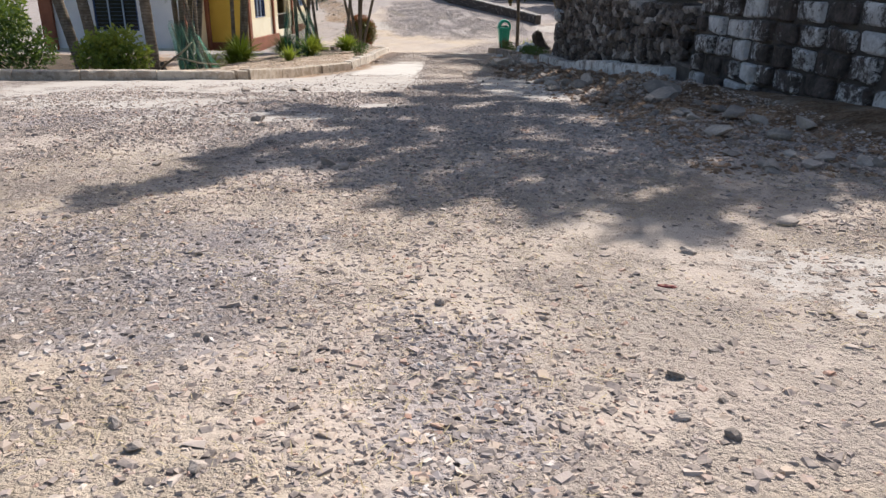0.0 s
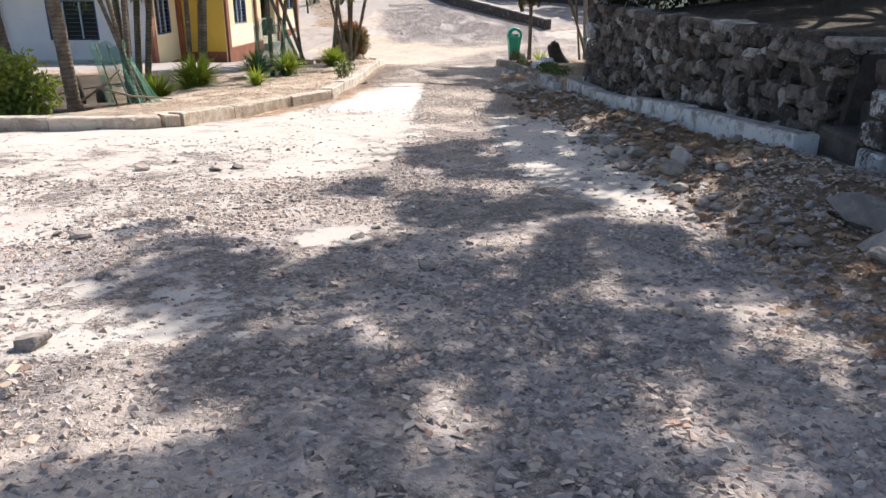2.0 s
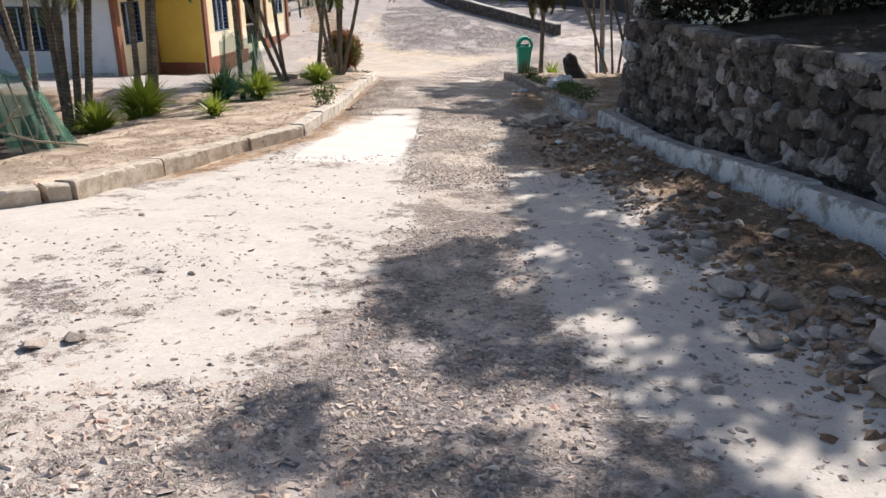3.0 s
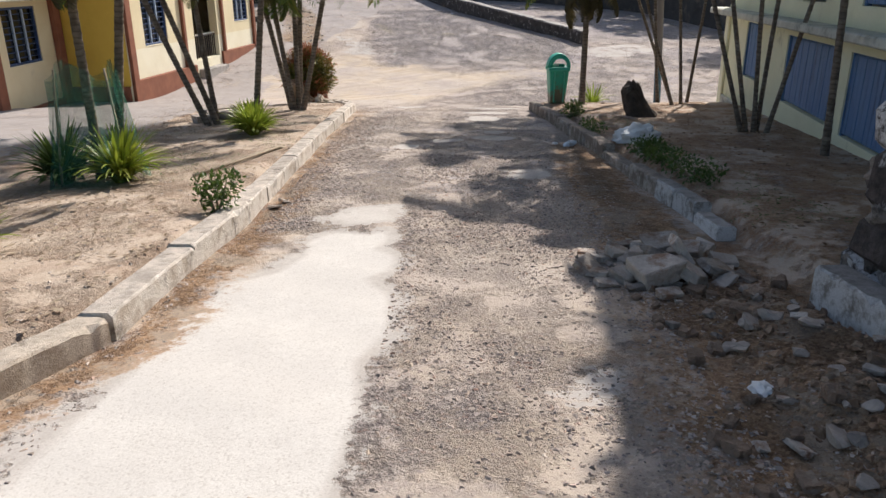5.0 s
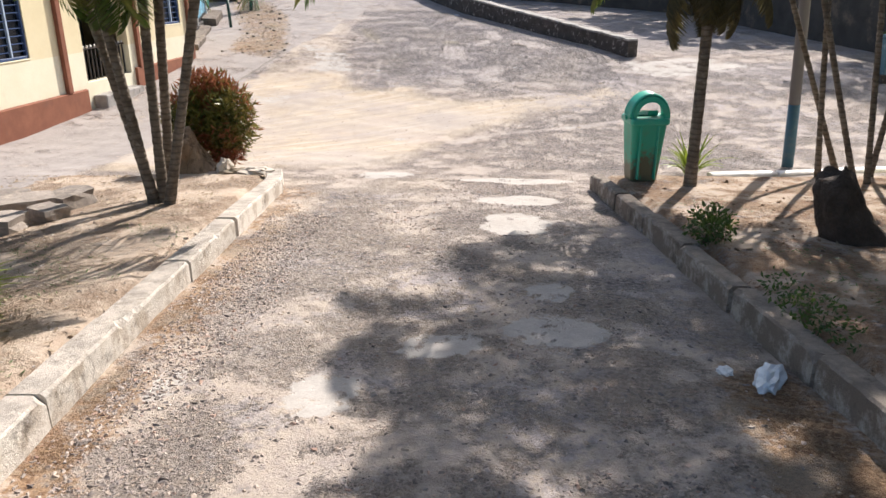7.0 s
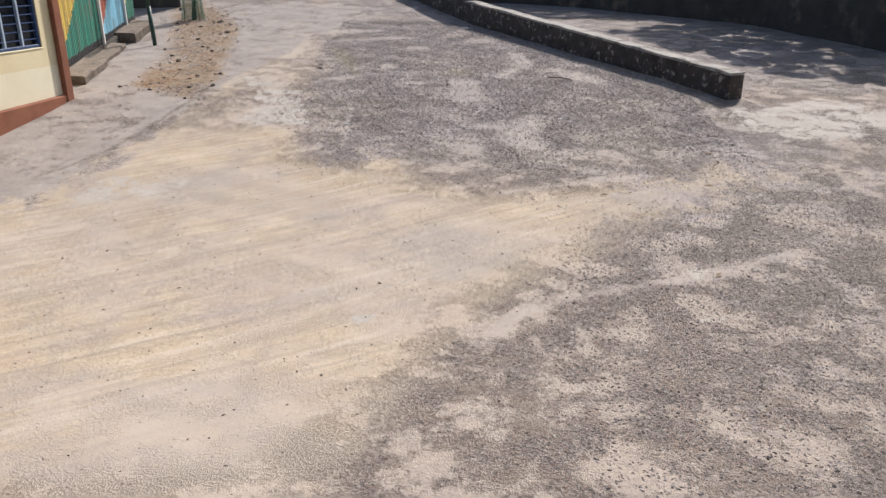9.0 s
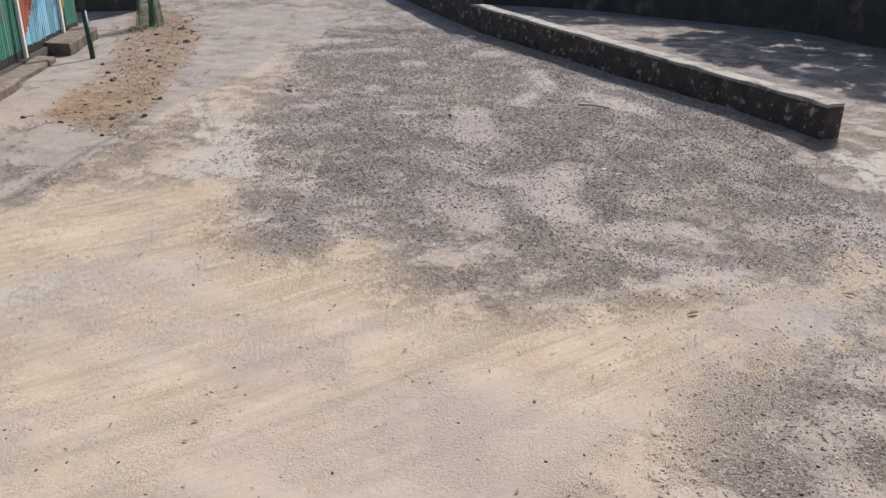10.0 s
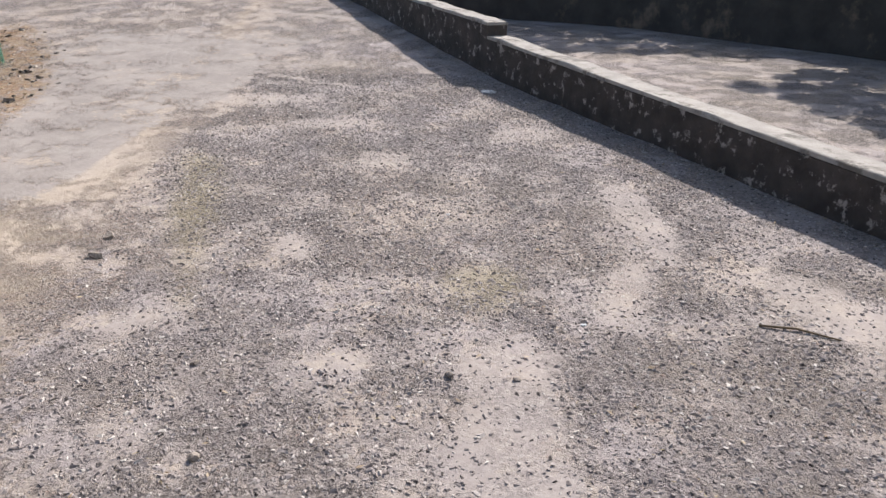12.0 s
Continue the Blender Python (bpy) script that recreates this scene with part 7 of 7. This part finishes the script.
tree(-7.75, 48.7, (-7.65, 48.7, 3.4), [(-7.7, 48.8, 4.4, 1.1, 1.1, 0.8), (-8.3, 49.4, 4.9, 1.0, 1.0, 0.7)], 1800, 7, "young roadside tree with a green net guard", 0.15, 0.05)


def net_guard(x, y, rad, h, lean, seed, label):
    """Sagging fine green netting round stems: a folded sheet that lets half of the light through."""
    r = random.Random(seed)
    bm = bmesh.new()
    n, rows = 64, 22
    ph = [r.uniform(0, 6.3) for _ in range(3)]
    vs = []
    for j in range(rows + 1):
        f = j / rows
        flare = rad * (1 + 0.55 * (1 - f) ** 1.5)
        ring = []
        for k in range(n):
            a = 2 * math.pi * k / n
            q = flare * (1 + 0.10 * math.sin(5 * a + ph[0] + 2 * f) + 0.07 * math.sin(11 * a + ph[1]) + 0.03 * math.sin(23 * a + ph[2] + 5 * f))
            ring.append(bm.verts.new((q * math.cos(a) + lean[0] * h * f, q * math.sin(a) + lean[1] * h * f, h * f * (1 + 0.08 * f * math.sin(3 * a + ph[1])))))
        vs.append(ring)
    for a, b in zip(vs, vs[1:]):
        for k in range(n):
            bm.faces.new((a[k], a[(k + 1) % n], b[(k + 1) % n], b[k]))
    root = empty("net_guard", on_ground(x, y), label, "plant net")
    part("netting", bm, M["net"], root, "see-through green netting", True)
    for k in range(3):
        a = 2.1 * k + ph[0]
        foot = Vector((1.3 * rad * math.cos(a), 1.3 * rad * math.sin(a), -0.1))
        part("stake", tube([foot, (rad * 0.9 * math.cos(a) + lean[0] * h, rad * 0.9 * math.sin(a) + lean[1] * h, h * 1.02)], [0.014, 0.011], 6), M["wood"], root, "thin bamboo stake", True)
    return root


net_guard(-4.75, 14.6, 0.22, 0.85, (-0.35, 0.05), 1, "torn green plastic net round thin stems")
net_guard(-3.85, 19.95, 0.3, 1.15, (0, 0), 2, "green plastic net round two palm stems")
net_guard(-7.75, 48.7, 0.2, 1.3, (0, 0), 3, "green plastic net guard round a young tree")


# ---- things ----
def rounded(w, d, rad, n=5):
    pts = []
    for sx, sy, a0 in ((1, 1, 0), (-1, 1, 90), (-1, -1, 180), (1, -1, 270)):
        for k in range(n + 1):
            a = math.radians(a0 + 90 * k / n)
            pts.append((sx * (w / 2 - rad) + rad * math.cos(a), sy * (d / 2 - rad) + rad * math.sin(a)))
    return pts


def loft(levels, cap_top=True):
    """Stacked rounded rectangles: (z, width, depth, radius)."""
    bm = bmesh.new()
    rings = [[bm.verts.new((x, y, z)) for x, y in rounded(w, d, q)] for z, w, d, q in levels]
    for a, b in zip(rings, rings[1:]):
        for k in range(len(a)):
            bm.faces.new((a[k], a[(k + 1) % len(a)], b[(k + 1) % len(a)], b[k]))
    bm.faces.new(rings[0][::-1])
    if cap_top:
        bm.faces.new(rings[-1])
    return bm


def litter_bin():
    root = empty("litter_bin", on_ground(2.1, 27.72, 4) @ Matrix.Diagonal((0.8, 0.8, 0.95, 1)), "green plastic litter bin with an arched hood, dirt on its front", "bin")
    part("body", loft([(0.0, 0.36, 0.36, 0.05), (0.03, 0.38, 0.38, 0.06), (0.70, 0.50, 0.48, 0.06), (0.72, 0.50, 0.48, 0.06)]), M["bin"], root, "tapered green body")
    for u in (-0.12, 0.12):
        part("rib", box((u - 0.012, -0.262, 0.05), (u + 0.012, -0.18, 0.69), 0.006), M["bin_light"], root)
    part("rim", loft([(0.70, 0.53, 0.51, 0.06), (0.715, 0.555, 0.535, 0.06), (0.76, 0.555, 0.535, 0.06), (0.775, 0.53, 0.51, 0.06)]), M["bin_light"], root, "thick light green rim")
    for sx in (-1, 1):
        part("hinge", box((sx * 0.285 - 0.02, -0.05, 0.74), (sx * 0.285 + 0.02, 0.05, 0.80), 0.01), M["bin_light"], root)
    # hood: ridged half barrel, open towards the lane
    verts, faces = [], []
    n, slices = 18, 11
    for k in range(slices):
        y = -0.20 + 0.30 * k / (slices - 1)
        bulge = 0.262 if k % 2 else 0.250
        for j in range(n + 1):
            a = math.pi * j / n
            verts.append((bulge * math.cos(a), y, 0.772 + bulge * 1.0 * math.sin(a)))
    for k in range(slices - 1):
        for j in range(n):
            i = k * (n + 1) + j
            faces.append((i, i + 1, i + n + 2, i + n + 1))
    hood = raw("hood", verts, faces, M["bin_light"], root, "ridged arched hood", True)
    solid = hood.modifiers.new("thickness", "SOLIDIFY")
    solid.thickness = 0.03
    verts, faces = [], []
    for j in range(n + 1):
        a = math.pi * j / n
        for rad in (0.19, 0.255):
            verts += [(rad * math.cos(a), -0.222, 0.772 + rad * math.sin(a)), (rad * math.cos(a), -0.19, 0.772 + rad * math.sin(a))]
    for j in range(n):
        i = 4 * j
        faces += [(i, i + 2, i + 6, i + 4), (i + 1, i + 5, i + 7, i + 3), (i, i + 4, i + 5, i + 1), (i + 2, i + 3, i + 7, i + 6)]
    raw("front_arch", verts, faces, M["bin_light"], root, "green front arch")
    part("flap", box((-0.17, -0.02, 0.775), (0.17, 0.0, 0.84), 0.01, m=pose(0, 0.0, 0, 0, 0, 0)), M["bin_light"], root)
    part("slot", box((-0.13, -0.03, 0.79), (0.02, -0.021, 0.83), 0.004), M["sack"], root, "white paper stuck in the slot")


litter_bin()


def stump():
    path, radii = [], []
    for k in range(13):
        f = k / 12
        path.append((-0.12 * f, 0.03 * f, -0.1 + 0.72 * f))
        radii.append(0.33 - 0.1 * f + 0.07 * (1 - f) ** 4 - 0.07 * max(0, f - 0.9) * 10)
    bm = tube(path, radii, 26)
    noise.seed_set(4)
    for v in bm.verts:
        d = Vector((v.co.x, v.co.y, 0)).normalized()
        v.co += d * (0.07 * noise.noise(Vector((v.co.x * 5, v.co.y * 5, v.co.z * 1.6))) + 0.03 * noise.noise(v.co * 16)) + Vector((0, 0, (0.12 * noise.noise(Vector((v.co.x * 6, v.co.y * 6, 2))) if v.co.z > 0.45 else 0)))
    ob = part("tree_stump", bm, M["stump"])
    ob.matrix_world = on_ground(3.2, 25.1) @ pose(0, 0, 0, 0, -17, 0) @ Matrix.Diagonal((0.68, 0.7, 0.95, 1))
    tagged(ob, "blackened broken tree stump on bare earth", "stump")


stump()


def rocks():
    shapes = [boxy_mesh("rock", 300 + k, M["rock"], 0.75) for k in range(3)] + [boxy_mesh("rock", 310 + k, M["stone"]) for k in range(3)]
    bm = tube([(0.1 - 0.25 * k / 11, 0.0, 0.56 * k / 11 - 0.05) for k in range(12)], [0.235 - 0.055 * k / 11 + 0.05 * (1 - k / 11) ** 4 - (0.05 if k == 11 else 0) for k in range(12)], 24)
    noise.seed_set(9)
    for v in bm.verts:
        d = Vector((v.co.x, v.co.y, 0)).normalized()
        v.co += d * (0.09 * noise.noise(Vector((v.co.x * 5, v.co.y * 5, v.co.z * 2.2))) + 0.035 * noise.noise(v.co * 15)) + Vector((0, 0, (0.16 * noise.noise(Vector((v.co.x * 5, v.co.y * 5, 3))) - 0.25 * (v.co.x + 0.15) if v.co.z > 0.4 else 0)))
    ob = part("rock", bm, M["brown_rock"])
    ob.matrix_world = on_ground(-3.33, 28.32)
    tagged(ob, "leaning brown rock with a broken top beside a croton bush", "rock")
    rows = [(x, y, (a, b, c), 3 + k % 3, 37 * k, 0, "flat grey rock in a pile on the bed") for k, (x, y, a, b, c) in enumerate(((-4.15, 25.5, 0.26, 0.16, 0.09), (-4.25, 26.2, 0.28, 0.18, 0.1), (-3.95, 26.45, 0.22, 0.16, 0.1), (-4.5, 25.8, 0.22, 0.15, 0.12), (-3.85, 25.9, 0.16, 0.12, 0.07), (-4.65, 26.5, 0.24, 0.2, 0.1), (-4.4, 25.2, 0.18, 0.13, 0.08)))]
    for x, y, d, k, rz, tilt, label in rows:
        ob = new("rock", shapes[k])
        ob.matrix_world = on_ground(x, y, rz, d[2] * 0.6) @ pose(0, 0, 0, tilt, tilt * 0.5, 0) @ Matrix.Diagonal((*d, 1))
        tagged(ob, label, "rock")


rocks()


def crumpled(name, x, y, size, seed, material, label, category, flat=0.4, rz=0.0):
    bm = bmesh.new()
    bmesh.ops.create_icosphere(bm, subdivisions=4 if size[0] > 0.1 else 3, radius=1)
    noise.seed_set(seed)
    for v in bm.verts:
        v.co *= 1 + 0.38 * noise.noise(v.co * 2.1) + 0.2 * abs(noise.noise(v.co * 4.5)) + 0.08 * noise.noise(v.co * 11)
        v.co.z = max(v.co.z, -0.35)
    ob = part(name, bm, material)
    ob.matrix_world = on_ground(x, y, rz, size[2] * 0.3) @ Matrix.Diagonal((*size, 1))
    return tagged(ob, label, category)


crumpled("plastic_sack", 2.36, 22.0, (0.27, 0.16, 0.17), 3, M["sack"], "crumpled white plastic sack on an earth bed", "sack")
crumpled("cloth_scrap", -2.5, 28.12, (0.21, 0.12, 0.055), 5, M["rag"], "dirty white rag on the kerb end", "rag")
crumpled("cloth_scrap", -2.88, 28.2, (0.1, 0.09, 0.12), 6, M["rag"], "dirty rag against a brown rock", "rag")
crumpled("cloth_scrap", -2.72, 28.1, (0.17, 0.06, 0.045), 15, M["wood"], "brown rag on the kerb end", "rag", rz=20)
crumpled("cloth_scrap", 1.62, 22.85, (0.07, 0.16, 0.05), 7, M["litter"], "crushed pale blue plastic tray at the kerb foot", "litter", rz=-30)
crumpled("cloth_scrap", 1.42, 22.95, (0.04, 0.05, 0.02), 8, M["sack"], "small white paper scrap on the lane", "litter")
crumpled("cloth_scrap", 1.35, 15.4, (0.05, 0.06, 0.03), 9, M["sack"], "small white paper scrap on red earth", "litter")
crumpled("cloth_scrap", 0.66, 2.02, (0.026, 0.008, 0.006), 10, M["red"], "red plastic scrap on gravel", "litter", rz=-20)
crumpled("cloth_scrap", 0.06, 47.55, (0.09, 0.05, 0.03), 11, M["sack"], "white paper scrap beside the low wall", "litter")

crumpled("paper_scrap", 1.51, 38.73, (0.035, 0.03, 0.012), 20, M["sack"], "small white paper scrap on worn asphalt", "litter")
crumpled("paper_scrap", 1.66, 38.57, (0.03, 0.02, 0.01), 21, M["sack"], "small white paper scrap on worn asphalt", "litter")
crumpled("paper_scrap", -1.96, 38.43, (0.045, 0.03, 0.015), 22, M["sack"], "small white paper scrap on worn asphalt", "litter")
crumpled("paper_scrap", 0.01, 47.60, (0.06, 0.035, 0.02), 23, M["sack"], "small white paper scrap on worn asphalt", "litter")
crumpled("paper_scrap", -0.60, 38.32, (0.02, 0.02, 0.01), 24, M["sack"], "small white paper scrap on worn asphalt", "litter")
crumpled("paper_scrap", 0.48, 41.42, (0.018, 0.014, 0.008), 25, M["sack"], "small white paper scrap on worn asphalt", "litter")
crumpled("paper_scrap", -0.42, 43.21, (0.018, 0.014, 0.008), 26, M["sack"], "small white paper scrap on worn asphalt", "litter")


def stick(name, pts, rad, material, label, category):
    path = [Vector((x, y, gh(x, y) + rad + lift)) for x, y, lift in pts]
    ob = part(name, tube(path, [rad] * (len(path) - 1) + [rad * 0.7], 7), material, smooth=True)
    return tagged(ob, label, category)


stick("bamboo_pole", [(-2.75, 19.7, 0.02), (-2.5, 20.7, 0.015), (-2.3, 21.6, 0.01), (-2.12, 22.35, 0.0)], 0.018, M["wood"], "long thin bamboo pole lying on the earth bed", "pole")
stick("twig", [(1.59, 41.43, 0), (1.8, 41.38, 0.01), (2.04, 41.28, 0)], 0.008, M["twig"], "dry twig on worn asphalt", "twig")
stick("bamboo_pole", [(-5.1, 14.2, 0.5), (-4.6, 14.15, 0.12), (-4.0, 14.1, 0.05)], 0.015, M["wood"], "thin stick leaning on a green net", "pole")
stick("wooden_post", [(-6.95, 17.46, 0), (-6.97, 17.46, 0.25), (-7.0, 17.45, 0.5)], 0.085, M["bark"], "weathered stump of a wooden post in a hollow", "post")
stick("wooden_post", [(-6.62, 17.6, 0), (-6.62, 17.6, 0.15), (-6.63, 17.6, 0.3)], 0.1, M["bark"], "short sawn wooden post in a hollow", "post")
stick("wooden_post", [(-7.5, 17.0, 0), (-7.52, 17.0, 0.25), (-7.55, 17.0, 0.5)], 0.06, M["bark"], "thin wooden post in a hollow", "post")
stick("dry_branch", [(-7.9, 17.3, 0.05), (-7.2, 17.5, 0.3), (-6.2, 17.9, 0.45)], 0.015, M["twig"], "dry branch lying across a dark hollow", "branch")
stick("bamboo_pole", [(-5.5, 14.4, 0.42), (-5.0, 14.3, 0.46), (-4.75, 14.25, 0.5)], 0.02, M["wood"], "pale wooden rail beside a green net", "pole")
for x, y, a in ((1.61, 35.37, 20), (3.01, 35.73, -30), (2.3, 33.15, 40), (3.4, 37.0, 10)):
    ob = raw("dry_leaf", [(-0.06, 0, 0.004), (0, 0.022, 0.022), (0.065, 0, 0.01), (0, -0.022, 0.016), (0, 0, 0.006)], [(0, 4, 1), (1, 4, 2), (2, 4, 3), (3, 4, 0)], M["dry_leaf"])
    ob.matrix_world = on_ground(x, y, a, 0.004)
    tagged(ob, "curled dry brown leaf on packed earth", "leaf", "dry leaves on the lane")


def lamp_pole(x, y, h, rad, lean, label, lower, upper):
    root = empty("pole", on_ground(x, y), label, "pole")
    cut = 0.9
    part("pole_foot", tube([(0, 0, -0.2), (lean * cut, 0, cut)], [rad, rad], 14), lower, root, "painted lower part", True)
    part("pole_shaft", tube([(lean * cut, 0, cut), (lean * h, 0, h)], [rad * 0.98, rad * 0.8], 14), upper, root, "", True)


lamp_pole(4.8, 29.9, 6.5, 0.08, -0.06, "round grey utility pole with a faded blue foot", M["bluish"], M["pole"])
lamp_pole(-7.45, 44.87, 3.2, 0.05, -0.06, "dark green iron post on the verge", M["dark_green"], M["dark_green"])
kerb_run("kerb_painted", [(3.3, 28.95), (4.4, 29.15), (5.6, 29.45), (6.2, 29.6)], 0.16, 0.07, 1.0, M["white_paint"], "low white-painted edging of an earth bed", 9, 1)


def board_fence():
    """Upright painted boards: each has a black foot, a lower and an upper colour parted along slanting lines."""
    root = empty("board_fence", label="fence of upright boards painted in yellow, green, red and blue triangles", category="fence")
    r = random.Random(12)
    p0, p1 = (-7.62, 40.15), (-8.92, 47.35)
    m = along(p0, p1)
    n = (Vector(p1) - Vector(p0)).length
    spans = [(0.0, 0.75, "yellow_board", "yellow_board", 0.0, 1.0), (0.75, 3.85, "green_board", "yellow_board", 0.75, 3.1), (3.85, 6.2, "sky_board", "red_board", 3.9, 5.7), (6.2, 9.0, "green_board", "yellow_board", 6.3, 7.2)]
    u = 0.0

    def floor_at(v):
        q = m @ Vector((v, 0, 0))
        return gh(q.x, q.y)

    while u < n:
        w = r.uniform(0.09, 0.12)
        _, _, low, high, a, b = next(k for k in spans if k[0] <= u < k[1])
        g = floor_at(u) + 0.2 + r.uniform(-0.015, 0.015)
        top = g + 1.75
        split = g + 0.14 + (top - g - 0.14) * min(1, max(0, (u - a) / (b - a)))
        for z0, z1, key in ((g, g + 0.14, "black_board"), (g + 0.14, split, low), (split, top, high)):
            if z1 - z0 > 0.02:
                part("board", box((u, -0.012, z0 + 0.001), (u + w - 0.018, 0.012, z1 - 0.001), 0.003, m=m), M[key], root)
        u += w
    for u in (3.85, 6.2):
        part("fence_post", box((u - 0.04, 0.014, floor_at(u) - 0.2), (u + 0.04, 0.075, floor_at(u) + 1.95), 0.006, m=m), M["white_paint"], root, "white fence post")
    part("fence_post", box((-0.16, -0.06, floor_at(0) - 0.2), (-0.03, 0.06, floor_at(0) + 2.2), 0.012, m=m), M["orange_board"], root, "orange-brown end post")
    for z in (0.5, 1.5):
        part("rail", tube([m @ Vector((v, -0.04, floor_at(v) + z)) for v in np.linspace(0, n, 6)], [0.025] * 6, 6), M["iron"], root)
    part("plinth", tube([m @ Vector((v, -0.05, floor_at(v) + 0.04)) for v in np.linspace(0, n, 12)], [0.2] * 12, 4), M["mortar"], root, "dark concrete plinth")
    for u0, u1, deep, h in ((0.45, 2.2, 0.48, 0.17), (2.2, 4.3, 0.4, 0.12), (5.0, 7.1, 0.5, 0.24)):
        bm = bmesh.new()
        rows = []
        for v in np.linspace(u0, u1, 9):
            g, e = floor_at(v), r.uniform(-0.02, 0.02)
            rows.append([bm.verts.new(m @ Vector((v, y, z))) for y, z in ((0.02, g - 0.2), (deep + e, g - 0.2), (deep + e, g + h - 0.03), (deep - 0.03 + e, g + h), (0.02, g + h + 0.02))])
        for a, b in zip(rows, rows[1:]):
            for k in range(5):
                bm.faces.new((a[k], b[k], b[(k + 1) % 5], a[(k + 1) % 5]))
        bm.faces.new(rows[0])
        bm.faces.new(rows[-1])
        bmesh.ops.recalc_face_normals(bm, faces=bm.faces[:])
        part("fence_step", bm, M["dirty_step"], root, "dirty concrete step at the fence foot")


board_fence()


def dark_wall():
    # added wall; its near-black colour stands for the dark of an opening
    root = empty("wall_end", label="near-black added wall standing in for a dark opening beyond a fence", category="wall", kind="structure")
    p0, p1 = (-11.2, 49.9), (-8.72, 50.45)
    g = gh(-9.2, 50.4)
    part("wall_body", pierced(p0, p1, g - 0.5, g + 1.7, 0.25, [], -1), M["back_wall"], root)
    part("wall_coping", box((-0.02, -0.28, g + 1.7), (2.56, 0.03, g + 1.77), 0.01, m=along(p0, p1)), M["back_wall"], root)


dark_wall()


def gate_post():
    root = empty("gate_post", on_ground(9.95, 36.9), "blue-grey masonry gate post with a whitewashed side", "gate post")
    part("post_body", box((-0.16, -0.16, -0.1), (0.16, 0.16, 0.98), 0.02, 0.008), M["bar_teal"], root)
    part("post_cap", box((-0.19, -0.19, 0.98), (0.19, 0.19, 1.06), 0.015), M["bar_teal"], root)
    part("post_foot", box((-0.2, -0.2, -0.1), (0.2, 0.2, 0.18), 0.015), M["low_wall"], root, "blackened foot")


M["bar_teal"] = plain("teal_masonry_paint", (0.07, 0.15, 0.19), 0.6, 0.3, (0.5, 0.55, 0.55), 0.6)
gate_post()


# ---- dead wood in the hollow behind the kerb ----
def dead_wood():
    rr = random.Random(15)
    for x, y, h, rad, lean in ((-5.5, 14.55, 0.5, 0.06, -0.1), (-5.3, 14.45, 0.22, 0.075, 0.05)):
        bm = tube([(0, 0, -0.1), (lean * 0.3, 0, h * 0.5), (lean, 0.02, h)], [rad * 1.15, rad, rad * 0.9], 9)
        for v in bm.verts:
            v.co += Vector((rr.uniform(-0.01, 0.01), rr.uniform(-0.01, 0.01), rr.uniform(-0.02, 0.02)))
        ob = part("wooden_stake", bm, M["bark"], smooth=True)
        ob.matrix_world = on_ground(x, y)
        tagged(ob, "short sawn-off brown stake in a hollow", "stake")
    for _ in range(22):
        x, y, a, n = rr.uniform(-7.6, -5.2), rr.uniform(13.6, 15.6), rr.uniform(0, 6.3), rr.uniform(0.4, 1.0)
        p0 = Vector((x, y, gh(x, y) + 0.02))
        p2 = p0 + Vector((math.cos(a) * n, math.sin(a) * n * 0.5, rr.uniform(0.05, 0.45)))
        ob = part("dead_branch", tube([p0, p0.lerp(p2, 0.5) + Vector((0, 0, 0.06)), p2], [0.014, 0.010, 0.004], 5), M["twig"])
        tagged(ob, "thin dead branch in a dark hollow", "branch", "dead branches behind the kerb")


dead_wood()
